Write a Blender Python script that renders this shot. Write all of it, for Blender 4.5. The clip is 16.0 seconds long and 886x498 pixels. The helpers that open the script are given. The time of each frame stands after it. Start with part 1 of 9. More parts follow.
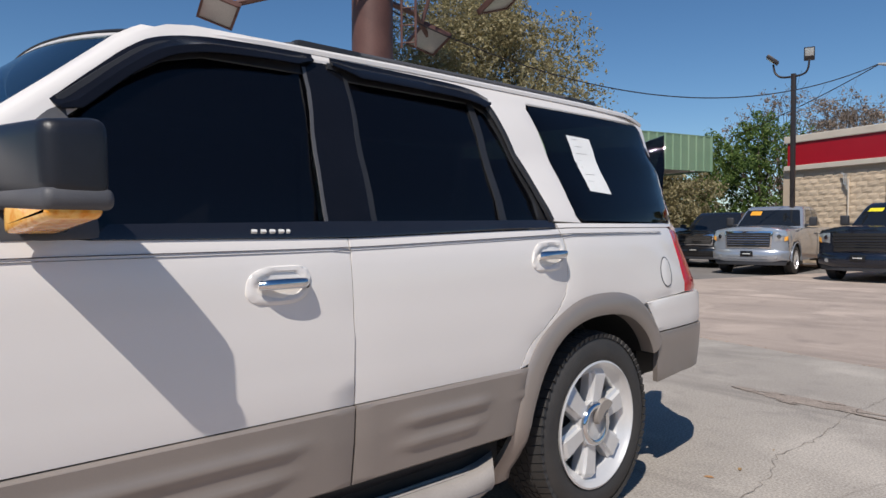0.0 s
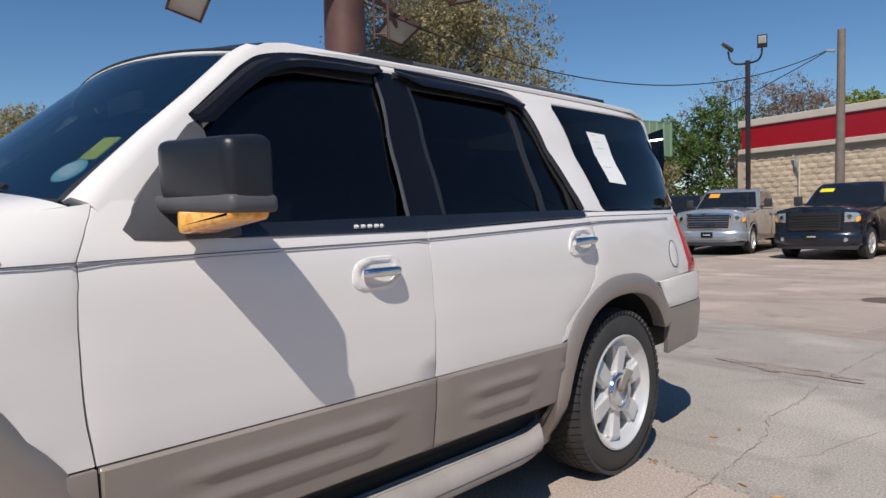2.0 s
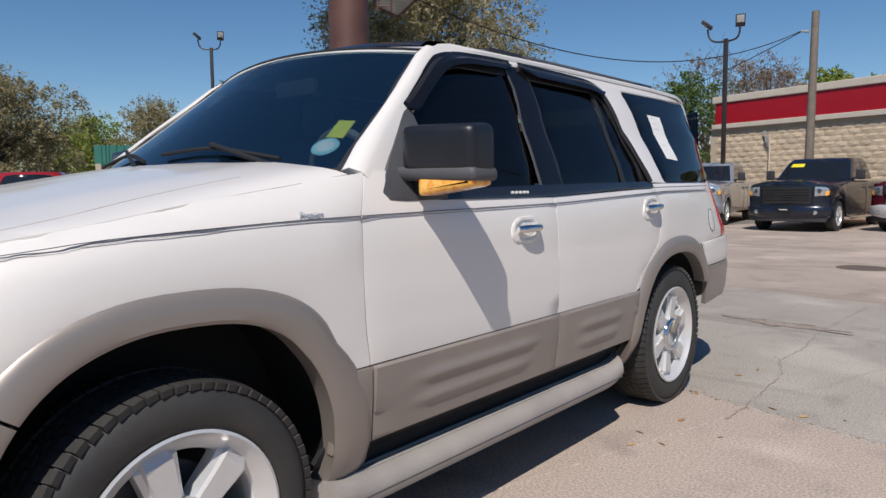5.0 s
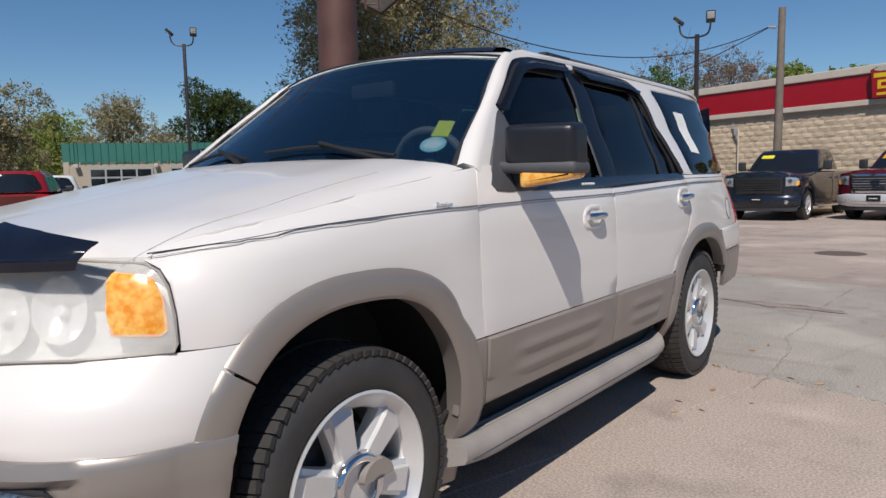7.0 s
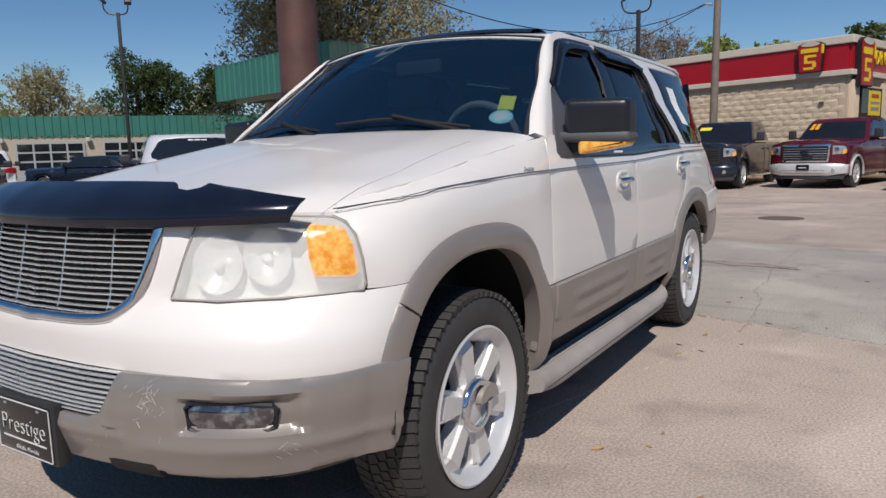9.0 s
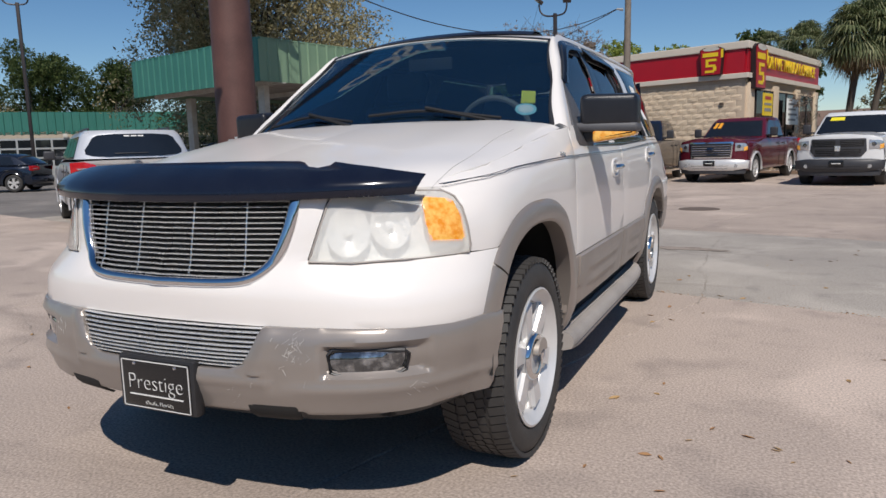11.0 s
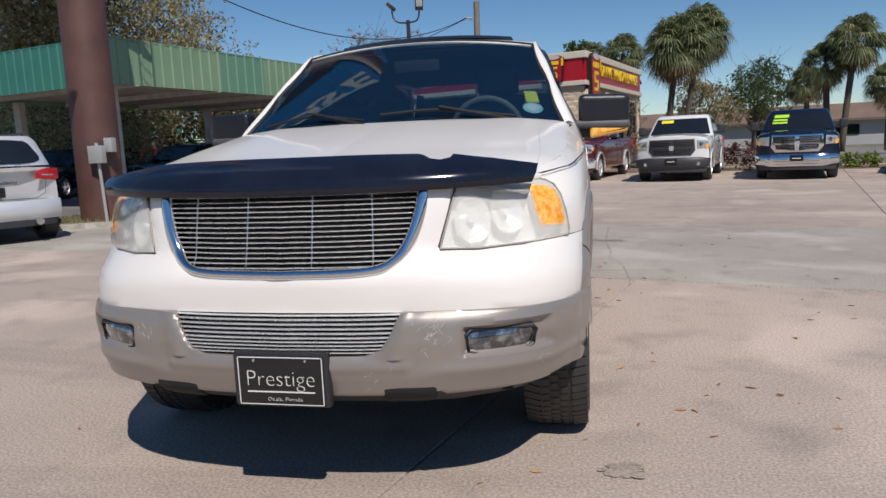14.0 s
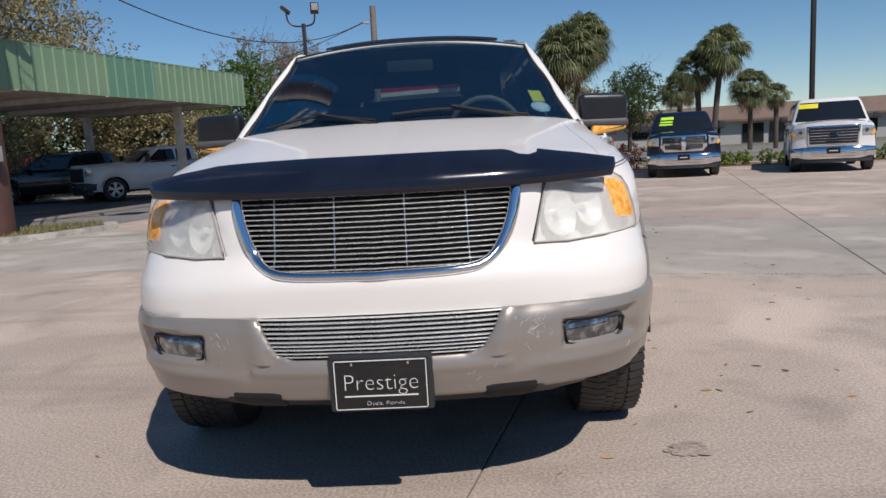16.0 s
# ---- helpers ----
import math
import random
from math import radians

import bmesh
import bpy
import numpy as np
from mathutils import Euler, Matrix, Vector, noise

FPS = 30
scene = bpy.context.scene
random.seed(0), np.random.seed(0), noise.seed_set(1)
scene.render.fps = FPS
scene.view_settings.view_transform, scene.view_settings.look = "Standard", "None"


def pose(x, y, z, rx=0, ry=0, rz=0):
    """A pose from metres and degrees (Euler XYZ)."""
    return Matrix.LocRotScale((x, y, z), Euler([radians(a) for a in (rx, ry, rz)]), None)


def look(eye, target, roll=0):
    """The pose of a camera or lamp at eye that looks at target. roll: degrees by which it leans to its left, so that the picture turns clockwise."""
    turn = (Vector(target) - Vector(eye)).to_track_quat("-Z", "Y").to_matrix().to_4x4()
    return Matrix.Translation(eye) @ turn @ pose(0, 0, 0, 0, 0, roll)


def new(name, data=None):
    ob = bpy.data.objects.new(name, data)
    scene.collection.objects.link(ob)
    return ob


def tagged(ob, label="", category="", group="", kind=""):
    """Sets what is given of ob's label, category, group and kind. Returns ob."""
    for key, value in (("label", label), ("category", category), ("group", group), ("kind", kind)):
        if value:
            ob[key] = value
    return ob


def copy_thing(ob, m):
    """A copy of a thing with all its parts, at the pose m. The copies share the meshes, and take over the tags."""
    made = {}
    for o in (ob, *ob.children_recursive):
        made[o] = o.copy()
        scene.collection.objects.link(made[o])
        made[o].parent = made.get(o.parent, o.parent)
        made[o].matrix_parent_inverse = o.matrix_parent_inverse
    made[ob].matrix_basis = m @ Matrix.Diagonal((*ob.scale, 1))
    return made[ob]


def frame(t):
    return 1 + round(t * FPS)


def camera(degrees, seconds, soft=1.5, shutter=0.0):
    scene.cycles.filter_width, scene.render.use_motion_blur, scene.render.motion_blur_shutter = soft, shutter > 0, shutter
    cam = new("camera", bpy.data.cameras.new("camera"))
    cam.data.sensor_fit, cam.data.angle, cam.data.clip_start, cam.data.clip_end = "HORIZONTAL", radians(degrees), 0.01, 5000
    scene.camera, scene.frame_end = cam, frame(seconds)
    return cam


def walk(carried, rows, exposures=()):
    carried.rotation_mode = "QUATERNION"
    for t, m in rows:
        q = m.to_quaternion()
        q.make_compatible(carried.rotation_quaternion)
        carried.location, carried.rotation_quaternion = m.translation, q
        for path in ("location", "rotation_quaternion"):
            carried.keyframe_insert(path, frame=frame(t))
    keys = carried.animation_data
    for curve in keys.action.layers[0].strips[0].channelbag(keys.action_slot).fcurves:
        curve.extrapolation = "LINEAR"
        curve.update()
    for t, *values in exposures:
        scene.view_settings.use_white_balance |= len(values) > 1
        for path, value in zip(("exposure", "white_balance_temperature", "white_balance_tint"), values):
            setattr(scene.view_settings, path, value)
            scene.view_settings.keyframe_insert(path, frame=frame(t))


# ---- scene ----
cam = camera(64.76, 16.0)
PATH = [
    (0, (2.677, -1.020, 1.225), (1.2269, 0.3562, 1.1700), -0.16),
    (0.5, (2.663, -1.122, 1.220), (1.2303, 0.2709, 1.1282), -0.42),
    (1, (2.644, -1.240, 1.231), (1.2350, 0.1768, 1.1323), -0.37),
    (1.5, (2.626, -1.359, 1.238), (1.2485, 0.0886, 1.1461), -1.02),
    (2, (2.619, -1.477, 1.245), (1.2544, -0.0178, 1.1532), -1.40),
    (2.5, (2.620, -1.602, 1.254), (1.2597, -0.1396, 1.1615), -1.40),
    (3, (2.619, -1.737, 1.258), (1.2612, -0.2718, 1.1717), -1.35),
    (3.5, (2.601, -1.881, 1.264), (1.2580, -0.4030, 1.1535), -0.99),
    (4, (2.566, -2.031, 1.255), (1.2364, -0.5438, 1.1133), -0.95),
    (4.2, (2.558, -2.109, 1.249), (1.2396, -0.6124, 1.0950), -0.88),
    (6.3, (2.419, -2.678, 1.259), (1.1720, -1.1270, 1.0664), -1.09),
    (6.5, (2.396, -2.739, 1.258), (1.1624, -1.1768, 1.0651), -1.30),
    (7, (2.338, -2.885, 1.253), (1.1240, -1.3082, 1.0560), -1.26),
    (7.5, (2.265, -3.041, 1.245), (1.0785, -1.4434, 1.0455), -1.16),
    (8, (2.201, -3.193, 1.253), (1.0687, -1.5605, 1.0237), -1.47),
    (8.5, (2.151, -3.341, 1.252), (1.0659, -1.6811, 0.9888), -1.36),
    (9, (2.099, -3.497, 1.246), (1.0386, -1.8234, 0.9699), -1.59),
    (9.2, (2.075, -3.560, 1.250), (1.0258, -1.8812, 0.9671), -1.60),
    (11.3, (1.708, -4.152, 1.208), (0.9137, -2.3399, 0.9117), -1.44),
    (11.5, (1.662, -4.195, 1.207), (0.8951, -2.3744, 0.8981), -1.30),
    (12, (1.556, -4.300, 1.204), (0.8589, -2.4500, 0.8982), -1.25),
    (12.5, (1.429, -4.377, 1.206), (0.7897, -2.5050, 0.9105), -1.43),
    (13, (1.279, -4.439, 1.206), (0.7382, -2.5326, 0.9331), -1.26),
    (13.5, (1.122, -4.484, 1.199), (0.6578, -2.5589, 0.9192), -2.02),
    (14, (0.972, -4.526, 1.199), (0.5713, -2.5873, 0.9130), -2.38),
    (14.5, (0.814, -4.566, 1.197), (0.4791, -2.6159, 0.9031), -2.46),
    (15, (0.646, -4.597, 1.190), (0.4073, -2.6425, 0.8413), -3.16),
    (15.5, (0.478, -4.608, 1.195), (0.2955, -2.6488, 0.8386), -3.26),
    (16, (0.303, -4.605, 1.199), (0.2247, -2.6274, 0.9123), -3.19),
]
walk(cam, [(t, look(eye, target, roll)) for t, eye, target, roll in PATH], [(0.0, 0.12), (3.5, 0.10), (6.5, -0.02), (8.5, -0.06), (11.5, 0.0), (16.0, 0.03)])

# ---- world, sun, exposure ----
SUN = Vector((0.275, -0.49, 0.69)).normalized()
world = bpy.data.worlds.new("sky")
scene.world = world
world.use_nodes = True
wn = world.node_tree
bg = wn.nodes["Background"]
sky = wn.nodes.new("ShaderNodeTexSky")
sky.sky_type = "NISHITA"
sky.sun_disc = False
sky.sun_elevation = math.asin(SUN.z)
sky.sun_rotation = math.atan2(SUN.x, SUN.y)
sky.altitude = 1200
sky.air_density, sky.dust_density, sky.ozone_density = 1.0, 0.0, 3.0
tone = wn.nodes.new("ShaderNodeHueSaturation")
tone.inputs["Saturation"].default_value = 1.18
wn.links.new(sky.outputs["Color"], tone.inputs["Color"])
wn.links.new(tone.outputs["Color"], bg.inputs["Color"])
bg.inputs["Strength"].default_value = 0.084
lamp = bpy.data.lights.new("sun", "SUN")
lamp.energy, lamp.angle, lamp.color = 4.2, radians(0.53), (1.0, 0.94, 0.875)
sun = new("sun", lamp)
sun.matrix_world = look(SUN * 60, (0, 0, 0))

# ---- materials ----
def material(name, color, rough=0.5, metal=0.0, second=None, scale=6.0, amount=0.5, fine=60.0, bump=0.0, bump_scale=80.0,
             coat=0.0, spec=0.5, rough_var=0.0, random_tint=0.0, detail=4.0, span=(0.45, 0.90)):
    """A procedural surface: two colours mixed by noise at two scales, roughness variation and fine relief."""
    m = bpy.data.materials.new(name)
    m.use_nodes = True
    t = m.node_tree
    p = t.nodes["Principled BSDF"]
    p.inputs["Roughness"].default_value, p.inputs["Metallic"].default_value = rough, metal
    p.inputs["Coat Weight"].default_value, p.inputs["Coat Roughness"].default_value = coat, 0.06
    p.inputs["Specular IOR Level"].default_value = spec
    col = (*color, 1)
    p.inputs["Base Color"].default_value = col
    if second is None:
        second = tuple(c * 0.8 for c in color)
    co = t.nodes.new("ShaderNodeTexCoord").outputs["Object"]
    n1, n2 = t.nodes.new("ShaderNodeTexNoise"), t.nodes.new("ShaderNodeTexNoise")
    for n, s in ((n1, scale), (n2, fine)):
        n.inputs["Scale"].default_value, n.inputs["Detail"].default_value = s, detail
        t.links.new(co, n.inputs["Vector"])
    add = t.nodes.new("ShaderNodeMath")
    add.operation = "MULTIPLY_ADD"
    add.inputs[1].default_value = 0.35
    t.links.new(n2.outputs["Fac"], add.inputs[0])
    t.links.new(n1.outputs["Fac"], add.inputs[2])
    ramp = t.nodes.new("ShaderNodeMapRange")
    ramp.inputs["From Min"].default_value, ramp.inputs["From Max"].default_value = span
    ramp.inputs["To Max"].default_value = amount
    t.links.new(add.outputs[0], ramp.inputs["Value"])
    mix = t.nodes.new("ShaderNodeMix")
    mix.data_type = "RGBA"
    mix.inputs["A"].default_value, mix.inputs["B"].default_value = col, (*second, 1)
    t.links.new(ramp.outputs["Result"], mix.inputs["Factor"])
    out = mix.outputs["Result"]
    if random_tint:
        info, hsv, mr = t.nodes.new("ShaderNodeObjectInfo"), t.nodes.new("ShaderNodeHueSaturation"), t.nodes.new("ShaderNodeMapRange")
        mr.inputs["To Min"].default_value, mr.inputs["To Max"].default_value = 1 - random_tint, 1 + random_tint
        t.links.new(info.outputs["Random"], mr.inputs["Value"])
        t.links.new(mr.outputs["Result"], hsv.inputs["Value"])
        t.links.new(out, hsv.inputs["Color"])
        out = hsv.outputs["Color"]
    t.links.new(out, p.inputs["Base Color"])
    if rough_var:
        rv = t.nodes.new("ShaderNodeMapRange")
        rv.inputs["To Min"].default_value, rv.inputs["To Max"].default_value = max(0.0, rough - rough_var), min(1.0, rough + rough_var)
        t.links.new(n1.outputs["Fac"], rv.inputs["Value"])
        t.links.new(rv.outputs["Result"], p.inputs["Roughness"])
    if bump:
        nb, b = t.nodes.new("ShaderNodeTexNoise"), t.nodes.new("ShaderNodeBump")
        nb.inputs["Scale"].default_value, nb.inputs["Detail"].default_value = bump_scale, 3
        b.inputs["Strength"].default_value, b.inputs["Distance"].default_value = bump, 0.01
        t.links.new(co, nb.inputs["Vector"])
        t.links.new(nb.outputs["Fac"], b.inputs["Height"])
        t.links.new(b.outputs["Normal"], p.inputs["Normal"])
    return m


def glass(name, tint, dark, through_amount, ior=1.5, rough=0.01):
    """Window glass: light passes tinted, a film keeps part of it, and the face is glossy."""
    m = bpy.data.materials.new(name)
    m.use_nodes = True
    t = m.node_tree
    t.nodes.remove(t.nodes["Principled BSDF"])
    df, tr, gl = t.nodes.new("ShaderNodeBsdfDiffuse"), t.nodes.new("ShaderNodeBsdfTransparent"), t.nodes.new("ShaderNodeBsdfGlossy")
    lw, mx, top = t.nodes.new("ShaderNodeLayerWeight"), t.nodes.new("ShaderNodeMixShader"), t.nodes.new("ShaderNodeMixShader")
    pw, fr = t.nodes.new("ShaderNodeMath"), t.nodes.new("ShaderNodeMath")
    f0 = ((ior - 1) / (ior + 1)) ** 2
    pw.operation, fr.operation = "POWER", "MULTIPLY_ADD"
    pw.inputs[1].default_value, fr.inputs[1].default_value, fr.inputs[2].default_value = 5.0, 1 - f0, f0
    lw.inputs["Blend"].default_value = 0.5
    t.links.new(lw.outputs["Facing"], pw.inputs[0])
    t.links.new(pw.outputs[0], fr.inputs[0])
    df.inputs["Color"].default_value, tr.inputs["Color"].default_value = (*dark, 1), (*tint, 1)
    gl.inputs["Roughness"].default_value = rough
    mx.inputs["Fac"].default_value = through_amount
    t.links.new(df.outputs[0], mx.inputs[1])
    t.links.new(tr.outputs[0], mx.inputs[2])
    t.links.new(fr.outputs[0], top.inputs["Fac"])
    t.links.new(mx.outputs[0], top.inputs[1])
    t.links.new(gl.outputs[0], top.inputs[2])
    t.links.new(top.outputs[0], t.nodes["Material Output"].inputs["Surface"])
    return m


WHITE = material("white_car_paint", (0.785, 0.745, 0.705), 0.34, second=(0.74, 0.70, 0.66), scale=1.5, amount=0.4, fine=240, coat=0.6, rough_var=0.08)
TAUPE = material("taupe_metallic_paint", (0.30, 0.26, 0.232), 0.38, 0.35, second=(0.27, 0.24, 0.215), scale=3, amount=0.5, fine=300, coat=0.3, rough_var=0.1)
TAUPE_TRIM = material("taupe_plastic_cladding", (0.278, 0.237, 0.209), 0.33, 0.1, second=(0.22, 0.195, 0.175), scale=4, amount=0.6, fine=200, rough_var=0.1)
STEP_MAT = material("grey_taupe_step_plastic", (0.36, 0.325, 0.295), 0.6, second=(0.27, 0.245, 0.225), scale=5, amount=0.8, fine=120, bump=0.15, bump_scale=220)
BLACK = material("black_plastic", (0.018, 0.018, 0.02), 0.45, second=(0.03, 0.03, 0.032), scale=8, amount=0.6, bump=0.1, bump_scale=300)
GLOSS_BLACK = material("gloss_black_plastic", (0.012, 0.013, 0.018), 0.12, second=(0.02, 0.02, 0.026), scale=5, coat=0.5, rough_var=0.06)
PILLAR_BLACK = material("polished_black_trim", (0.006, 0.0065, 0.009), 0.16, second=(0.010, 0.010, 0.014), scale=5, spec=0.3, rough_var=0.05)
GREY_PLASTIC = material("weathered_grey_plastic", (0.085, 0.085, 0.092), 0.55, second=(0.06, 0.06, 0.066), scale=7, amount=0.8, bump=0.12, bump_scale=350)
MIRROR_CAP = material("dark_textured_mirror_cap", (0.010, 0.011, 0.015), 0.34, second=(0.017, 0.018, 0.023), scale=9, amount=0.7, bump=0.12, bump_scale=420)
CHROME = material("chrome", (0.75, 0.76, 0.78), 0.09, 1.0, second=(0.62, 0.63, 0.65), scale=9, rough_var=0.05)
BILLET = material("brushed_aluminium", (0.88, 0.88, 0.87), 0.26, 0.75, second=(0.62, 0.62, 0.61), scale=12, fine=300, rough_var=0.08)
ALLOY = material("silver_alloy", (0.70, 0.69, 0.68), 0.32, 0.35, second=(0.58, 0.57, 0.55), scale=11, amount=0.5, fine=150, rough_var=0.1)
RUBBER = material("tyre_rubber", (0.028, 0.027, 0.027), 0.62, second=(0.050, 0.046, 0.042), scale=7, amount=0.8, fine=90, bump=0.15, bump_scale=260)
DARK_VOID = material("dark_underbody", (0.010, 0.010, 0.010), 0.8, second=(0.02, 0.018, 0.016), scale=7)
CABIN = material("grey_beige_cabin_trim", (0.17, 0.16, 0.145), 0.7, second=(0.17, 0.16, 0.15), scale=10, bump=0.1)
CABIN_DARK = material("dark_cabin_trim", (0.035, 0.036, 0.038), 0.65, second=(0.05, 0.05, 0.05), scale=10, bump=0.1)
SIDE_GLASS = glass("dark_tinted_glass", (0.26, 0.27, 0.30), (0.004, 0.004, 0.006), 0.5, 1.52)
# the film's blue stands in for deep sky mirrored in the windshield
SHIELD_GLASS = glass("sky_blue_windshield_glass", (0.60, 0.72, 0.78), (0.008, 0.028, 0.060), 0.84, 2.1)
# opaque panes: the dark of unlit insides is put into their colour
CAR_GLASS = material("opaque_dark_glass", (0.010, 0.012, 0.015), 0.05, second=(0.016, 0.018, 0.022), scale=3, amount=0.5, coat=0.4)
AMBER = material("amber_lens", (0.92, 0.52, 0.12), 0.22, second=(0.80, 0.27, 0.01), scale=30, amount=1.0, fine=60, coat=0.5, span=(0.52, 0.84))
RED_LENS = material("red_lens", (0.52, 0.012, 0.018), 0.2, second=(0.32, 0.006, 0.01), scale=18, amount=0.8, coat=0.5)
HAZE_LENS = glass("hazed_clear_lens", (0.98, 0.98, 0.97), (0.76, 0.75, 0.72), 0.64, 1.5, 0.08)
LAMP_SILVER = material("lamp_housing_silver", (0.90, 0.90, 0.88), 0.30, 0.25, second=(0.62, 0.62, 0.60), scale=11, amount=0.9, fine=30, span=(0.5, 0.8))
BOWL = material("bright_reflector", (0.95, 0.95, 0.94), 0.22, 0.55, second=(0.72, 0.73, 0.74), scale=16, amount=0.8, fine=60)
# pale and dark mottling stands in for reflections in the clear fog lens
FOG_GLASS = material("fog_glass_painted_glints", (0.50, 0.51, 0.52), 0.08, 0.8, second=(0.06, 0.062, 0.066), scale=26, amount=0.9, fine=60, coat=0.9, span=(0.45, 0.75))
PAPER = material("white_paper", (0.80, 0.80, 0.78), 0.7, second=(0.72, 0.72, 0.70), scale=15)
YELLOW_PAPER = material("yellow_sticker", (0.78, 0.74, 0.08), 0.6, second=(0.68, 0.62, 0.07), scale=20)
BLUE_PAPER = material("pale_blue_sticker", (0.30, 0.68, 0.74), 0.5, second=(0.55, 0.75, 0.78), scale=20)
PINSTRIPE = material("dark_pinstripe", (0.06, 0.05, 0.06), 0.5)
INK = material("grey_ink", (0.26, 0.25, 0.25), 0.6)
PLATE_BLACK = material("black_plate_face", (0.010, 0.010, 0.011), 0.25, second=(0.02, 0.02, 0.02), scale=10)
PLATE_WHITE = material("white_plate_print", (0.74, 0.73, 0.70), 0.5)


def hard_paint(name, color, metal=0.0, rough=0.25):
    return material(name, color, rough, metal, second=tuple(c * 0.75 for c in color), scale=2, amount=0.5, fine=250, coat=0.7, rough_var=0.08)


# ---- mesh helpers ----
def mesh_of(name, verts, faces, mat, smooth=True, angle=38):
    me = bpy.data.meshes.new(name)
    me.from_pydata([tuple(v) for v in verts], [], faces)
    me.materials.append(mat)
    if smooth:
        me.polygons.foreach_set("use_smooth", [True] * len(me.polygons))
        me.set_sharp_from_angle(angle=radians(angle))
    me.update()
    return me


def part(name, data, parent, label=""):
    """Links a mesh as one part under a thing or a part."""
    ob = new(name, data)
    ob.parent = parent
    if label:
        tagged(ob, label)
    return ob


def bm_mesh(name, bm, mat, smooth=True, angle=38, recalc=True):
    if recalc:
        bmesh.ops.recalc_face_normals(bm, faces=bm.faces)
    me = bpy.data.meshes.new(name)
    bm.to_mesh(me)
    bm.free()
    me.materials.append(mat)
    if smooth:
        me.polygons.foreach_set("use_smooth", [True] * len(me.polygons))
        me.set_sharp_from_angle(angle=radians(angle))
    return me


def box(bm, x0, x1, y0, y1, z0, z1, bevel=0.0, m=None, segments=2):
    """A bevelled box added to bm."""
    made = bmesh.ops.create_cube(bm, size=1.0, matrix=(m or Matrix()) @ Matrix.LocRotScale(((x0 + x1) / 2, (y0 + y1) / 2, (z0 + z1) / 2), None, (x1 - x0, y1 - y0, z1 - z0)))
    if bevel:
        edges = list({e for v in made["verts"] for e in v.link_edges})
        bmesh.ops.bevel(bm, geom=edges, offset=bevel, segments=segments, affect="EDGES", profile=0.6)


def box_mesh(name, mat, *dims, bevel=0.0, m=None, segments=2):
    bm = bmesh.new()
    box(bm, *dims, bevel=bevel, m=m, segments=segments)
    return bm_mesh(name, bm, mat)


def cone(bm, p0, p1, r0, r1, segments=12, caps=True):
    """A tapered round bar from p0 to p1."""
    p0, p1 = Vector(p0), Vector(p1)
    d = p1 - p0
    bmesh.ops.create_cone(bm, cap_ends=caps, segments=segments, radius1=r0, radius2=r1, depth=d.length,
                          matrix=Matrix.Translation((p0 + p1) / 2) @ d.to_track_quat("Z", "Y").to_matrix().to_4x4())


def cone_mesh(name, mat, p0, p1, r0, r1=None, segments=12):
    bm = bmesh.new()
    cone(bm, p0, p1, r0, r0 if r1 is None else r1, segments)
    return bm_mesh(name, bm, mat)


def sweep(points, section, closed=False, up=Vector((0, 0, 1)), cap=True):
    """Vertices and faces of a section (list of (a, b)) swept along points; a lies sideways, b along up."""
    pts = [Vector(p) for p in points]
    n, k = len(pts), len(section)
    verts, faces = [], []
    for i, p in enumerate(pts):
        a = pts[(i - 1) % n] if closed or i else pts[0]
        b = pts[(i + 1) % n] if closed or i < n - 1 else pts[-1]
        d = (b - a).normalized()
        side = d.cross(up)
        side = side.normalized() if side.length > 1e-6 else Vector((1, 0, 0))
        u = side.cross(d).normalized()
        verts += [p + side * s + u * t for s, t in section]
    for i in range(n if closed else n - 1):
        for j in range(k):
            a, b = i * k + j, i * k + (j + 1) % k
            c, d = ((i + 1) % n) * k + (j + 1) % k, ((i + 1) % n) * k + j
            faces.append((a, b, c, d))
    if cap and not closed:
        faces.append(tuple(range(k))[::-1])
        faces.append(tuple((n - 1) * k + j for j in range(k)))
    return verts, faces


def ring_section(r, k=8, flat=1.0):
    return [(r * math.cos(2 * math.pi * j / k), flat * r * math.sin(2 * math.pi * j / k)) for j in range(k)]


def spline(ctrl, n=12):
    """Catmull-Rom through control points, n steps a span."""
    c = [np.array(p, float) for p in ctrl]
    c = [2 * c[0] - c[1]] + c + [2 * c[-1] - c[-2]]
    out = []
    for i in range(1, len(c) - 2):
        for k in range(n):
            t = k / n
            a, b, d, e = c[i - 1], c[i], c[i + 1], c[i + 2]
            out.append(0.5 * (2 * b + (d - a) * t + (2 * a - 5 * b + 4 * d - e) * t * t + (3 * b - a - 3 * d + e) * t ** 3))
    out.append(c[-2])
    return out


def tube_mesh(name, mat, points, r, k=8, closed=False, flat=1.0):
    v, f = sweep(points, ring_section(r, k, flat), closed)
    bm = bmesh.new()
    vs = [bm.verts.new(p) for p in v]
    for q in f:
        bm.faces.new([vs[i] for i in q])
    return bm_mesh(name, bm, mat)


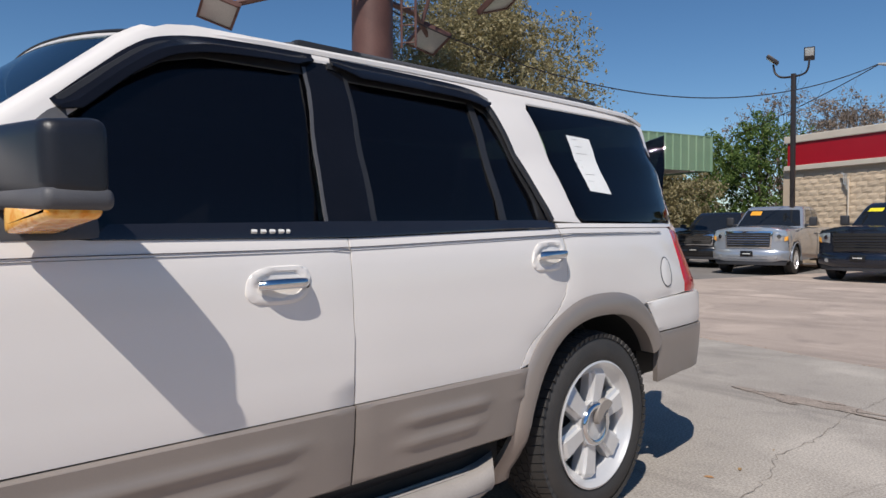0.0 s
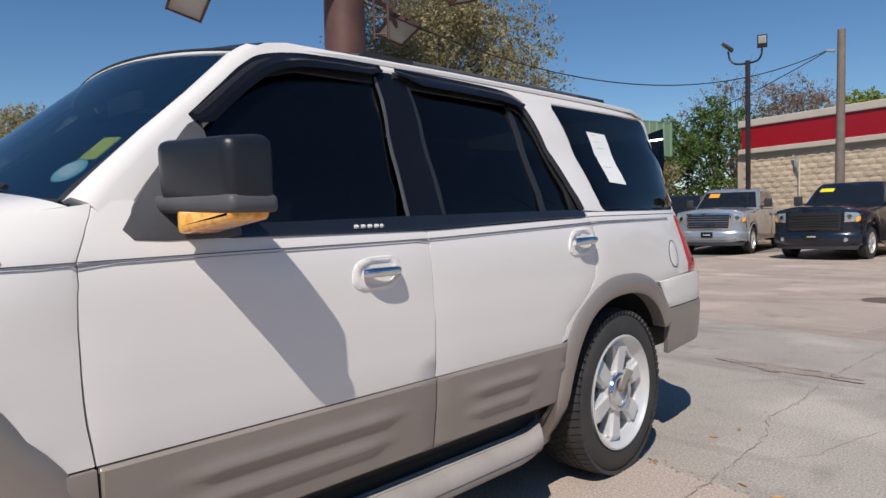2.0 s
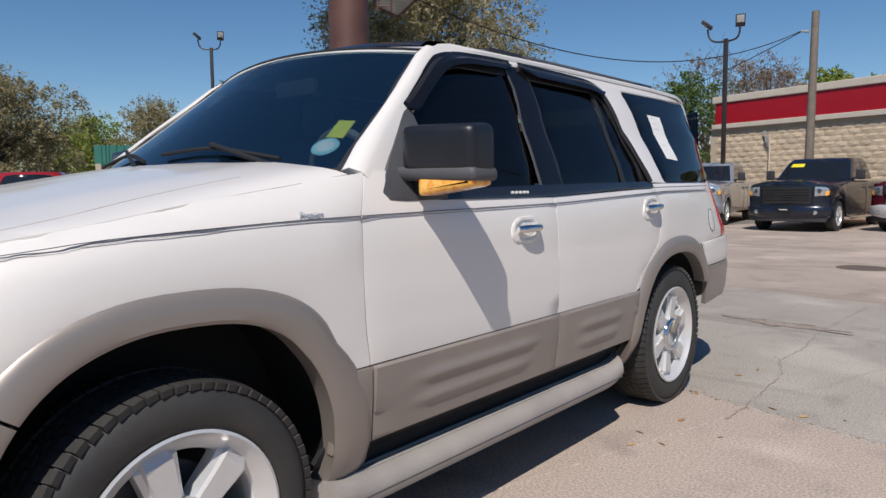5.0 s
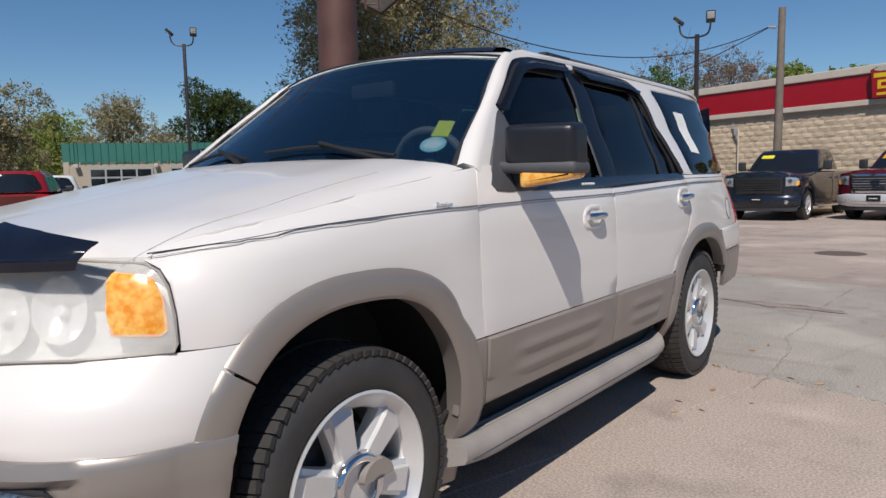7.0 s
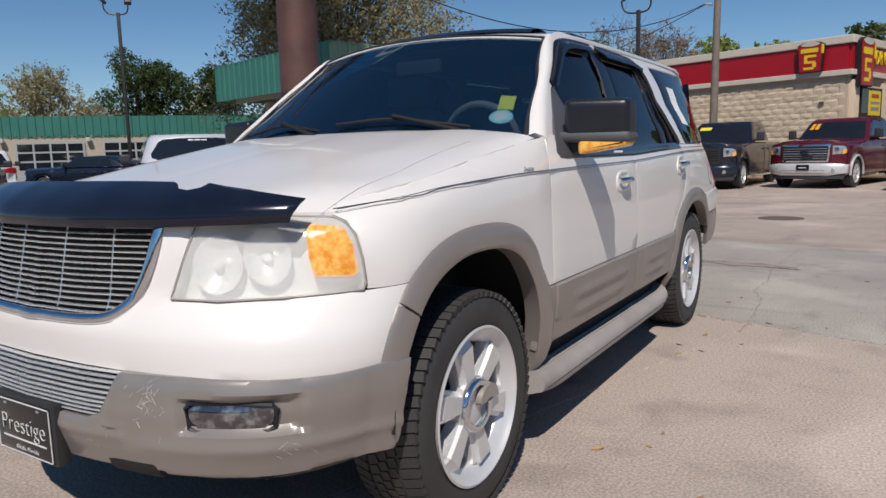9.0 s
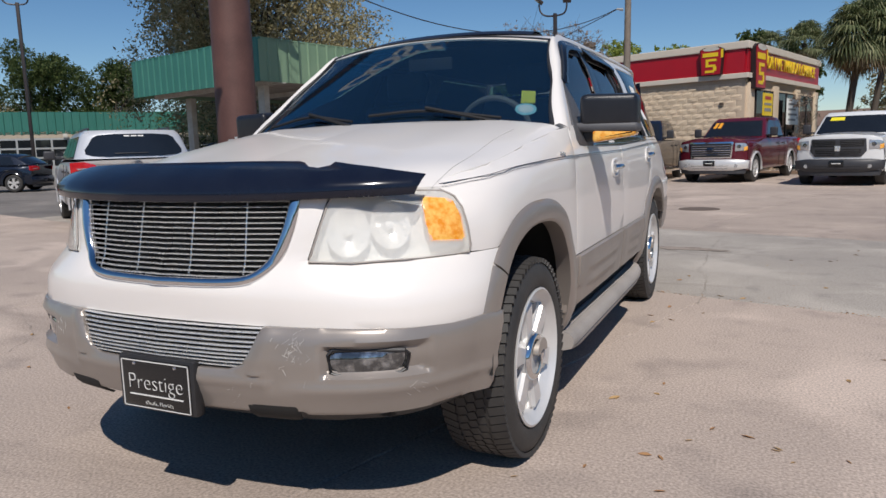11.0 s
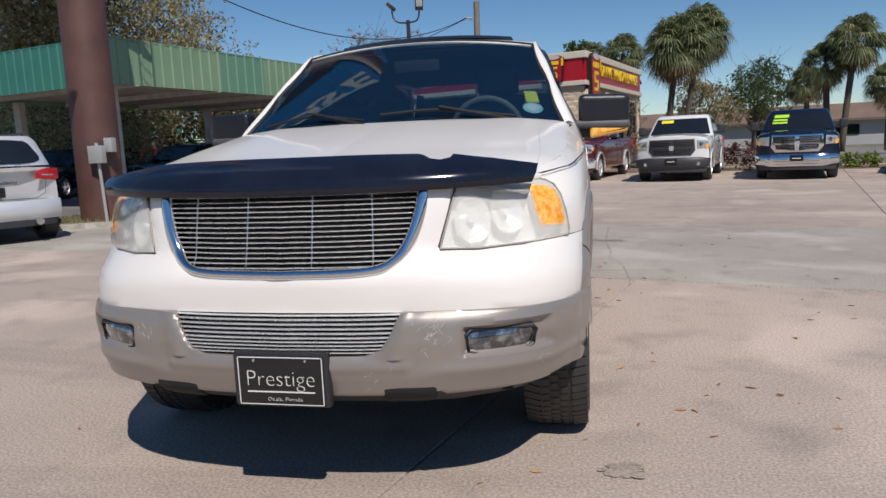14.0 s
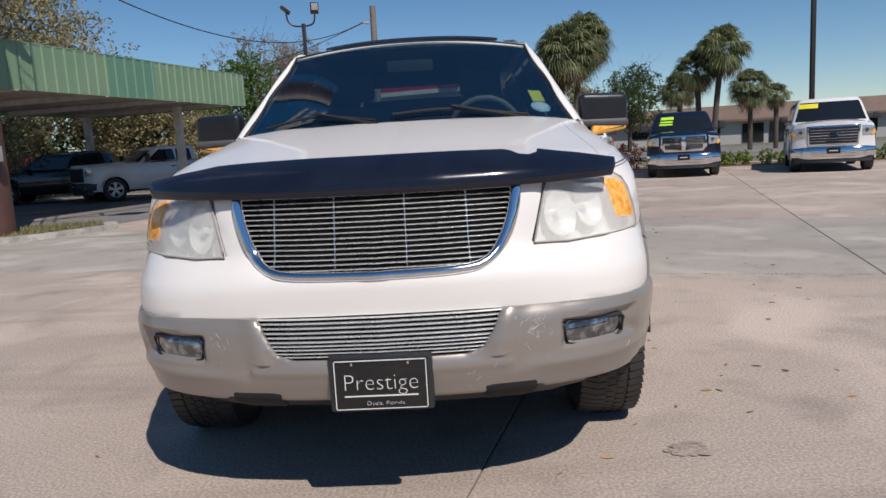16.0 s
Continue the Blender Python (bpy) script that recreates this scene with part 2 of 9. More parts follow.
def patch(poly, fn, step, thick, mat, name, edge=0.004, mirror=False, both=False, angle=38):
    """A panel: the outline poly in (u, v) cut into a grid and laid on the surface fn(u, v, offset), with thickness and a softened rim."""
    bm = bmesh.new()
    bm.faces.new([bm.verts.new((u, v, 0)) for u, v in poly])
    us, vs = [p[0] for p in poly], [p[1] for p in poly]
    su, sv = step if isinstance(step, tuple) else (step, step)
    for lo, hi, st, ax in ((min(us), max(us), su, 0), (min(vs), max(vs), sv, 1)):
        k = math.ceil(lo / st + 0.02)
        while k * st < hi - 0.02 * st:
            co, no = [0, 0, 0], [0, 0, 0]
            co[ax], no[ax] = k * st, 1
            bmesh.ops.bisect_plane(bm, geom=bm.verts[:] + bm.edges[:] + bm.faces[:], plane_co=co, plane_no=no, dist=1e-5)
            k += 1
    bm.verts.index_update()
    flat = [(v.co.x, v.co.y) for v in bm.verts]
    rim = [(e.verts[0].index, e.verts[1].index, e.link_faces[0]) for e in bm.edges if len(e.link_faces) == 1]
    on_rim = {i for a, b, _ in rim for i in (a, b)}
    faces = [[v.index for v in f.verts] for f in bm.faces]
    n = len(flat)
    V, F = [], []
    for sign in ((1, -1) if both else ((-1,) if mirror else (1,))):
        base = len(V)
        V += [fn(u, v, -edge if i in on_rim else 0.0) for i, (u, v) in enumerate(flat)]
        V += [fn(u, v, -thick) for u, v in flat]
        if sign < 0:
            V[base:] = [(-p[0], p[1], p[2]) for p in V[base:]]
        F += [[base + i for i in f] for f in faces] + [[base + n + i for i in f[::-1]] for f in faces]
        F += [(base + b, base + a, base + n + a, base + n + b) for a, b, _ in rim]
    bm.free()
    b2 = bmesh.new()
    nv = [b2.verts.new(p) for p in V]
    for f in F:
        try:
            b2.faces.new([nv[i] for i in f])
        except ValueError:
            pass
    return bm_mesh(name, b2, mat, angle=angle)


def thing(name, label, category, group="", kind="", m=None):
    ob = tagged(new(name), label, category, group, kind)
    if m is not None:
        ob.matrix_world = m
    return ob


def text_mesh(name, words, size, mat, m, depth=0.001, thin=0.0):
    """Raised lettering in the built-in font, as a mesh, centred on m's origin."""
    cu = bpy.data.curves.new(name, "FONT")
    cu.body, cu.size, cu.align_x, cu.align_y, cu.extrude = words, size, "CENTER", "CENTER", depth
    cu.offset = -thin
    ob = bpy.data.objects.new(name, cu)
    me = bpy.data.meshes.new_from_object(ob)
    bpy.data.objects.remove(ob)
    me.transform(m)
    me.materials.clear()
    me.materials.append(mat)
    return me

# ---- ground: one sheet to the horizon, with the concrete lot's slabs on it ----
def ground_material(name, a, b, c, scale, bump=0.3, rough=0.85):
    """Weathered paving: broad stains, middle blotches, fine grit."""
    m = bpy.data.materials.new(name)
    m.use_nodes = True
    t = m.node_tree
    p = t.nodes["Principled BSDF"]
    p.inputs["Roughness"].default_value = rough
    p.inputs["Specular IOR Level"].default_value = 0.25
    geo = t.nodes.new("ShaderNodeNewGeometry").outputs["Position"]
    facs = []
    for s, d, w in ((scale, 6, 0.5), (scale * 5.5, 8, 0.2), (85, 9, 0.0), (270, 2, 0.0), (scale * 1.7, 7, 0.5), (scale * 2.2, 10, 1.2)):
        n = t.nodes.new("ShaderNodeTexNoise")
        n.inputs["Scale"].default_value, n.inputs["Detail"].default_value, n.inputs["Distortion"].default_value = s, d, w
        if w > 1:
            mp = t.nodes.new("ShaderNodeMapping")
            mp.inputs["Rotation"].default_value, mp.inputs["Scale"].default_value = (0, 0, 0.9), (0.25, 1.0, 1.0)
            t.links.new(geo, mp.inputs["Vector"])
            t.links.new(mp.outputs["Vector"], n.inputs["Vector"])
        else:
            t.links.new(geo, n.inputs["Vector"])
        facs.append(n.outputs["Fac"])

    def mixed(x, y, f, lo, hi):
        r, mx = t.nodes.new("ShaderNodeMapRange"), t.nodes.new("ShaderNodeMix")
        r.inputs["From Min"].default_value, r.inputs["From Max"].default_value = lo, hi
        mx.data_type = "RGBA"
        t.links.new(f, r.inputs["Value"])
        t.links.new(r.outputs["Result"], mx.inputs["Factor"])
        for sock, val in (("A", x), ("B", y)):
            if isinstance(val, tuple):
                mx.inputs[sock].default_value = (*val, 1)
            else:
                t.links.new(val, mx.inputs[sock])
        return mx.outputs["Result"]
    base = mixed(a, b, facs[0], 0.40, 0.66)
    base = mixed(base, c, facs[1], 0.54, 0.80)
    base = mixed(base, tuple(min(1.0, q * 1.20) for q in a), facs[4], 0.53, 0.66)
    base = mixed(base, tuple(q * 0.80 for q in b), facs[5], 0.55, 0.72)
    grit = t.nodes.new("ShaderNodeMapRange")
    grit.inputs["From Min"].default_value, grit.inputs["From Max"].default_value = 0.3, 0.75
    grit.inputs["To Min"].default_value, grit.inputs["To Max"].default_value = 0.62, 1.31
    t.links.new(facs[2], grit.inputs["Value"])
    info, tone = t.nodes.new("ShaderNodeObjectInfo"), t.nodes.new("ShaderNodeMapRange")
    tone.inputs["To Min"].default_value, tone.inputs["To Max"].default_value = 0.93, 1.05
    t.links.new(info.outputs["Random"], tone.inputs["Value"])
    mul = t.nodes.new("ShaderNodeMath")
    mul.operation = "MULTIPLY"
    t.links.new(grit.outputs["Result"], mul.inputs[0])
    t.links.new(tone.outputs["Result"], mul.inputs[1])
    hsv = t.nodes.new("ShaderNodeHueSaturation")
    t.links.new(base, hsv.inputs["Color"])
    t.links.new(mul.outputs[0], hsv.inputs["Value"])
    t.links.new(hsv.outputs["Color"], p.inputs["Base Color"])
    b1 = t.nodes.new("ShaderNodeBump")
    b1.inputs["Strength"].default_value, b1.inputs["Distance"].default_value = bump, 0.004
    t.links.new(facs[3], b1.inputs["Height"])
    t.links.new(b1.outputs["Normal"], p.inputs["Normal"])
    return m


CONCRETE = ground_material("warm_worn_concrete", (0.475, 0.388, 0.328), (0.40, 0.328, 0.28), (0.29, 0.24, 0.21), 0.40)
CONCRETE_GREY = ground_material("grey_worn_concrete", (0.40, 0.36, 0.315), (0.34, 0.305, 0.27), (0.27, 0.245, 0.22), 0.6)
ASPHALT = ground_material("old_asphalt", (0.24, 0.22, 0.205), (0.19, 0.175, 0.165), (0.28, 0.255, 0.235), 0.3)
EARTH = ground_material("dry_ground", (0.20, 0.18, 0.13), (0.13, 0.14, 0.075), (0.24, 0.20, 0.15), 0.25)
JOINT = material("joint_dirt", (0.20, 0.17, 0.145), 0.95, second=(0.12, 0.10, 0.085), scale=9)
GRASS = material("dry_grass", (0.13, 0.13, 0.05), 0.9, second=(0.22, 0.19, 0.10), scale=30, amount=0.9)
CURB = ground_material("kerb_concrete", (0.44, 0.41, 0.37), (0.36, 0.33, 0.30), (0.27, 0.25, 0.23), 1.5)

ground = tagged(new("ground", mesh_of("ground", [(-900, -900, -0.03), (900, -900, -0.03), (900, 900, -0.03), (-900, 900, -0.03)], [(0, 1, 2, 3)], EARTH, smooth=False)),
                "dry earth and paving reaching to the horizon", "ground", kind="structure")
TH = radians(16)
E1, E2 = Vector((math.cos(TH), -math.sin(TH), 0)), Vector((math.sin(TH), math.cos(TH), 0))


def lot(a, b, z=0.0):
    p = E1 * a + E2 * b
    return (p.x, p.y, z)


road = tagged(new("road", mesh_of("road", [lot(-60, -60, -0.018), lot(60, -60, -0.018), lot(60, 16.2, -0.018), lot(-60, 30, -0.018)], [(0, 1, 2, 3)], ASPHALT, smooth=False)),
              "worn grey asphalt round the concrete lot", "asphalt", kind="structure")
pavement = tagged(new("pavement"), "worn concrete slabs of the car lot with dirty joints", "concrete lot", kind="structure")
joint_bed = part("joint_bed", mesh_of("joint_bed", [lot(-20, -24, -0.010), lot(24, -24, -0.010), lot(24, 26.0, -0.010), lot(-9.4, 26.0, -0.010), lot(-9.4, 5.97, -0.010), lot(-13.2, 5.97, -0.010), lot(-13.2, 1.95, -0.010), lot(-20, 1.95, -0.010)], [(0, 1, 2, 3, 4, 5, 6, 7)], JOINT, smooth=False), pavement)


def slab(a0, a1, b0, b1, mat):
    g = 0.0035
    bm = bmesh.new()
    c = [(a0 + g, b0 + g), (a1 - g, b0 + g), (a1 - g, b1 - g), (a0 + g, b1 - g)]
    k = 0.005
    inner = [(a0 + g + k, b0 + g + k), (a1 - g - k, b0 + g + k), (a1 - g - k, b1 - g - k), (a0 + g + k, b1 - g - k)]
    low, mid, top = [bm.verts.new(lot(*p, -0.03)) for p in c], [bm.verts.new(lot(*p, -0.006)) for p in c], [bm.verts.new(lot(*p, 0.0)) for p in inner]
    bm.faces.new(top)
    for i in range(4):
        j = (i + 1) % 4
        bm.faces.new((low[i], low[j], mid[j], mid[i]))
        bm.faces.new((mid[i], mid[j], top[j], top[i]))
    part("slab", bm_mesh("slab", bm, mat, smooth=False), pavement)


ROWS_B = [(-24, -18), (-18, -12), (-12, -6.2), (-6.2, 1.95), (1.95, 5.97), (5.97, 10.6), (10.6, 15.5), (15.5, 20.5), (20.5, 26.0)]
for r, (b0, b1) in enumerate(ROWS_B):
    cuts = [-20, -13.2, -8.0, -3.6, 0.88, 5.6, 10.5, 16, 24] if b1 <= 1.95 else ([-13.2, -9.4,] if r == 4 else [-9.4]) + [ -4.6, -0.9 if r > 4 else -1.6, 3.2, 7.6, 12.2, 17, 24]
    for a0, a1 in zip(cuts, cuts[1:]):
        slab(a0, a1, b0, b1, CONCRETE_GREY if r == 4 else CONCRETE)

# cracks, stains, a manhole lid, fallen leaves
CRACK = material("crack_dirt", (0.27, 0.235, 0.20), 0.95)


def crack(points, width, seed):
    rnd = random.Random(seed)
    pts = []
    for (x0, y0), (x1, y1) in zip(points, points[1:]):
        n = max(2, int(math.hypot(x1 - x0, y1 - y0) / 0.05))
        for i in range(n):
            f = i / n
            pts.append((x0 + (x1 - x0) * f + rnd.uniform(-0.016, 0.016), y0 + (y1 - y0) * f + rnd.uniform(-0.016, 0.016)))
    V, F = [], []
    for i, (x, y) in enumerate(pts):
        dx, dy = pts[min(i + 1, len(pts) - 1)][0] - pts[max(i - 1, 0)][0], pts[min(i + 1, len(pts) - 1)][1] - pts[max(i - 1, 0)][1]
        l = math.hypot(dx, dy) or 1
        w = width * rnd.uniform(0.08, 0.45)
        V += [(x - dy / l * w, y + dx / l * w, 0.004), (x + dy / l * w, y - dx / l * w, 0.004)]
    F = [(2 * i, 2 * i + 1, 2 * i + 3, 2 * i + 2) for i in range(len(pts) - 1)]
    return part("crack", mesh_of("crack", V, F, CRACK, smooth=False), pavement)


crack([(1.33, 1.35), (1.345, 2.0), (1.30, 2.5), (1.205, 2.86), (1.245, 3.25), (1.20, 3.97), (1.28, 5.2), (1.31, 5.7)], 0.007, 1)
crack([(1.345, 2.0), (1.6, 2.3), (1.75, 2.9), (2.1, 3.4)], 0.004, 2)
crack([(-0.9, 2.7), (-1.6, 3.2), (-2.9, 3.6), (-4.2, 4.4)], 0.005, 3)
crack([(2.6, -1.2), (3.1, -0.4), (3.9, 0.2), (4.4, 1.1)], 0.004, 4)
crack([(-2.2, -2.0), (-2.8, -1.0), (-3.9, -0.4)], 0.004, 5)


def stain(cx, cy, rx, ry, turn, mat, seed, z=0.004):
    """A ragged blotch with specks thrown round it."""
    rnd = random.Random(seed)
    V, F = [], []
    for q in range(9):
        k, far = (1.0, 0.0) if q == 0 else (rnd.uniform(0.06, 0.30), rnd.uniform(0.75, 1.5))
        a = rnd.uniform(0, 6.28)
        ph = [rnd.uniform(0, 6.28) for _ in range(9)]
        n = 72 if q == 0 else 16
        F.append(tuple(range(len(V), len(V) + n)))
        for i in range(n):
            t = 2 * math.pi * i / n
            r = k * (1 + sum(0.20 / (w + 1) * math.sin((2 * w + 2) * t + ph[w]) for w in range(9)))
            x, y = rx * (far * math.cos(a) + r * math.cos(t)), ry * (far * math.sin(a) + r * math.sin(t))
            V.append((cx + x * math.cos(turn) - y * math.sin(turn), cy + x * math.sin(turn) + y * math.cos(turn), z + 0.0004 * q))
    return part("stain", mesh_of("stain", V, F, mat, smooth=False), pavement)


STAIN = ground_material("damp_stain", (0.33, 0.275, 0.232), (0.38, 0.315, 0.268), (0.27, 0.225, 0.19), 6.0)
stain(1.10, -2.03, 0.085, 0.05, 0.1, STAIN, 1)
stain(0.92, 4.22, 0.40, 0.10, -0.15, STAIN, 2)
stain(-2.3, 4.5, 0.3, 0.12, 0.3, STAIN, 3)
lid = tagged(new("manhole_cover", bm_mesh("manhole_cover", (lambda b: (cone(b, (0.68, 9.2, -0.02), (0.68, 9.2, 0.006), 0.36, 0.35, 40), b)[1])(bmesh.new()), material("rusty_iron_lid", (0.16, 0.12, 0.095), 0.8, 0.2, second=(0.10, 0.08, 0.065), scale=14, bump=0.4, bump_scale=40))),
             "round rusty iron manhole cover set in the concrete", "manhole cover")
LEAF = [material("dry_leaf", (0.36, 0.20, 0.09), 0.8, second=(0.22, 0.10, 0.04), scale=40), material("pale_dry_leaf", (0.42, 0.27, 0.12), 0.8, second=(0.30, 0.18, 0.08), scale=40)]
rnd = random.Random(7)
SPOTS = [(1.52, -1.21), (1.60, -1.05), (1.74, -1.09), (1.85, -1.17), (1.90, -1.28), (1.97, -1.56), (2.09, -1.20), (1.47, -1.69), (0.96, -1.77), (0.59, -2.19), (0.78, -2.08), (1.14, -0.83)]
SPOTS += [(rnd.uniform(1.0, 3.6), rnd.uniform(-2.2, 4.5)) for _ in range(46)] + [(rnd.uniform(-3.5, -1.2), rnd.uniform(-2.4, 1)) for _ in range(8)]
leaf_meshes = []
for k in range(2):
    V = [(-0.028, 0, 0.001), (-0.012, 0.009, 0.006), (0.010, 0.010, 0.008), (0.030, 0.0, 0.004), (0.008, -0.009, 0.003), (-0.014, -0.008, 0.002), (0.0, 0.0, 0.0)]
    F = [(0, 1, 6), (1, 2, 6), (2, 3, 6), (3, 4, 6), (4, 5, 6), (5, 0, 6)]
    leaf_meshes.append(mesh_of("fallen_leaf", V, F, LEAF[k], smooth=False))
for x, y in SPOTS:
    o = tagged(new("fallen_leaf", rnd.choice(leaf_meshes)), "small curled brown leaf fallen on the concrete", "leaf", "fallen leaves")
    o.matrix_world = Matrix.LocRotScale((x, y, 0.001), Euler((0, 0, rnd.uniform(0, 6.28))), (rnd.uniform(0.5, 1.1),) * 3)

# dry litter gathered along the open joints
rnd = random.Random(11)
V, F = [], []
for b, a0, a1, n in ((1.95, -1.4, 9.0, 420), (5.97, -3.0, 9.0, 160)):
    for _ in range(n):
        a = rnd.uniform(a0, a1)
        x, y, _z = lot(a, b + rnd.gauss(0, 0.018))
        t, l, w = rnd.uniform(0, 6.28), rnd.uniform(0.004, 0.016), rnd.uniform(0.002, 0.005)
        k = len(V)
        V += [(x + l * math.cos(t), y + l * math.sin(t), 0.003), (x - w * math.sin(t), y + w * math.cos(t), 0.007), (x - l * math.cos(t), y - l * math.sin(t), 0.003), (x + w * math.sin(t), y - w * math.cos(t), 0.004)]
        F.append((k, k + 1, k + 2, k + 3))
tagged(new("leaf_litter", mesh_of("leaf_litter", V, F, LEAF[0], smooth=False)), "dry brown litter lying along the slab joints", "litter", kind="stuff")

# kerbed strip with the sign pillar
bm = bmesh.new()
edge = [(-9.5, 6.9), (-8.7, 6.25), (-7.05, 7.25), (-6.4, 8.5), (-6.8, 9.2), (-8.5, 8.8), (-9.7, 7.9)]
top = [bm.verts.new((x, y, 0.10)) for x, y in edge]
bot = [bm.verts.new((x, y, -0.03)) for x, y in edge]
bm.faces.new(top)
for i in range(len(edge)):
    j = (i + 1) % len(edge)
    bm.faces.new((bot[i], bot[j], top[j], top[i]))
kerb = tagged(new("kerb_island", bm_mesh("kerb_island", bm, CURB, smooth=False)), "low concrete kerb island round the sign pillar", "kerb", kind="structure")
bm = bmesh.new()
c = Vector((sum(p[0] for p in edge) / 7, sum(p[1] for p in edge) / 7, 0))
bm.faces.new([bm.verts.new((c.x + (x - c.x) * 0.86, c.y + (y - c.y) * 0.86, 0.106)) for x, y in edge])
rnd = random.Random(3)
for _ in range(2600):
    f, g = math.sqrt(rnd.random()) * 0.86, rnd.random()
    i = rnd.randrange(7)
    a, b = Vector((*edge[i], 0)), Vector((*edge[(i + 1) % 7], 0))
    p = c + (a.lerp(b, g) - c) * f
    h, w, t = rnd.uniform(0.03, 0.10), 0.012, rnd.uniform(0, 6.28)
    d = Vector((math.cos(t), math.sin(t), 0)) * w
    bm.faces.new([bm.verts.new((p.x - d.x, p.y - d.y, 0.10)), bm.verts.new((p.x + d.x, p.y + d.y, 0.10)), bm.verts.new((p.x + rnd.uniform(-.04, .04), p.y + rnd.uniform(-.04, .04), 0.10 + h))])
tagged(new("grass", bm_mesh("grass", bm, GRASS, smooth=False, recalc=False)), "short dry grass on the kerb island", "grass", kind="stuff")

# ---- the white SUV: one surface for its flanks and nose, by the way round it (s) and the height (z) ----
PLAN = [(0.0, -2.475), (0.3, -2.458), (0.573, -2.402), (0.745, -2.315), (0.865, -2.175), (0.93, -2.0), (0.958, -1.8), (0.972, -1.5),
        (0.977, -0.9), (0.98, 0.2), (0.98, 1.0), (0.978, 1.75), (0.968, 2.15), (0.925, 2.42), (0.78, 2.58), (0.4, 2.64), (0.0, 2.65)]
_p = np.array(spline(PLAN, 16))
_s = np.concatenate([[0], np.cumsum(np.hypot(*np.diff(_p, axis=0).T))])
_half = int(np.argmin(np.abs(_p[:, 1] - 0.2)))


def sx(x):
    """s on the nose at the side distance x."""
    k = int(np.argmax(_p[:_half, 0] > 0.95))
    return float(np.interp(x, _p[:k, 0], _s[:k]))


def sy(y):
    """s on the flank at y."""
    return float(np.interp(y, _p[:, 1], _s))


def prof(z, *rows):
    return float(np.interp(z, [r[0] for r in rows], [r[1] for r in rows]))


def wing_top(y):
    """Height of the crease between the front wing and the hood."""
    return prof(y, (-2.42, 1.045), (-2.25, 1.075), (-1.9, 1.138), (-1.5, 1.198), (-1.04, 1.268), (-0.9, 1.285))


def body(s, z):
    x, y = float(np.interp(s, _s, _p[:, 0])), float(np.interp(s, _s, _p[:, 1]))
    e = 0.03
    tx = np.interp(s + e, _s, _p[:, 0]) - np.interp(s - e, _s, _p[:, 0])
    ty = np.interp(s + e, _s, _p[:, 1]) - np.interp(s - e, _s, _p[:, 1])
    if s < e:
        tx, ty = 1.0, 0.0
    l = math.hypot(tx, ty)
    nx, ny = ty / l, -tx / l
    wf, ws, wr = (ny * ny if ny < 0 else 0.0), nx * nx, (ny * ny if ny > 0 else 0.0)
    front = prof(z, (0.30, 0.14), (0.36, 0.07), (0.41, 0.01), (0.48, -0.015), (0.58, -0.018), (0.64, -0.006), (0.67, 0.006), (0.775, 0.0), (0.785, 0.001),
                 (0.86, 0.024), (0.95, 0.045), (1.075, 0.077), (1.12, 0.11))
    door = prof(z, (0.30, 0.14), (0.40, 0.06), (0.46, 0.03), (0.60, 0.012), (0.72, 0.005), (0.90, 0.0), (1.05, 0.004), (1.14, 0.012),
                (1.19, 0.024), (1.70, 0.235), (1.74, 0.262), (1.77, 0.30), (1.79, 0.34))
    wing = prof(z, (0.30, 0.14), (0.40, 0.06), (0.60, 0.012), (0.72, 0.005), (0.90, 0.0))
    wing = max(wing, prof(wing_top(y) - z, (0.0, 0.105), (0.015, 0.072), (0.035, 0.048), (0.07, 0.024), (0.12, 0.010), (0.2, 0.0)))
    rear = prof(z, (0.30, 0.12), (0.45, 0.03), (0.72, 0.0), (0.74, 0.02), (0.88, 0.03), (0.90, 0.10), (1.2, 0.12), (1.8, 0.32))
    k = min(1.0, max(0.0, (y + 1.13) / 0.12))
    flank = wing * (1 - k) + door * k
    corner = 2 * abs(nx * ny) * (prof(z, (0.70, 0.0), (0.76, 0.012), (0.87, 0.078), (1.06, 0.02), (1.2, 0.02)) + abs(nx) * prof(z, (0.87, 0.0), (1.06, 0.085), (1.2, 0.11)) if ny < 0 else 0.0)
    if y > 1.35:
        flank += 0.10 * ((min(y, 2.4) - 1.35) / 1.0) ** 2 * min(1.0, max(0.0, (z - 0.95) / 0.28))
    d = wf * front + ws * flank + wr * rear + corner
    return np.array((x - nx * d, y - ny * d, z))


def skin(s, z, o=0.0):
    """A place on the body, o metres outside it."""
    p = body(s, z)
    if not o:
        return tuple(p)
    e = 0.012
    n = np.cross(body(s + e, z) - p, body(s, z + e) - p)
    n = n / (np.linalg.norm(n) + 1e-9)
    return tuple(p + n * o)


def lifted(o0):
    return lambda s, z, o=0.0: skin(s, z, o + o0)


def flank_poly(pts):
    return [(sy(y), z) for y, z in pts]


def arch(cy, cz, a, b, n, t0, t1, k=18, e=2.4):
    """Points (y, z) of a wheel arch between two angles, in degrees from the rear upwards."""
    out = []
    for i in range(k + 1):
        t = radians(t0 + (t1 - t0) * i / k)
        c, s = math.cos(t), math.sin(t)
        out.append((cy + a * math.copysign(abs(c) ** (2 / e), c), cz + b * math.copysign(abs(s) ** (2 / e), s)))
    return out


FA, RA = (-1.51, 0.40), (1.51, 0.385)
F_OUT = dict(a=0.562, b=0.595)
R_OUT = dict(a=0.545, b=0.56)

suv = thing("suv", "white full-size SUV with taupe lower cladding parked on concrete", "car")

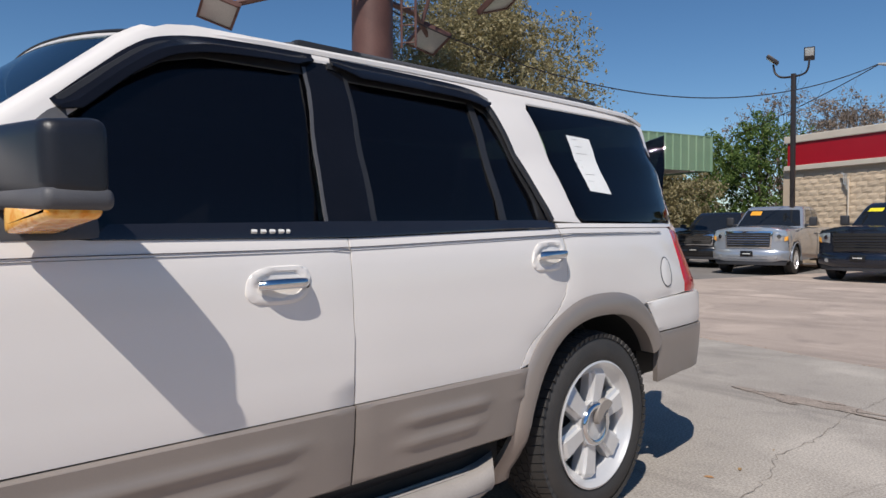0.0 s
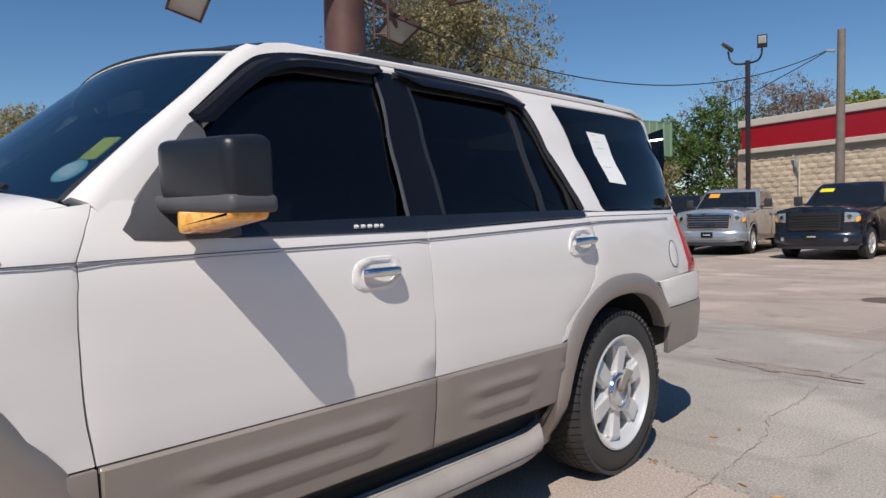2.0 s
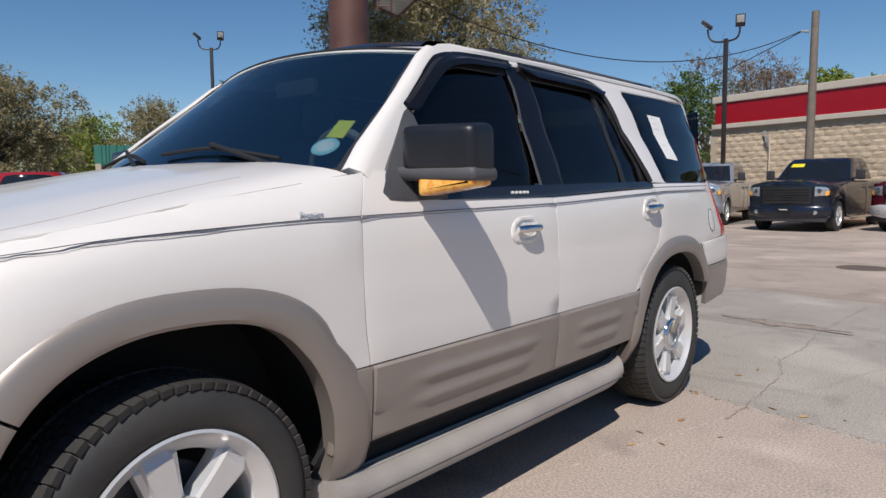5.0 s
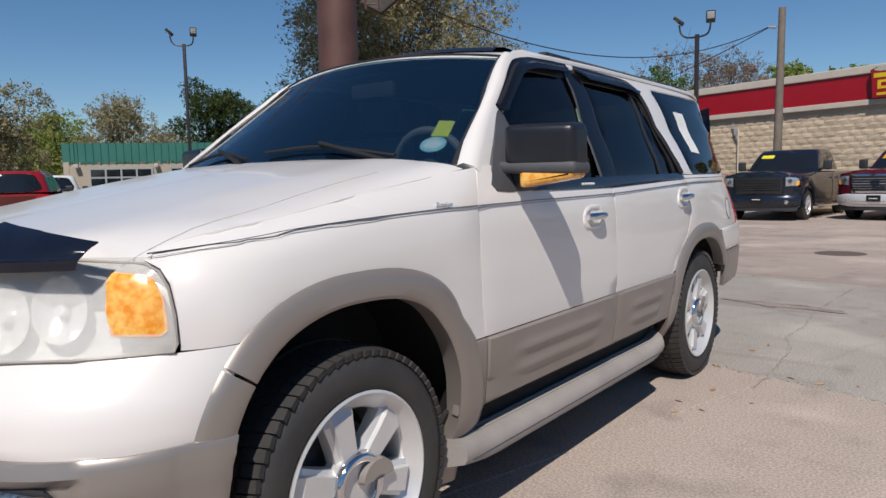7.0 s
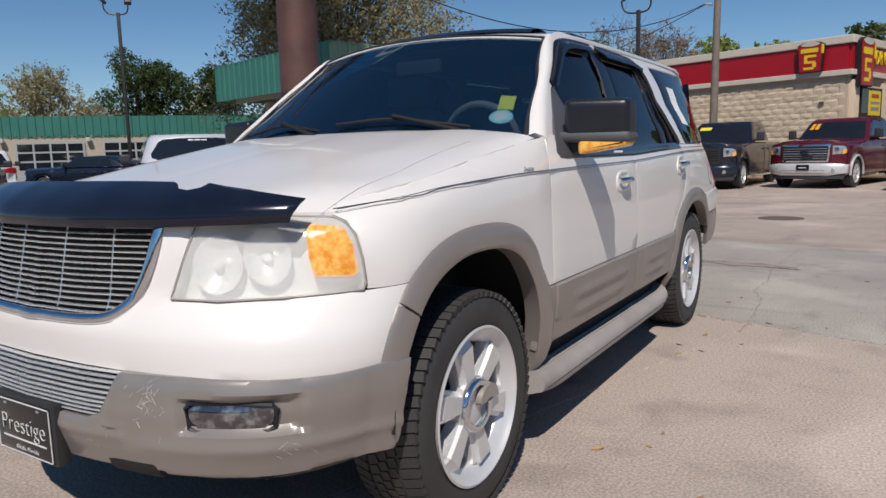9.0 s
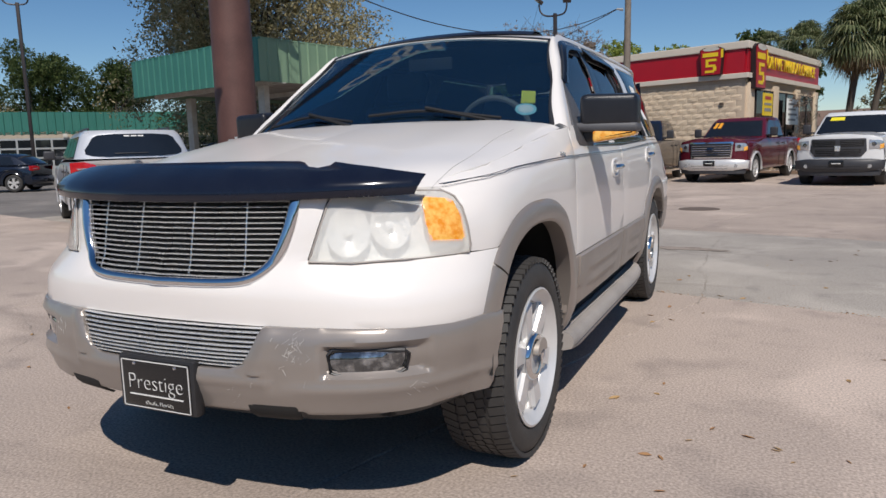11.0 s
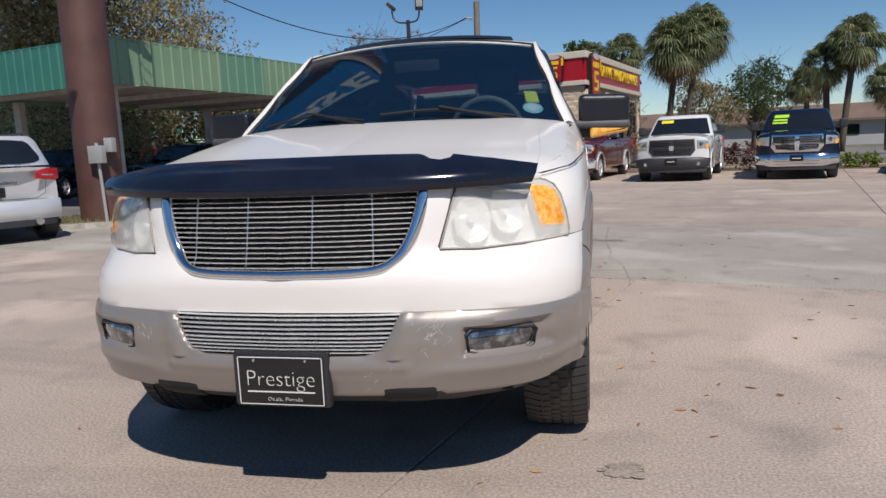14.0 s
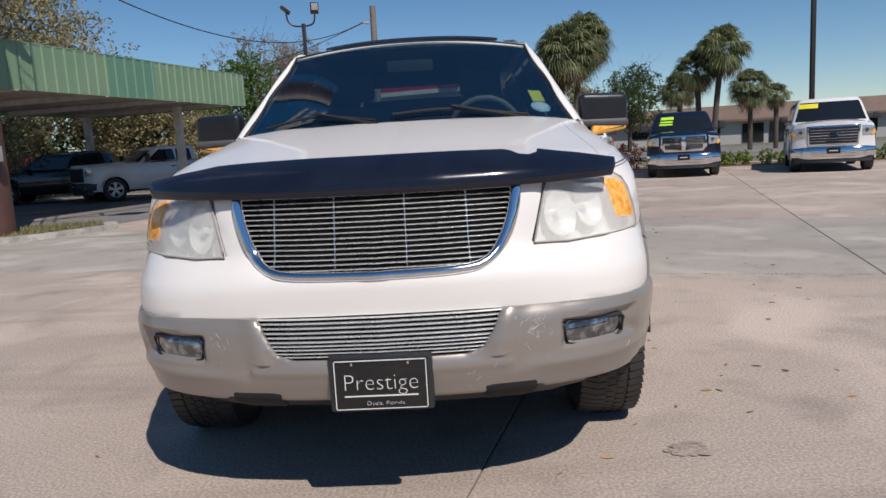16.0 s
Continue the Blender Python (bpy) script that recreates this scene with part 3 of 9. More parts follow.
# --- painted panels of both flanks
fender = flank_poly([(-2.045, 0.870), (-2.046, 0.96), (-2.052, 1.02), (-2.068, 1.055), (-2.10, 1.074)] + [(y, wing_top(y) - 0.001) for y in (-2.09, -2.0, -1.9, -1.75, -1.5, -1.3, -1.15, -1.0, -0.965)] + [(-1.005, 1.225), (-1.042, 1.15), (-1.03, 1.08),
                     (-1.0, 0.95), (-0.972, 0.80), (-0.962, 0.703), (-1.03, 0.703)] + arch(*FA, n=0, t0=32, t1=126, a=0.545, b=0.578) + [(-1.91, 0.868), (-2.0, 0.868)])
front_door = flank_poly([(-0.9585, 0.703), (-0.9685, 0.80), (-0.9965, 0.95), (-1.0265, 1.08), (-1.0382, 1.15), (-1.001, 1.225), (-0.955, 1.282), (-0.80, 1.282), (-0.72, 1.20), (-0.60, 1.187), (0.1445, 1.185), (0.1505, 0.95), (0.1545, 0.703)])
rear_door = flank_poly([(0.159, 0.703), (0.155, 0.95), (0.149, 1.185), (1.13, 1.195), (1.175, 1.12), (1.215, 1.02), (1.22, 0.96), (1.19, 0.905), (1.12, 0.84), (1.04, 0.775), (0.985, 0.703)])
quarter = flank_poly([(0.990, 0.703), (1.0445, 0.775), (1.124, 0.838), (1.195, 0.902), (1.2245, 0.958), (1.2195, 1.022), (1.180, 1.12), (1.135, 1.195), (2.215, 1.20), (2.242, 1.19), (2.226, 0.905), (1.86, 0.885), (1.82, 0.86)]
                     + arch(*RA, n=0, t0=58, t1=146, a=0.528, b=0.543))
for name, poly, lab in (("fender", fender, ""), ("front_door", front_door, ""), ("rear_door", rear_door, ""), ("quarter_panel", quarter, "")):
    for mir in (False, True):
        part(name, patch(poly, skin, (0.10, 0.05), 0.02, WHITE, name, mirror=mir), suv, lab)

# --- black belt strip, pillars and tinted side glass
belt = [(-0.60, 1.187), (-0.56, 1.222), (0.0, 1.232), (1.02, 1.238), (1.09, 1.236), (1.112, 1.215), (1.11, 1.199), (0.14, 1.187)]
UP = [("belt_strip", belt, GLOSS_BLACK, 0.006),
      ("front_side_window", [(-0.70, 1.26), (-0.56, 1.222), (0.055, 1.232), (0.105, 1.70), (-0.20, 1.695), (-0.34, 1.665), (-0.46, 1.60), (-0.60, 1.49)], SIDE_GLASS, -0.030),
      ("door_pillar", [(0.070, 1.230), (0.252, 1.234), (0.240, 1.70), (0.175, 1.738), (0.100, 1.725)], PILLAR_BLACK, -0.006),
      ("rear_side_window", [(0.25, 1.236), (0.835, 1.240), (0.805, 1.69), (0.24, 1.70)], SIDE_GLASS, -0.030),
      ("rear_vent_window", [(0.86, 1.240), (1.085, 1.243), (1.045, 1.36), (0.97, 1.53), (0.905, 1.665), (0.83, 1.69)], SIDE_GLASS, -0.030),
      ("window_divider", [(0.832, 1.241), (0.866, 1.241), (0.836, 1.70), (0.803, 1.70)], BLACK, -0.018),
      ("glass_run", [(0.060, 1.234), (0.072, 1.234), (0.113, 1.705), (0.101, 1.705)], GREY_PLASTIC, -0.003),
      ("window_frame", [(1.055, 1.238), (1.128, 1.233), (1.035, 1.46), (0.935, 1.695), (0.86, 1.738), (0.80, 1.735), (0.82, 1.685), (0.895, 1.655), (0.96, 1.52), (1.035, 1.35)], BLACK, -0.020),
      ("window_frame", [(-0.22, 1.685), (0.10, 1.690), (0.82, 1.685), (0.82, 1.738), (0.10, 1.742), (-0.22, 1.73)], BLACK, -0.020),
      ("window_frame", [(-0.72, 1.24), (-0.60, 1.48), (-0.46, 1.59), (-0.34, 1.655), (-0.215, 1.685), (-0.215, 1.732), (-0.36, 1.70), (-0.49, 1.62), (-0.65, 1.50), (-0.80, 1.32)], BLACK, -0.022),
      ("glass_run", [(0.258, 1.236), (0.282, 1.236), (0.258, 1.705), (0.236, 1.705)], BLACK, -0.016),
      ("quarter_window", [(1.385, 1.238), (2.22, 1.236), (2.335, 1.240), (2.362, 1.265), (2.315, 1.42), (2.245, 1.58), (2.178, 1.69), (2.13, 1.718), (1.195, 1.712), (1.182, 1.69), (1.225, 1.56), (1.30, 1.36), (1.345, 1.262)], SIDE_GLASS, 0.002)]
for name, pts, mat, off in UP:
    for mir in (False, True):
        part(name, patch(flank_poly(pts), lifted(off), (0.10, 0.06), 0.012, mat, name, mirror=mir), suv)
# white upper frame: roof rail band, rear pillar, strip between the rear door glass and the quarter window, around the quarter window
upper = [("roof_side", [(-0.42, 1.665), (-0.30, 1.705), (-0.20, 1.725), (0.10, 1.742), (0.82, 1.737), (0.905, 1.705), (0.965, 1.60), (1.03, 1.45), (1.095, 1.30), (1.125, 1.236), (1.365, 1.228), (1.335, 1.258), (1.285, 1.37), (1.212, 1.555),
                         (1.168, 1.69), (1.182, 1.724), (2.115, 1.73), (2.155, 1.70), (2.222, 1.585), (2.292, 1.425), (2.34, 1.262), (2.31, 1.226), (1.37, 1.224), (1.128, 1.224), (1.14, 1.20), (2.20, 1.205), (2.44, 1.215), (2.425, 1.238), (2.372, 1.262),
                         (2.325, 1.42), (2.257, 1.59), (2.205, 1.72), (2.10, 1.785), (1.0, 1.79), (0.0, 1.79), (-0.22, 1.782), (-0.30, 1.765), (-0.37, 1.73)], WHITE)]
for name, pts, mat in upper:
    for mir in (False, True):
        part(name, patch(flank_poly(pts), skin, (0.08, 0.04), 0.015, mat, name, mirror=mir, edge=0.002), suv)
# window frames of the rear door (dark seal) as tubes
for mir in (1, -1):
    for pts in ([(-0.62, 1.50), (-0.47, 1.612), (-0.35, 1.678), (-0.20, 1.708), (0.05, 1.722)], [(0.19, 1.722), (0.5, 1.72), (0.82, 1.714), (0.89, 1.685), (0.955, 1.575), (1.02, 1.43), (1.085, 1.282), (1.104, 1.235)]):
        line = [Vector(skin(sy(y), z, 0.001)) for y, z in spline(pts, 5)]
        part("window_seal", tube_mesh("window_seal", BLACK, [(mir * p.x, p.y, p.z) for p in line], 0.014, 6), suv)

# --- rain visors over the door windows
def visor(name, pts, depth, mir):
    line = spline(pts, 8)
    V, F = [], []
    for i, (y, z) in enumerate(line):
        a, b = line[max(0, i - 1)], line[min(len(line) - 1, i + 1)]
        ty, tz = b[0] - a[0], b[1] - a[1]
        l = math.hypot(ty, tz)
        dy, dz = tz / l, -ty / l
        f = min(1.0, min(i, len(line) - 1 - i) / 3.0) * 0.6 + 0.4
        prof_pts = [(-0.022, 0.004), (0.008, 0.016), (depth * 0.5 * f, 0.026), (depth * f, 0.024), (depth * f, 0.018), (depth * 0.5 * f, 0.018), (0.008, 0.008), (-0.022, 0.0)]
        V += [skin(sy(y + dy * k), z + dz * k, o) for k, o in prof_pts]
    n = len(prof_pts)
    for i in range(len(line) - 1):
        for j in range(n):
            F.append((i * n + j, i * n + (j + 1) % n, (i + 1) * n + (j + 1) % n, (i + 1) * n + j))
    F += [tuple(range(n)), tuple(range((len(line) - 1) * n, len(line) * n))]
    V = [(mir * p[0], p[1], p[2]) for p in V]
    bm = bmesh.new()
    vs = [bm.verts.new(p) for p in V]
    for f in F:
        bm.faces.new([vs[i] for i in f])
    part("rain_visor", bm_mesh(name, bm, PILLAR_BLACK), suv, "smoked plastic rain visor")


for mir in (1, -1):
    visor("rain_visor", [(-0.625, 1.485), (-0.54, 1.555), (-0.44, 1.630), (-0.33, 1.688), (-0.20, 1.718), (-0.03, 1.730), (0.14, 1.732)], 0.040, mir)
    visor("rain_visor", [(0.20, 1.732), (0.45, 1.732), (0.72, 1.727), (0.84, 1.715), (0.915, 1.688)], 0.050, mir)

# --- lower cladding on the doors, with pressed ribs
def clad(s, z, o=0.0):
    y = float(np.interp(s, _s, _p[:, 1]))
    rib = 0.0
    for y0, y1 in ((-0.76, -0.02), (0.34, 0.80)):
        for zz, cut in ((0.622, 0.0), (0.548, 0.05)):
            ends = min(1.0, max(0.0, (y - y0) / 0.05)) * min(1.0, max(0.0, (y1 - cut - y) / 0.05))
            rib += 0.011 * ends * math.exp(-((z - zz) / 0.017) ** 2)
    return skin(s, z, o + 0.012 + rib)


for name, pts in (("door_cladding", [(-0.945, 0.465), (-0.955, 0.698), (0.152, 0.700), (0.150, 0.465)]),
                  ("door_cladding", [(0.159, 0.465), (0.160, 0.700), (1.035, 0.703), (1.005, 0.62), (0.99, 0.54), (0.97, 0.465)])):
    for mir in (False, True):
        c = part(name, patch(flank_poly(pts), clad, (0.05, 0.011), 0.03, TAUPE_TRIM, name, mirror=mir, edge=0.008), suv, "taupe moulded lower door cladding")
part_rocker = [(-1.05, 0.465), (-0.95, 0.465), (0.83, 0.465), (0.83, 0.38), (-1.08, 0.38)]
for mir in (False, True):
    part("rocker_panel", patch(flank_poly(part_rocker), lambda s, z, o=0.0: skin(s, z, o - 0.035), (0.1, 0.04), 0.02, BLACK, "rocker_panel", mirror=mir), suv)
# front lower corner between the flare and the door
for mir in (False, True):
    part("sill_cladding", patch(flank_poly([(-1.055, 0.465), (-1.045, 0.60), (-1.03, 0.698), (-0.962, 0.698), (-0.953, 0.465)]), clad, (0.05, 0.04), 0.03, TAUPE_TRIM, "sill_cladding", mirror=mir, edge=0.006), suv)

# --- wheel-arch flares
BUMPER_PAINT = material("scuffed_taupe_bumper_paint", (0.315, 0.279, 0.25), 0.32, 0.4, second=(0.265, 0.235, 0.21), scale=3, amount=0.5, fine=260, coat=0.3, rough_var=0.1)
def flare(name, c, out, inn, t0, t1, mir, mat, out_off=0.012, lip=0.05):
    o, i = arch(*c, n=0, t0=t0, t1=t1, k=34, **out), arch(*c, n=0, t0=t0, t1=t1, k=34, **inn)
    V, F = [], []
    for (oy, oz), (iy, iz) in zip(o, i):
        row = []
        for f, off in ((0.0, 0.0), (0.10, 0.010), (0.30, 0.018), (0.60, 0.022), (0.88, 0.022), (1.0, 0.014), (1.0, -0.05), (0.5, -0.04)):
            y, z = oy + (iy - oy) * f, oz + (iz - oz) * f
            row.append(skin(sy(y), z, off))
        V += row
    n = 8
    for r in range(len(o) - 1):
        for j in range(n):
            F.append((r * n + j, r * n + (j + 1) % n, (r + 1) * n + (j + 1) % n, (r + 1) * n + j))
    F += [tuple(range(n)), tuple(range((len(o) - 1) * n, len(o) * n))]
    bm = bmesh.new()
    vs = [bm.verts.new((mir * p[0], p[1], p[2])) for p in V]
    for f in F:
        bm.faces.new([vs[k] for k in f])
    return part(name, bm_mesh(name, bm, mat), suv, "taupe wheel-arch flare")


for mir in (1, -1):
    flare("wheel_flare", FA, F_OUT, dict(a=0.462, b=0.512), -18, 139, mir, TAUPE)
    flare("wheel_flare", FA, F_OUT, dict(a=0.462, b=0.512), 140, 160, mir, BUMPER_PAINT)
    flare("wheel_flare", RA, R_OUT, dict(a=0.452, b=0.472), 30, 190, mir, TAUPE)

# --- nose: white fascia, bumper, grille, lamps
split = [(0.0, 0.668), (0.3, 0.667), (0.573, 0.662), (0.745, 0.656), (0.865, 0.650), (0.93, 0.652)]
fascia = [(sx(x) if x else 0.0, z) for x, z in split] + [(sy(-2.0), 0.655), (sy(-1.99), 0.70), (sy(-1.95), 0.76), (sy(-1.915), 0.82), (sy(-1.90), 0.866), (sy(-2.05), 0.866)] + \
         [(sx(0.80), 0.861), (sx(0.65), 0.858), (sx(0.518), 0.863), (sx(0.51), 0.875), (sx(0.572), 1.045), (sx(0.59), 1.075), (sx(0.47), 1.08), (sx(0.462), 1.03), (sx(0.437), 0.93), (sx(0.40), 0.855), (sx(0.37), 0.818), (sx(0.33), 0.803), (0.0, 0.795)]
part("front_fascia", patch(fascia, skin, (0.06, 0.03), 0.02, WHITE, "front_fascia", both=True, edge=0.003), suv)
bumper = [(0.0, 0.545), (sx(0.28), 0.548), (sx(0.33), 0.565), (sx(0.375), 0.625), (sx(0.40), 0.668)] + [(sx(x), z + 0.004) for x, z in split[2:]] + \
         [(sy(-2.0), 0.653), (sy(-1.936), 0.652), (sy(-1.955), 0.60), (sy(-1.967), 0.52), (sy(-1.974), 0.45), (sy(-2.0), 0.418), (sx(0.865), 0.425), (sx(0.70), 0.418), (sx(0.52), 0.416), (sx(0.50), 0.43), (sx(0.36), 0.435), (sx(0.33), 0.416), (0.0, 0.416)]


def bump_skin(s, z, o=0.0):
    """The bumper, with the hollow round each fog lamp."""
    x, y = body(s, z)[:2]
    side = 0.022 * min(1.0, max(0.0, (y + 2.075) / 0.09)) if x > 0.8 else 0.0
    out = 0.009 + 0.007 * min(1.0, max(0.0, (0.655 - z) / 0.028))
    # pocket round each fog lamp, wider towards the flank
    u = max((0.580 - x) / 0.020, (x - 0.805) / 0.022, (0.540 - z) / 0.012, (z - 0.616 - 0.02 * (x - 0.6)) / 0.010)
    out -= 0.026 * min(1.0, max(0.0, -u + 0.6))
    # raised lip beside and below the billet insert, and the roll of the lower edge
    lip = 0.36 + 0.30 * (z - 0.60)
    out += 0.012 * math.exp(-((x - lip - 0.035) / 0.030) ** 2) * (1.0 if z > 0.54 else 0.0) + 0.010 * math.exp(-((z - 0.515) / 0.022) ** 2) * (1.0 if x < 0.42 else 0.0)
    out += 0.007 * math.exp(-((z - 0.498) / 0.016) ** 2) * min(1.0, max(0.0, (x - 0.42) / 0.1))
    return skin(s, z, o + side + out)


part("front_bumper", patch(bumper, bump_skin, (0.012, 0.009), 0.02, BUMPER_PAINT, "front_bumper", both=True, edge=0.004), suv, "scuffed taupe metallic front bumper")
valance = [(0.0, 0.43), (sx(0.5), 0.43), (sx(0.8), 0.435), (sy(-2.0), 0.44), (sy(-2.0), 0.36), (sx(0.8), 0.335), (sx(0.4), 0.325), (0.0, 0.325)]
part("lower_valance", patch(valance, lambda s, z, o=0.0: skin(s, z, o - 0.012), (0.06, 0.03), 0.02, BLACK, "lower_valance", both=True), suv)
for mir in (False, True):
    # black plate laid on the bumper for the shade inside the tow-hook opening
    part("tow_hook_opening", patch([(sx(0.335), 0.378), (sx(0.328), 0.440), (sx(0.345), 0.452), (sx(0.48), 0.455), (sx(0.495), 0.445), (sx(0.478), 0.385), (sx(0.46), 0.376)], lambda s, z, o=0.0: bump_skin(s, z, o + 0.002), 0.02, 0.01, DARK_VOID, "tow_hook_opening", mirror=mir), suv)
    # fog lamps, a lens in a black bezel
    fog = [(sx(0.592), 0.545), (sx(0.585), 0.60), (sx(0.60), 0.613), (sx(0.765), 0.606), (sx(0.775), 0.595), (sx(0.768), 0.548), (sx(0.755), 0.538), (sx(0.61), 0.537)]
    f = part("fog_lamp", patch(fog, lifted(-0.006), 0.02, 0.015, FOG_GLASS, "fog_lamp", mirror=mir, edge=0.006), suv, "clear fog lamp lens")
    rim = [Vector(skin(s, z, -0.003)) for s, z in fog]
    part("bezel", tube_mesh("bezel", BLACK, [(-p.x if mir else p.x, p.y, p.z) for p in rim], 0.006, 6, closed=True), f)

# headlamps: hazed lens with an amber corner and a dark seal
lens = [(sx(0.515), 0.868), (sx(0.522), 0.885), (sx(0.575), 1.03), (sx(0.595), 1.066), (sx(0.62), 1.072), (sx(0.72), 1.074), (sx(0.80), 1.072)]
lens_end = [(sy(-2.10), 1.062), (sy(-2.072), 1.045), (sy(-2.058), 1.01), (sy(-2.052), 0.95), (sy(-2.052), 0.89), (sy(-2.06), 0.870), (sx(0.80), 0.863), (sx(0.65), 0.860)]
lamp_outline = lens + lens_end
amber_s = sx(0.51) + 0.735 * (sy(-2.06) - sx(0.51))
for mir in (False, True):
    sg = -1 if mir else 1
    h = part("headlamp", patch(lamp_outline, lifted(0.006), (0.03, 0.025), 0.004, HAZE_LENS, "headlamp", mirror=mir, edge=0.004), suv, "hazy oxidised headlamp lens with amber corner")
    h.visible_shadow = False
    part("lamp_housing", patch(lamp_outline, lifted(-0.042), (0.03, 0.025), 0.01, LAMP_SILVER, "lamp_housing", mirror=mir, edge=0.0), h, "silver lamp housing")
    rows = [Vector(skin(s_, z_, 0.002)) for s_, z_ in lamp_outline] + [Vector(skin(s_, z_, -0.042)) for s_, z_ in lamp_outline]
    k = len(lamp_outline)
    part("housing_wall", mesh_of("housing_wall", [(sg * p.x, p.y, p.z) for p in rows], [(i, (i + 1) % k, k + (i + 1) % k, k + i) for i in range(k)], LAMP_SILVER), h)
    for fs, zc, r in ((0.25, 0.955, 0.078), (0.52, 0.972, 0.076)):
        c0 = sx(0.51) + fs * (sy(-2.06) - sx(0.51))
        V, F = [], []
        for i in range(7):
            rr = r * i / 6
            for j in range(20):
                t = 2 * math.pi * j / 20
                V.append(skin(c0 + rr * math.cos(t), zc + rr * math.sin(t), -0.038 + 0.030 * (i / 6) ** 2))
        F = [(i * 20 + j, i * 20 + (j + 1) % 20, (i + 1) * 20 + (j + 1) % 20, (i + 1) * 20 + j) for i in range(6) for j in range(20)]
        bowl = part("reflector_bowl", mesh_of("reflector_bowl", [(sg * v[0], v[1], v[2]) for v in V], F, BOWL), h, "bright reflector bowl")
        p0, p1 = skin(c0, zc, -0.036), skin(c0, zc, -0.012)
        part("bulb_cap", cone_mesh("bulb_cap", LAMP_SILVER, (sg * p0[0], p0[1], p0[2]), (sg * p1[0], p1[1], p1[2]), 0.016, 0.011, 12), h)
    amb = [(amber_s + 0.012, 0.912), (amber_s + 0.0, 0.97), (amber_s + 0.010, 1.05), (sy(-2.105), 1.040), (sy(-2.085), 1.030), (sy(-2.070), 0.99), (sy(-2.068), 0.918), (sy(-2.085), 0.906)]
    part("amber_reflector", patch(amb, lifted(0.0075), 0.02, 0.006, AMBER, "amber_reflector", mirror=mir, edge=0.003), h, "amber corner reflector")
    rim = [Vector(skin(s_, z_, 0.003)) for s_, z_ in lamp_outline]
    part("seal", tube_mesh("seal", STEP_MAT, [(sg * p.x, p.y, p.z) for p in rim], 0.0038, 6, closed=True), h)

# pale scuffs where the bumper has been rubbed
SCUFF = material("scuffed_primer", (0.52, 0.49, 0.46), 0.7, second=(0.40, 0.37, 0.34), scale=60, amount=0.9)
rnd = random.Random(21)
for cx, cz, n, spread in ((0.485, 0.585, 26, 0.045), (0.50, 0.635, 8, 0.03), (0.30, 0.475, 6, 0.04), (0.80, 0.50, 6, 0.04), (-0.52, 0.60, 9, 0.04), (-0.78, 0.56, 6, 0.03)):
    for _ in range(n):
        x, z = cx + rnd.gauss(0, spread * 0.55), cz + rnd.gauss(0, spread * 0.5)
        a, l = rnd.choice((0.7, 0.9, 2.4)) + rnd.gauss(0, 0.3), rnd.uniform(0.004, 0.026)
        pts = [bump_skin(sx(abs(x) + k * l * math.cos(a)), z + k * l * math.sin(a), 0.0003) for k in (-0.5, 0.0, 0.5)]
        part("scuff_mark", tube_mesh("scuff_mark", SCUFF, [(math.copysign(p[0], x), p[1], p[2]) for p in pts], rnd.uniform(0.0004, 0.0009), 4), suv)

# grille: chrome surround, dark backing, billet bars, thin uprights
def nose(x, z, o=0.0):
    p = skin(sx(abs(x)) if x else 0.0, z, o)
    return (math.copysign(p[0], x) if x else 0.0, p[1], p[2])


G_EDGE = [(1.085, 0.462), (1.03, 0.455), (0.93, 0.430), (0.855, 0.393), (0.825, 0.360), (0.812, 0.320)]


def g_width(z):
    return float(np.interp(z, [r[0] for r in G_EDGE[::-1]], [r[1] for r in G_EDGE[::-1]]))


half_ring = spline([(0.470, 1.088), (0.463, 1.02), (0.446, 0.95), (0.420, 0.885), (0.385, 0.838), (0.335, 0.812), (0.26, 0.803), (0.13, 0.800), (0.004, 0.799)], 5)
ring = [nose(float(x), float(z), 0.003) for x, z in half_ring] + [nose(-float(x), float(z), 0.003) for x, z in half_ring[::-1]]
v, f = sweep(ring, [(-0.016, -0.004), (-0.013, 0.004), (-0.004, 0.010), (0.006, 0.010), (0.014, 0.004), (0.017, -0.004), (0.010, -0.012), (-0.010, -0.012)], up=Vector((0, -1, 0)))
part("grille_surround", mesh_of("grille_surround", v, f, CHROME), suv, "chrome grille surround")
part("grille_backing", patch([(0.0, 0.80), (sx(0.33), 0.805), (sx(0.40), 0.86), (sx(0.44), 0.95), (sx(0.462), 1.09), (0.0, 1.09)], lifted(-0.045), (0.1, 0.05), 0.01, DARK_VOID, "grille_backing", both=True), suv)


def billet_bar(z, half, dx, r, depth=-0.004):
    xs = np.linspace(-half, half, 25)
    pts = [nose(float(x), z, depth) for x in xs]
    sec = [(-0.009, -r), (0.002, -r), (0.007, -r * 0.6), (0.009, 0.0), (0.007, r * 0.6), (0.002, r), (-0.009, r)]
    v, f = sweep(pts, sec, up=Vector((0, 0, 1)))
    return mesh_of("billet_bar", v, f, BILLET, angle=50)


for i in range(17):
    z = 0.823 + i * 0.0163
    part("billet_bar", billet_bar(z, g_width(z) - 0.006, 0, 0.0023), suv)
for x in (-0.349, -0.134, 0.103, 0.312):
    part("grille_rod", tube_mesh("grille_rod", BILLET, [nose(x * (1 if abs(x) < 0.36 else 0.98), z, -0.013) for z in np.linspace(0.83 if abs(x) < 0.36 else 0.87, 1.09, 8)], 0.0024, 6), suv)
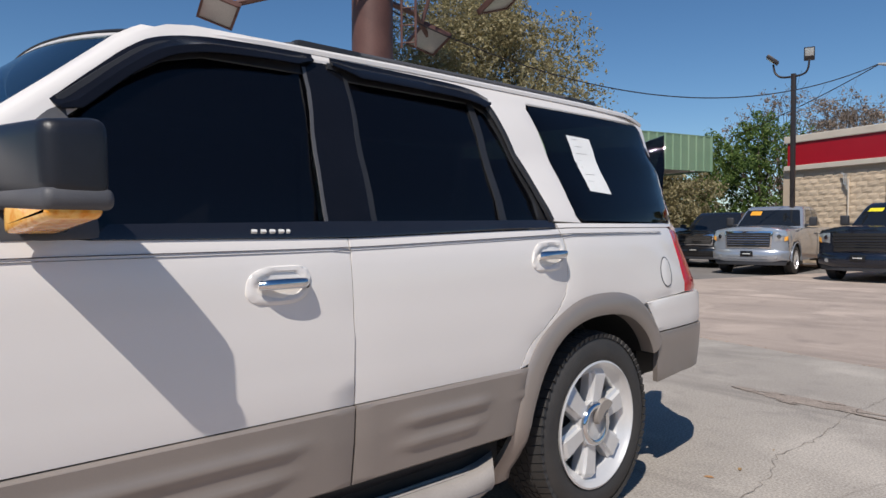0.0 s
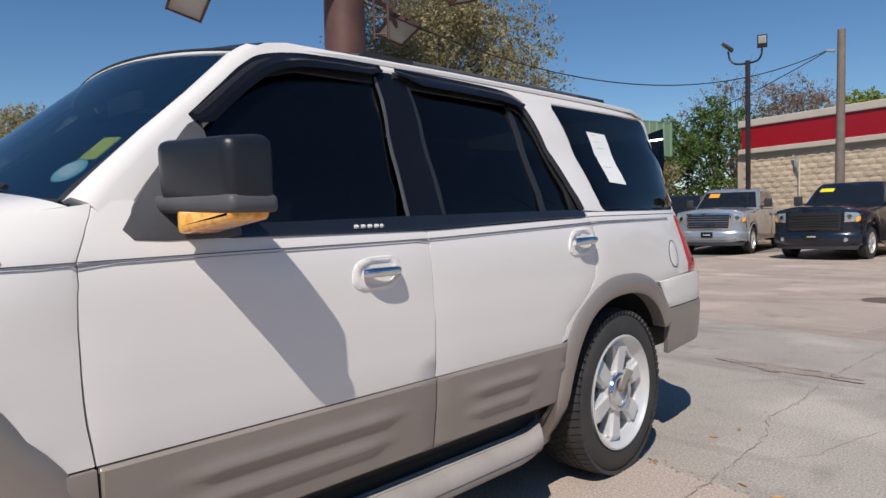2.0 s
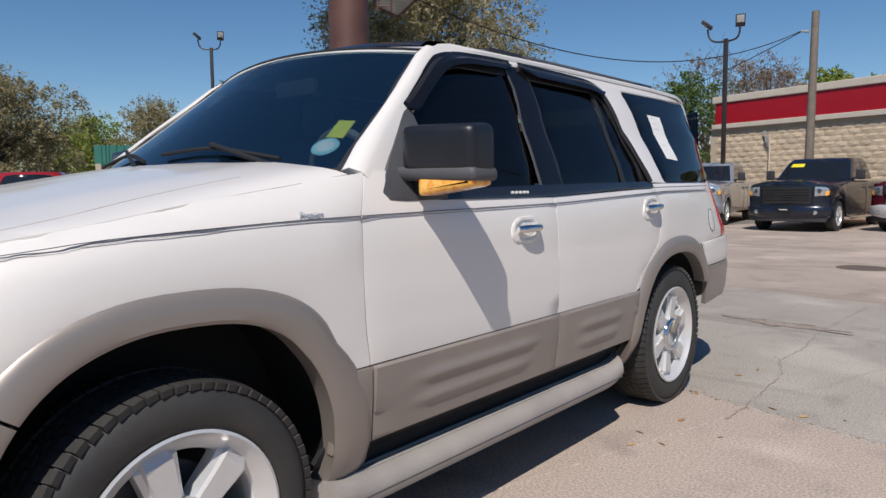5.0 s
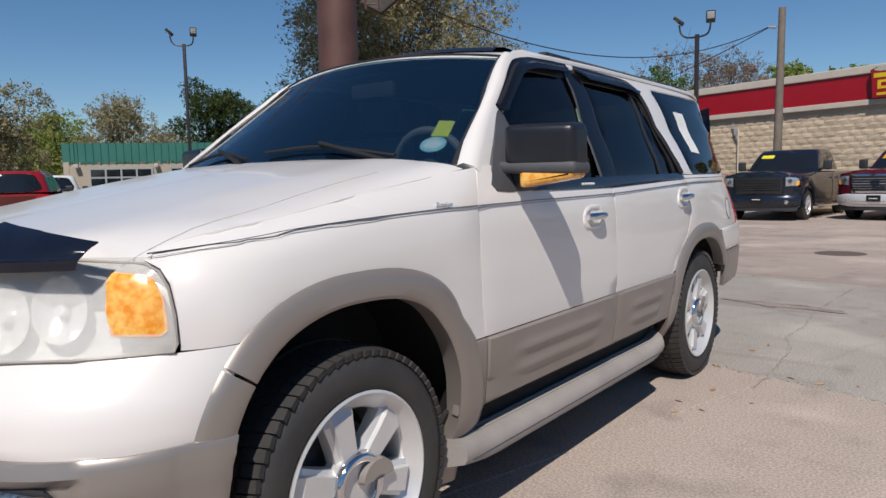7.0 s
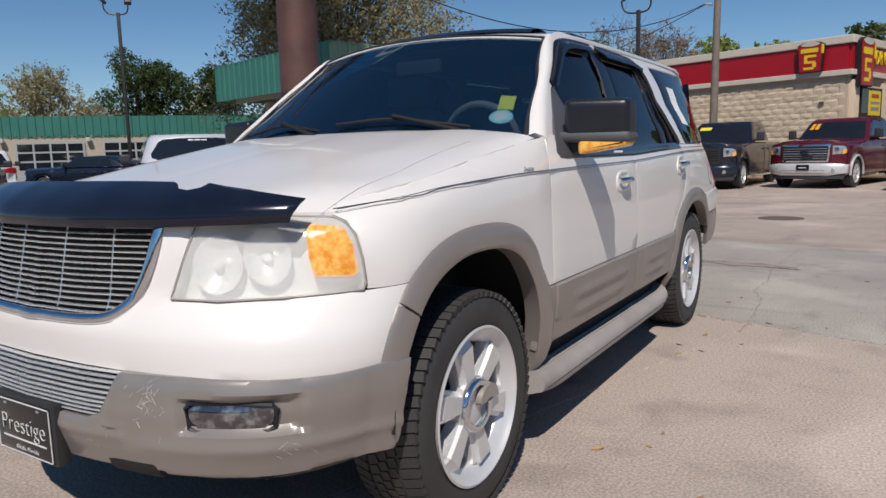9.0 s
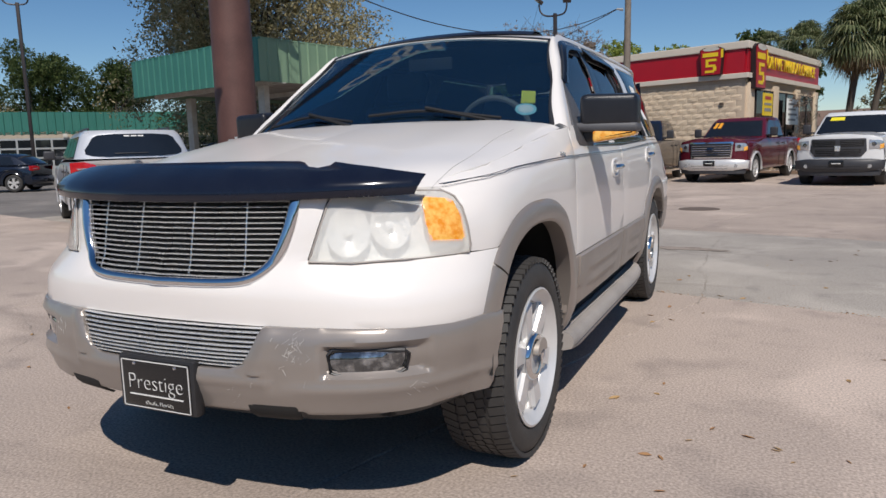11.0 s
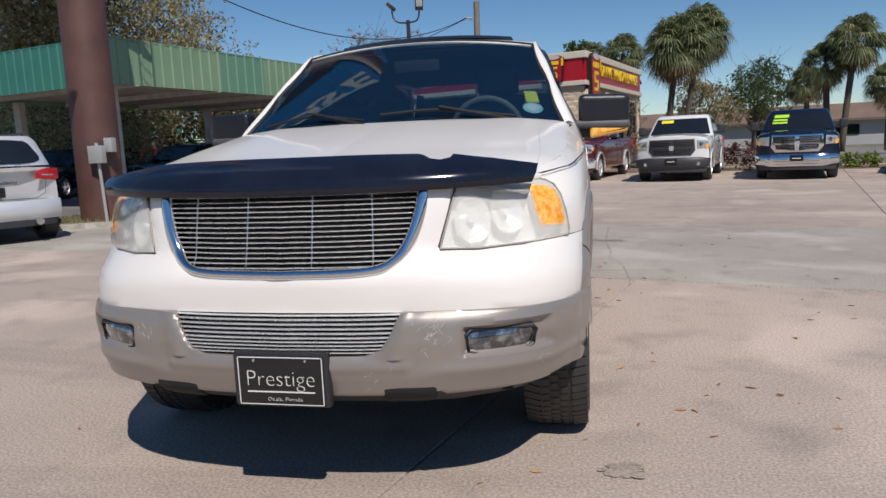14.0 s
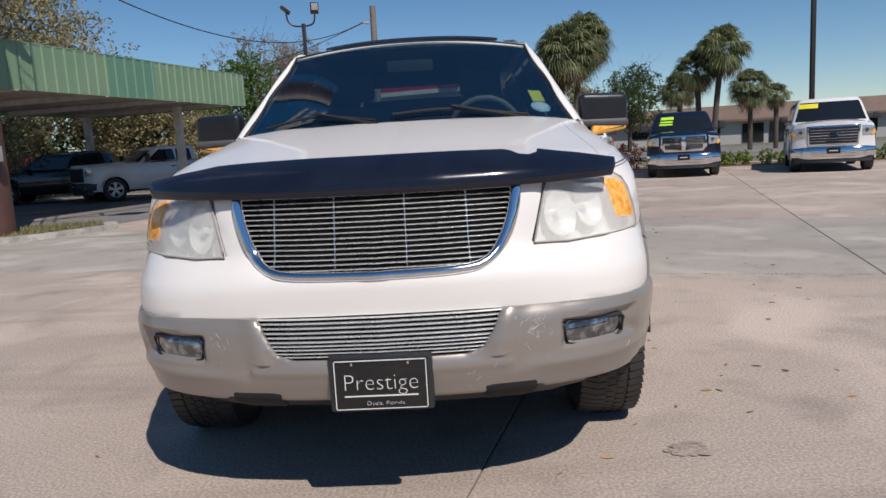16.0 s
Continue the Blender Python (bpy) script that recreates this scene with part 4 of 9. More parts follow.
# lower billet insert
part("lower_grille_backing", patch([(0.0, 0.545), (sx(0.30), 0.548), (sx(0.39), 0.665), (0.0, 0.67)], lifted(-0.035), (0.1, 0.05), 0.01, DARK_VOID, "lower_grille_backing", both=True), suv)
for i in range(10):
    z = 0.557 + i * 0.0114
    part("billet_bar", billet_bar(z, 0.325 + 0.080 * (i / 9), 0, 0.0026, 0.002), suv)

# licence-plate holder
plate = part("plate_holder", box_mesh("plate_holder", BLACK, -0.168, 0.168, -2.532, -2.49, 0.398, 0.588, bevel=0.014), suv, "black dealer plate with white lettering")
part("plate_face", box_mesh("plate_face", PLATE_BLACK, -0.152, 0.152, -2.5345, -2.525, 0.408, 0.576, bevel=0.003), plate)
bm = bmesh.new()
for x0, x1, z0, z1 in ((-0.148, 0.148, 0.5695, 0.5725), (-0.148, 0.148, 0.4115, 0.4145), (-0.148, -0.145, 0.4115, 0.5725), (0.145, 0.148, 0.4115, 0.5725), (-0.118, 0.118, 0.4595, 0.4635)):
    box(bm, x0, x1, -2.5365, -2.534, z0, z1)
part("plate_border", bm_mesh("plate_border", bm, PLATE_WHITE), plate)
part("plate_word", text_mesh("plate_word", "Prestige", 0.068, PLATE_WHITE, Matrix.Translation((0.0, -2.536, 0.502)) @ Euler((radians(90), 0, 0)).to_matrix().to_4x4() @ Matrix.Diagonal((1.12, 1.08, 1, 1)), thin=0.0019), plate)
part("plate_town", text_mesh("plate_town", "Ocala, Florida", 0.022, PLATE_WHITE, Matrix.Translation((0.012, -2.536, 0.436)) @ Euler((radians(90), 0, 0)).to_matrix().to_4x4(), thin=0.0007), plate)
for x in (-0.09, 0.09):
    part("plate_screw", cone_mesh("plate_screw", CHROME, (x, -2.534, 0.561), (x, -2.5385, 0.561), 0.006, 0.004, 10), plate)
for o in [plate, *plate.children]:
    o.data.transform(Matrix.Translation((0.002, 0.012, -0.022)))

# --- hood, bug deflector, cowl
_e = [skin(float(s), 1.077) for s in np.linspace(0.0, sy(-2.085), 24)]
HOOD_EDGE = ([p[0] for p in _e], [p[1] for p in _e])


WING_EDGE = [skin(sy(y), wing_top(y) - 0.001)[:2] for y in (-2.06, -2.0, -1.9, -1.8, -1.65, -1.5, -1.35, -1.2)]


def hood_crown(x, y, t):
    xe = float(np.interp(y, [p[1] for p in WING_EDGE], [p[0] for p in WING_EDGE]))
    u = min(1.0, abs(x) / (xe + 0.010))
    return (0.034 + 0.012 * t) * (1 - u ** 2.3) + 0.017 * (1 - u ** 12)


def hood_z(x, y):
    t = min(1.0, max(0.0, (y + 2.39) / 1.29))
    crown = hood_crown(x, y, t)
    ridge = 0.004 * math.exp(-((abs(x) - 0.58) / 0.09) ** 2) * min(1, t * 2)
    yf = float(np.interp(abs(x), HOOD_EDGE[0], HOOD_EDGE[1]))
    base = wing_top(y) - 0.005 + crown + ridge
    at_edge = wing_top(yf) - 0.005 + hood_crown(x, yf, min(1.0, max(0.0, (yf + 2.39) / 1.29)))
    return base - (at_edge - 1.079) * max(0.0, 1 - (y - yf) / 0.15) ** 2


def hood(x, y, o=0.0):
    return (x, y, hood_z(x, y) + o)


hood_poly = [(x, y + 0.001) for x, y in zip(*HOOD_EDGE)] + [(x + 0.009, y) for x, y in WING_EDGE] + [(0.876, -0.985), (0.80, -0.99), (0.70, -1.015), (0.45, -1.065), (0.0, -1.095)]
part("hood", patch([(float(a), float(b)) for a, b in hood_poly], hood, (0.06, 0.06), 0.02, WHITE, "hood", both=True, edge=0.0015), suv, "white hood with a scratch")
part("cowl", patch([(0.0, -1.14), (0.45, -1.10), (0.70, -1.05), (0.84, -1.0), (0.83, -0.90), (0.6, -0.92), (0.3, -0.95), (0.0, -0.97)], lambda x, y, o=0.0: (x, y, 1.262 + 0.038 * (1 - (x / 0.85) ** 2) + (y + 1.1) * 0.10 + o), (0.1, 0.05), 0.02, BLACK, "cowl", both=True), suv)


def deflector(x, v, o=0.0):
    """The bug deflector: x across, v from its lower lip up and back."""
    ax = abs(x)
    y = prof(ax, (0.0, -2.425), (0.2, -2.42), (0.4, -2.39), (0.576, -2.335), (0.68, -2.275), (0.765, -2.203), (0.82, -2.15)) + (0.11 - 0.055 * (ax / 0.8) ** 3) * v ** 1.6
    z = 1.056 + 0.012 * (ax / 0.78) ** 2 + (0.128 - 0.05 * min(1.0, (ax / 0.80) ** 3)) * v
    return (x, y - 0.02 * math.sin(math.pi * v) - o * 0.5, z + o * 0.8)


notch = [(-0.765, 0.0), (-0.62, 0.0), (0.0, 0.0), (0.765, 0.0), (0.778, 0.40), (0.782, 0.74), (0.66, 0.90), (0.545, 1.0), (0.535, 1.0), (0.53, 0.90), (0.50, 0.83), (0.465, 0.86), (0.44, 0.97), (0.425, 1.0), (0.0, 1.0), (-0.54, 1.0), (-0.66, 0.90), (-0.782, 0.74), (-0.778, 0.40)]
DEFLECT = material("smoked_blue_black_acrylic", (0.006, 0.008, 0.018), 0.16, second=(0.014, 0.018, 0.03), scale=6, coat=0.25, rough_var=0.06, spec=0.35)
part("bug_deflector", patch(notch, deflector, (0.04, 0.1), 0.006, DEFLECT, "bug_deflector", edge=0.002), suv, "smoked acrylic bug deflector with a notch in its edge")
# hood scratch and pinstripes
for mir in (1, -1):
    for dz, r in ((0.0, 0.0033), (-0.0085, 0.0015)):
        line = []
        for y in np.linspace(-2.09, 2.08, 60):
            z = float(np.interp(y, [-2.1, -1.7, -1.2, -1.0, 1.1, 2.1], [1.085, 1.127, 1.146, 1.149, 1.166, 1.172])) + dz
            p = skin(sy(y), z, 0.0006)
            line.append((mir * p[0], p[1], p[2]))
        part("pinstripe", tube_mesh("pinstripe", PINSTRIPE, line, r, 5, flat=0.35), suv)
PALE_SCRATCH = material("faint_scratch", (0.42, 0.40, 0.38), 0.6)
part("paint_scratch", tube_mesh("paint_scratch", PALE_SCRATCH, [hood(0.762 - 0.012 * k + 0.012 * math.sin(5 * k), -2.10 + 0.86 * k, 0.0003) for k in np.linspace(0, 1, 16)], 0.0007, 5), suv, "thin scratch in the paint")
part("dealer_badge", text_mesh("dealer_badge", "Prestige", 0.021, BILLET, Matrix.Translation((skin(sy(-1.19), 1.158, 0.003))) @ Euler((radians(82), 0, radians(90))).to_matrix().to_4x4(), 0.002), suv, "small chrome dealer badge")

# --- windshield, A-pillars, roof
def shield(x, v, o=0.0):
    """The windshield: x across as a share of its half width, v from the cowl up to the roof."""
    half = 0.825 + (0.655 - 0.825) * v
    y = -0.952 + 0.565 * v - 0.13 * (1 - x * x) * (1 - 0.2 * v)
    z = 1.277 + 0.443 * v + 0.016 * math.sin(math.pi * v) + (0.024 + 0.030 * v) * (1 - x * x)
    return (x * half, y - o * 0.55, z + o * 0.83)


def sh_rect(x0, x1, v0, v1):
    return [(x0, v0), (x1, v0), (x1, v1), (x0, v1)]


glass_me = patch(sh_rect(-1, 1, 0, 1), shield, (0.1, 0.1), 0.006, SHIELD_GLASS, "windshield", edge=0.0)
ws = part("windshield", glass_me, suv, "slightly tinted windshield with mirrored sky blue put into its film")
ws.visible_shadow = False
for a, b in (((-1, 0), (1, 0)), ((-1, 1), (1, 1)), ((-1, 0), (-1, 1)), ((1, 0), (1, 1))):
    pts = [shield(a[0] + (b[0] - a[0]) * t, a[1] + (b[1] - a[1]) * t, 0.002) for t in np.linspace(0, 1, 24)]
    part("windshield_seal", tube_mesh("windshield_seal", BLACK, pts, 0.014, 6, flat=0.6), suv)
part("dealer_sticker", patch(sh_rect(0.812, 0.893, 0.225, 0.345), lambda x, v, o=0.0: shield(x, v, o - 0.008), 0.05, 0.001, YELLOW_PAPER, "dealer_sticker"), suv, "yellow inspection sticker")
blue = [(0.845 + 0.060 * math.cos(t), 0.165 + 0.055 * math.sin(t)) for t in np.linspace(0, 2 * math.pi, 20)[:-1]]
part("round_sticker", patch(blue, lambda x, v, o=0.0: shield(x, v, o - 0.008), 0.03, 0.001, BLUE_PAPER, "round_sticker"), suv, "round pale blue sticker")
inner = [(0.845 + 0.043 * math.cos(t), 0.165 + 0.038 * math.sin(t)) for t in np.linspace(0, 2 * math.pi, 20)[:-1]]
part("round_sticker_face", patch(inner, lambda x, v, o=0.0: shield(x, v, o - 0.0065), 0.03, 0.0005, PAPER, "round_sticker_face"), suv)

# A-pillars: from the windshield's edge to the door frame
PIL = [(0.0, (-0.965, 1.262)), (0.12, (-0.89, 1.315)), (0.35, (-0.77, 1.405)), (0.6, (-0.63, 1.515)), (0.8, (-0.52, 1.602)), (0.92, (-0.44, 1.66)), (1.0, (-0.37, 1.70)), (1.06, (-0.30, 1.74))]
for mir in (1, -1):
    V, F = [], []
    for v0, (y, z) in PIL:
        a = Vector(shield(1.0, min(v0, 1.0), 0.004))
        b = Vector(skin(sy(y), z, 0.0))
        m1 = a.lerp(b, 0.4) + Vector((0.010, -0.016, 0.016))
        m2 = a.lerp(b, 0.75) + Vector((0.014, -0.008, 0.010))
        c = Vector(skin(sy(y + 0.04), z - 0.035, -0.01))
        V += [a, m1, m2, b, c, a - Vector((0.0, -0.04, 0.03))]
    for i in range(len(PIL) - 1):
        for j in range(6):
            F.append((i * 6 + j, i * 6 + (j + 1) % 6, (i + 1) * 6 + (j + 1) % 6, (i + 1) * 6 + j))
    F += [tuple(range(6)), tuple(range((len(PIL) - 1) * 6, len(PIL) * 6))]
    bm = bmesh.new()
    vs = [bm.verts.new((mir * p.x, p.y, p.z)) for p in V]
    for f in F:
        bm.faces.new([vs[k] for k in f])
    part("windshield_pillar", bm_mesh("windshield_pillar", bm, WHITE, angle=50), suv)


def roof_half(y):
    return prof(y, (-0.40, 0.65), (-0.25, 0.665), (0.2, 0.675), (1.6, 0.675), (2.0, 0.655), (2.2, 0.61))


def roof(u, y, o=0.0):
    edge_z = prof(y, (-0.40, 1.722), (-0.25, 1.762), (0.0, 1.782), (0.5, 1.79), (1.6, 1.79), (2.0, 1.782), (2.2, 1.75))
    crown = prof(y, (-0.40, 0.05), (0.2, 0.056), (1.6, 0.06), (2.2, 0.05))
    front = -0.105 * (1 - u * u) if y < -0.1 else 0.0
    return (u * roof_half(y), y + front * min(1, max(0, (-0.1 - y) / 0.3)), edge_z + crown * (1 - abs(u) ** 2.2) + o)


part("roof", patch([(-1.04, -0.40), (1.04, -0.40), (1.04, 2.2), (-1.04, 2.2)], roof, (0.1, 0.1), 0.02, WHITE, "roof", edge=0.004), suv)
# roof rack: two side rails with feet and a dark air deflector / sunroof lip at the front
for mir in (1, -1):
    pts = [(mir * 0.525, y, roof(0.78, y)[2] + h) for y, h in ((0.10, 0.004), (0.20, 0.022), (0.40, 0.024), (1.0, 0.024), (1.65, 0.024), (1.85, 0.022), (1.95, 0.004))]
    rail = part("roof_rail", tube_mesh("roof_rail", GREY_PLASTIC, spline(pts, 6), 0.013, 8), suv, "grey plastic roof rail")
    for y in (0.28, 1.78):
        z = roof(0.78, y)[2]
        part("rail_foot", box_mesh("rail_foot", BLACK, mir * 0.525 - 0.026, mir * 0.525 + 0.026, y - 0.13, y + 0.13, z - 0.005, z + 0.036, bevel=0.016), rail)
lip = [(x, -0.30 + 0.09 * (abs(x) / 0.51) ** 2.5) for x in np.linspace(-0.51, 0.51, 21)]
v, f = [], []
for x, y in lip:
    z = roof(abs(x) / 0.67, max(y + 0.06, -0.25))[2]
    v += [(x, y - 0.02, z + 0.0), (x, y + 0.01, z + 0.022), (x, y + 0.07, z + 0.032), (x, y + 0.16, z + 0.026), (x, y + 0.17, z)]
for i in range(len(lip) - 1):
    for j in range(4):
        f.append((i * 5 + j, i * 5 + j + 1, i * 5 + 6 + j, i * 5 + 5 + j))
part("sunroof_deflector", mesh_of("sunroof_deflector", v, f, GLOSS_BLACK), suv, "smoked sunroof wind deflector")

# --- door handles with chrome levers, mirrors, fuel flap, tail lamps, rear bumper
def on_flank(y, z, o=0.0):
    return Vector(skin(sy(y), z, o))


def handle(y, z, mir):
    oval = [(y + 0.105 * math.copysign(abs(math.cos(t)) ** 0.65, math.cos(t)), z + 0.052 * math.copysign(abs(math.sin(t)) ** 0.75, math.sin(t))) for t in np.linspace(0, 2 * math.pi, 33)[:-1]]

    def dish(s, zz, o=0.0):
        yy = float(np.interp(s, _s, _p[:, 1]))
        r = math.hypot((yy - y) / 0.085, (zz - z) / 0.038)
        return skin(s, zz, o + 0.006 - 0.030 * max(0.0, 1 - r * r))
    h = part("door_handle", patch(flank_poly(oval), dish, (0.014, 0.010), 0.006, WHITE, "door_handle", mirror=mir, edge=0.004), suv, "white door handle cup with chrome lever")
    sg = -1 if mir else 1
    pts = [on_flank(y + k, z + 0.002, o) for k, o in ((-0.072, 0.010), (-0.05, 0.026), (0.0, 0.031), (0.055, 0.026), (0.078, 0.010))]
    part("lever", tube_mesh("lever", CHROME, [(sg * p[0], p[1], p[2]) for p in spline([tuple(p) for p in pts], 6)], 0.015, 10), h, "chrome lever")
    c = on_flank(y + 0.088, z - 0.004, 0.008)
    if z < 1.09:
        part("lock_cylinder", cone_mesh("lock_cylinder", BLACK, (sg * (c.x - 0.01), c.y, c.z), (sg * (c.x + 0.004), c.y, c.z), 0.009, 0.009, 12), h)


for mir in (False, True):
    handle(-0.155, 1.062, mir)
    handle(1.055, 1.095, mir)


def swept(bm, x0=0.92, k=0.20):
    """Sweeps a mirror part back towards its outer end."""
    for v in bm.verts:
        f = max(0.0, v.co.x - x0)
        v.co.y += k * f
        v.co.z -= 0.02 * f
    return bm


def side_mirror(mir):
    m = part("side_mirror", box_mesh("mirror_arm", GREY_PLASTIC, 0.90, 1.02, -0.74, -0.66, 1.25, 1.30, bevel=0.02), suv, "dark folding side mirror with amber lamp")
    bm = bmesh.new()
    box(bm, 0.912, 1.178, -0.808, -0.672, 1.268, 1.430, bevel=0.036, segments=4)
    for v in bm.verts:
        if v.co.y < -0.77:
            v.co.z += (1.365 - v.co.z) * 0.10
    part("mirror_cap", bm_mesh("mirror_cap", swept(bm), MIRROR_CAP, angle=60), m, "dark textured mirror cap")
    bm = bmesh.new()
    box(bm, 0.865, 1.182, -0.815, -0.670, 1.258, 1.300, bevel=0.020, segments=3)
    part("mirror_skirt", bm_mesh("mirror_skirt", swept(bm), GREY_PLASTIC, angle=60), m)
    bm = bmesh.new()
    box(bm, 0.97, 1.172, -0.806, -0.690, 1.212, 1.272, bevel=0.018, segments=3)
    for v in bm.verts:
        if v.co.z < 1.24:
            v.co.z += 0.034 * (v.co.x - 0.99) / 0.19
    part("turn_lamp", bm_mesh("turn_lamp", swept(bm), AMBER, angle=60), m, "amber turn lamp")
    bm = bmesh.new()
    box(bm, 0.86, 1.0, -0.765, -0.665, 1.212, 1.28, bevel=0.024, segments=3)
    part("mirror_neck", bm_mesh("mirror_neck", swept(bm), MIRROR_CAP, angle=60), m)
    bm = bmesh.new()
    box(bm, 0.94, 1.145, -0.682, -0.6708, 1.31, 1.410, bevel=0.002)
    part("mirror_glass", bm_mesh("mirror_glass", swept(bm), CHROME), m)
    sail = [(-0.915, 1.215), (-0.89, 1.192), (-0.80, 1.187), (-0.58, 1.19), (-0.58, 1.30), (-0.605, 1.495), (-0.645, 1.475), (-0.76, 1.36), (-0.87, 1.265)]
    part("mirror_sail", patch(flank_poly(sail), lifted(0.008), 0.05, 0.02, GREY_PLASTIC, "mirror_sail", edge=0.006), m, "grey triangular mirror base")
    return m


left_mirror = side_mirror(False)
copy_thing(left_mirror, Matrix.Diagonal((-1, 1, 1, 1)))

for mir in (False, True):
    flap = [(2.04 + 0.052 * math.cos(t), 1.003 + 0.062 * math.sin(t)) for t in np.linspace(0, 2 * math.pi, 25)[:-1]]
    if not mir:
        pts = [on_flank(y, z, 0.0005) for y, z in flap]
        part("fuel_flap", patch(flank_poly(flap), lifted(0.003), 0.03, 0.004, WHITE, "fuel_flap", edge=0.002), suv)
        part("flap_gap", tube_mesh("flap_gap", GREY_PLASTIC, [tuple(p) for p in pts], 0.0028, 5, closed=True), suv)
    tail = [(sy(2.248), 1.19), (sy(2.232), 0.905), (sy(2.42), 0.90), (sy(2.585), 0.905), (sy(2.59), 1.0), (sy(2.56), 1.17)]
    part("tail_lamp", patch(tail, lifted(-0.002), (0.04, 0.04), 0.03, RED_LENS, "tail_lamp", mirror=mir, edge=0.006), suv, "red tail lamp lens")
    rb = [(sy(1.845), 0.882), (sy(2.1), 0.895), (sy(2.4), 0.90), (_s[-1], 0.90), (_s[-1], 0.752), (sy(2.4), 0.748), (sy(1.96), 0.742), (sy(1.935), 0.78)]
    part("rear_bumper_cover", patch(rb, lifted(0.010), (0.05, 0.04), 0.03, WHITE, "rear_bumper_cover", mirror=mir, edge=0.004), suv)
    rb2 = [(sy(1.965), 0.736), (sy(2.4), 0.742), (_s[-1], 0.745), (_s[-1], 0.50), (sy(2.42), 0.52), (sy(2.2), 0.52), (sy(1.98), 0.505), (sy(1.962), 0.60)]
    part("rear_bumper", patch(rb2, lifted(0.014), (0.05, 0.04), 0.03, TAUPE, "rear_bumper", mirror=mir, edge=0.006), suv, "taupe lower rear bumper")
part("tailgate", patch([(sy(2.50), 0.89), (_s[-1], 0.89), (_s[-1], 1.235), (sy(2.44), 1.235), (sy(2.46), 1.2)], skin, 0.08, 0.02, WHITE, "tailgate", both=True), suv)

part("rear_window", patch([(sy(2.47), 1.24), (_s[-1], 1.24), (_s[-1], 1.68), (sy(2.50), 1.66)], lambda s, z, o=0.0: skin(s, z, o - 0.004 - 0.12 * max(0.0, (z - 1.30) / 0.44)), 0.06, 0.012, SIDE_GLASS, "rear_window", both=True), suv, "dark rear window")

# window paper and small markings
PALE_INK = material("pale_print", (0.52, 0.51, 0.50), 0.7)
pp = [(1.405, 1.600), (1.585, 1.596), (1.665, 1.352), (1.492, 1.362)]
sheet = part("window_notice", patch(flank_poly(pp), lifted(0.0045), 0.05, 0.001, PAPER, "window_notice", edge=0.0), suv, "white paper notice on the glass")
for k in range(7):
    zz = 1.585 - 0.03 * k
    y0 = 1.425 + (1.607 - zz) * 0.32
    line = [tuple(on_flank(y, zz, 0.0052)) for y in np.linspace(y0 + 0.01, y0 + 0.05 + 0.06 * ((k * 7) % 3) / 3, 4)]
    part("print_line", tube_mesh("print_line", PALE_INK, line, 0.0009, 4), sheet)
for k in range(5):
    p = [tuple(on_flank(y, 1.202, 0.0068)) for y in (-0.245 + 0.024 * k, -0.232 + 0.024 * k)]
    part("belt_marking", tube_mesh("belt_marking", PLATE_WHITE, p, 0.006, 4, flat=1), suv)

# --- running boards
def running_board(mir):
    """A flat-topped step with a rounded outer lip; both ends are cut back towards the outside."""
    sec = [(0.79, 0.366), (0.86, 0.374), (0.935, 0.372), (0.966, 0.362), (0.983, 0.340), (0.986, 0.312), (0.976, 0.293), (0.90, 0.288), (0.79, 0.30)]
    sg, k = (-1 if mir else 1), len(sec)
    V = []
    for f in np.linspace(0, 1, 25):
        for x, z in sec:
            c = min(1.0, max(0.0, (x - 0.86) / 0.12))
            y0, y1 = -1.168 + 0.115 * c, 0.945 - 0.13 * c
            lift = 0.020 * max(0.0, 1 - f / 0.05) + 0.028 * max(0.0, (f - 0.94) / 0.06)
            V.append((sg * x, y0 + (y1 - y0) * f, z + lift))
    F = [(i * k + j, i * k + (j + 1) % k, (i + 1) * k + (j + 1) % k, (i + 1) * k + j) for i in range(24) for j in range(k)]
    F += [tuple(range(k)), tuple(range(24 * k, 25 * k))]
    bm = bmesh.new()
    vs = [bm.verts.new(p) for p in V]
    for f in F:
        bm.faces.new([vs[q] for q in f])
    b = part("running_board", bm_mesh("running_board", bm, STEP_MAT, angle=40), suv, "grey plastic running board")
    for q in range(4):
        x = 0.835 + 0.030 * q
        part("tread_rib", tube_mesh("tread_rib", STEP_MAT, [(sg * x, y, 0.374) for y in np.linspace(-1.0, 0.78, 12)], 0.006, 6, flat=0.7), b)
    part("lip_groove", tube_mesh("lip_groove", GREY_PLASTIC, [(sg * 0.9855, y, 0.321) for y in np.linspace(-1.03, 0.80, 6)], 0.0022, 5), b)


running_board(False)
running_board(True)

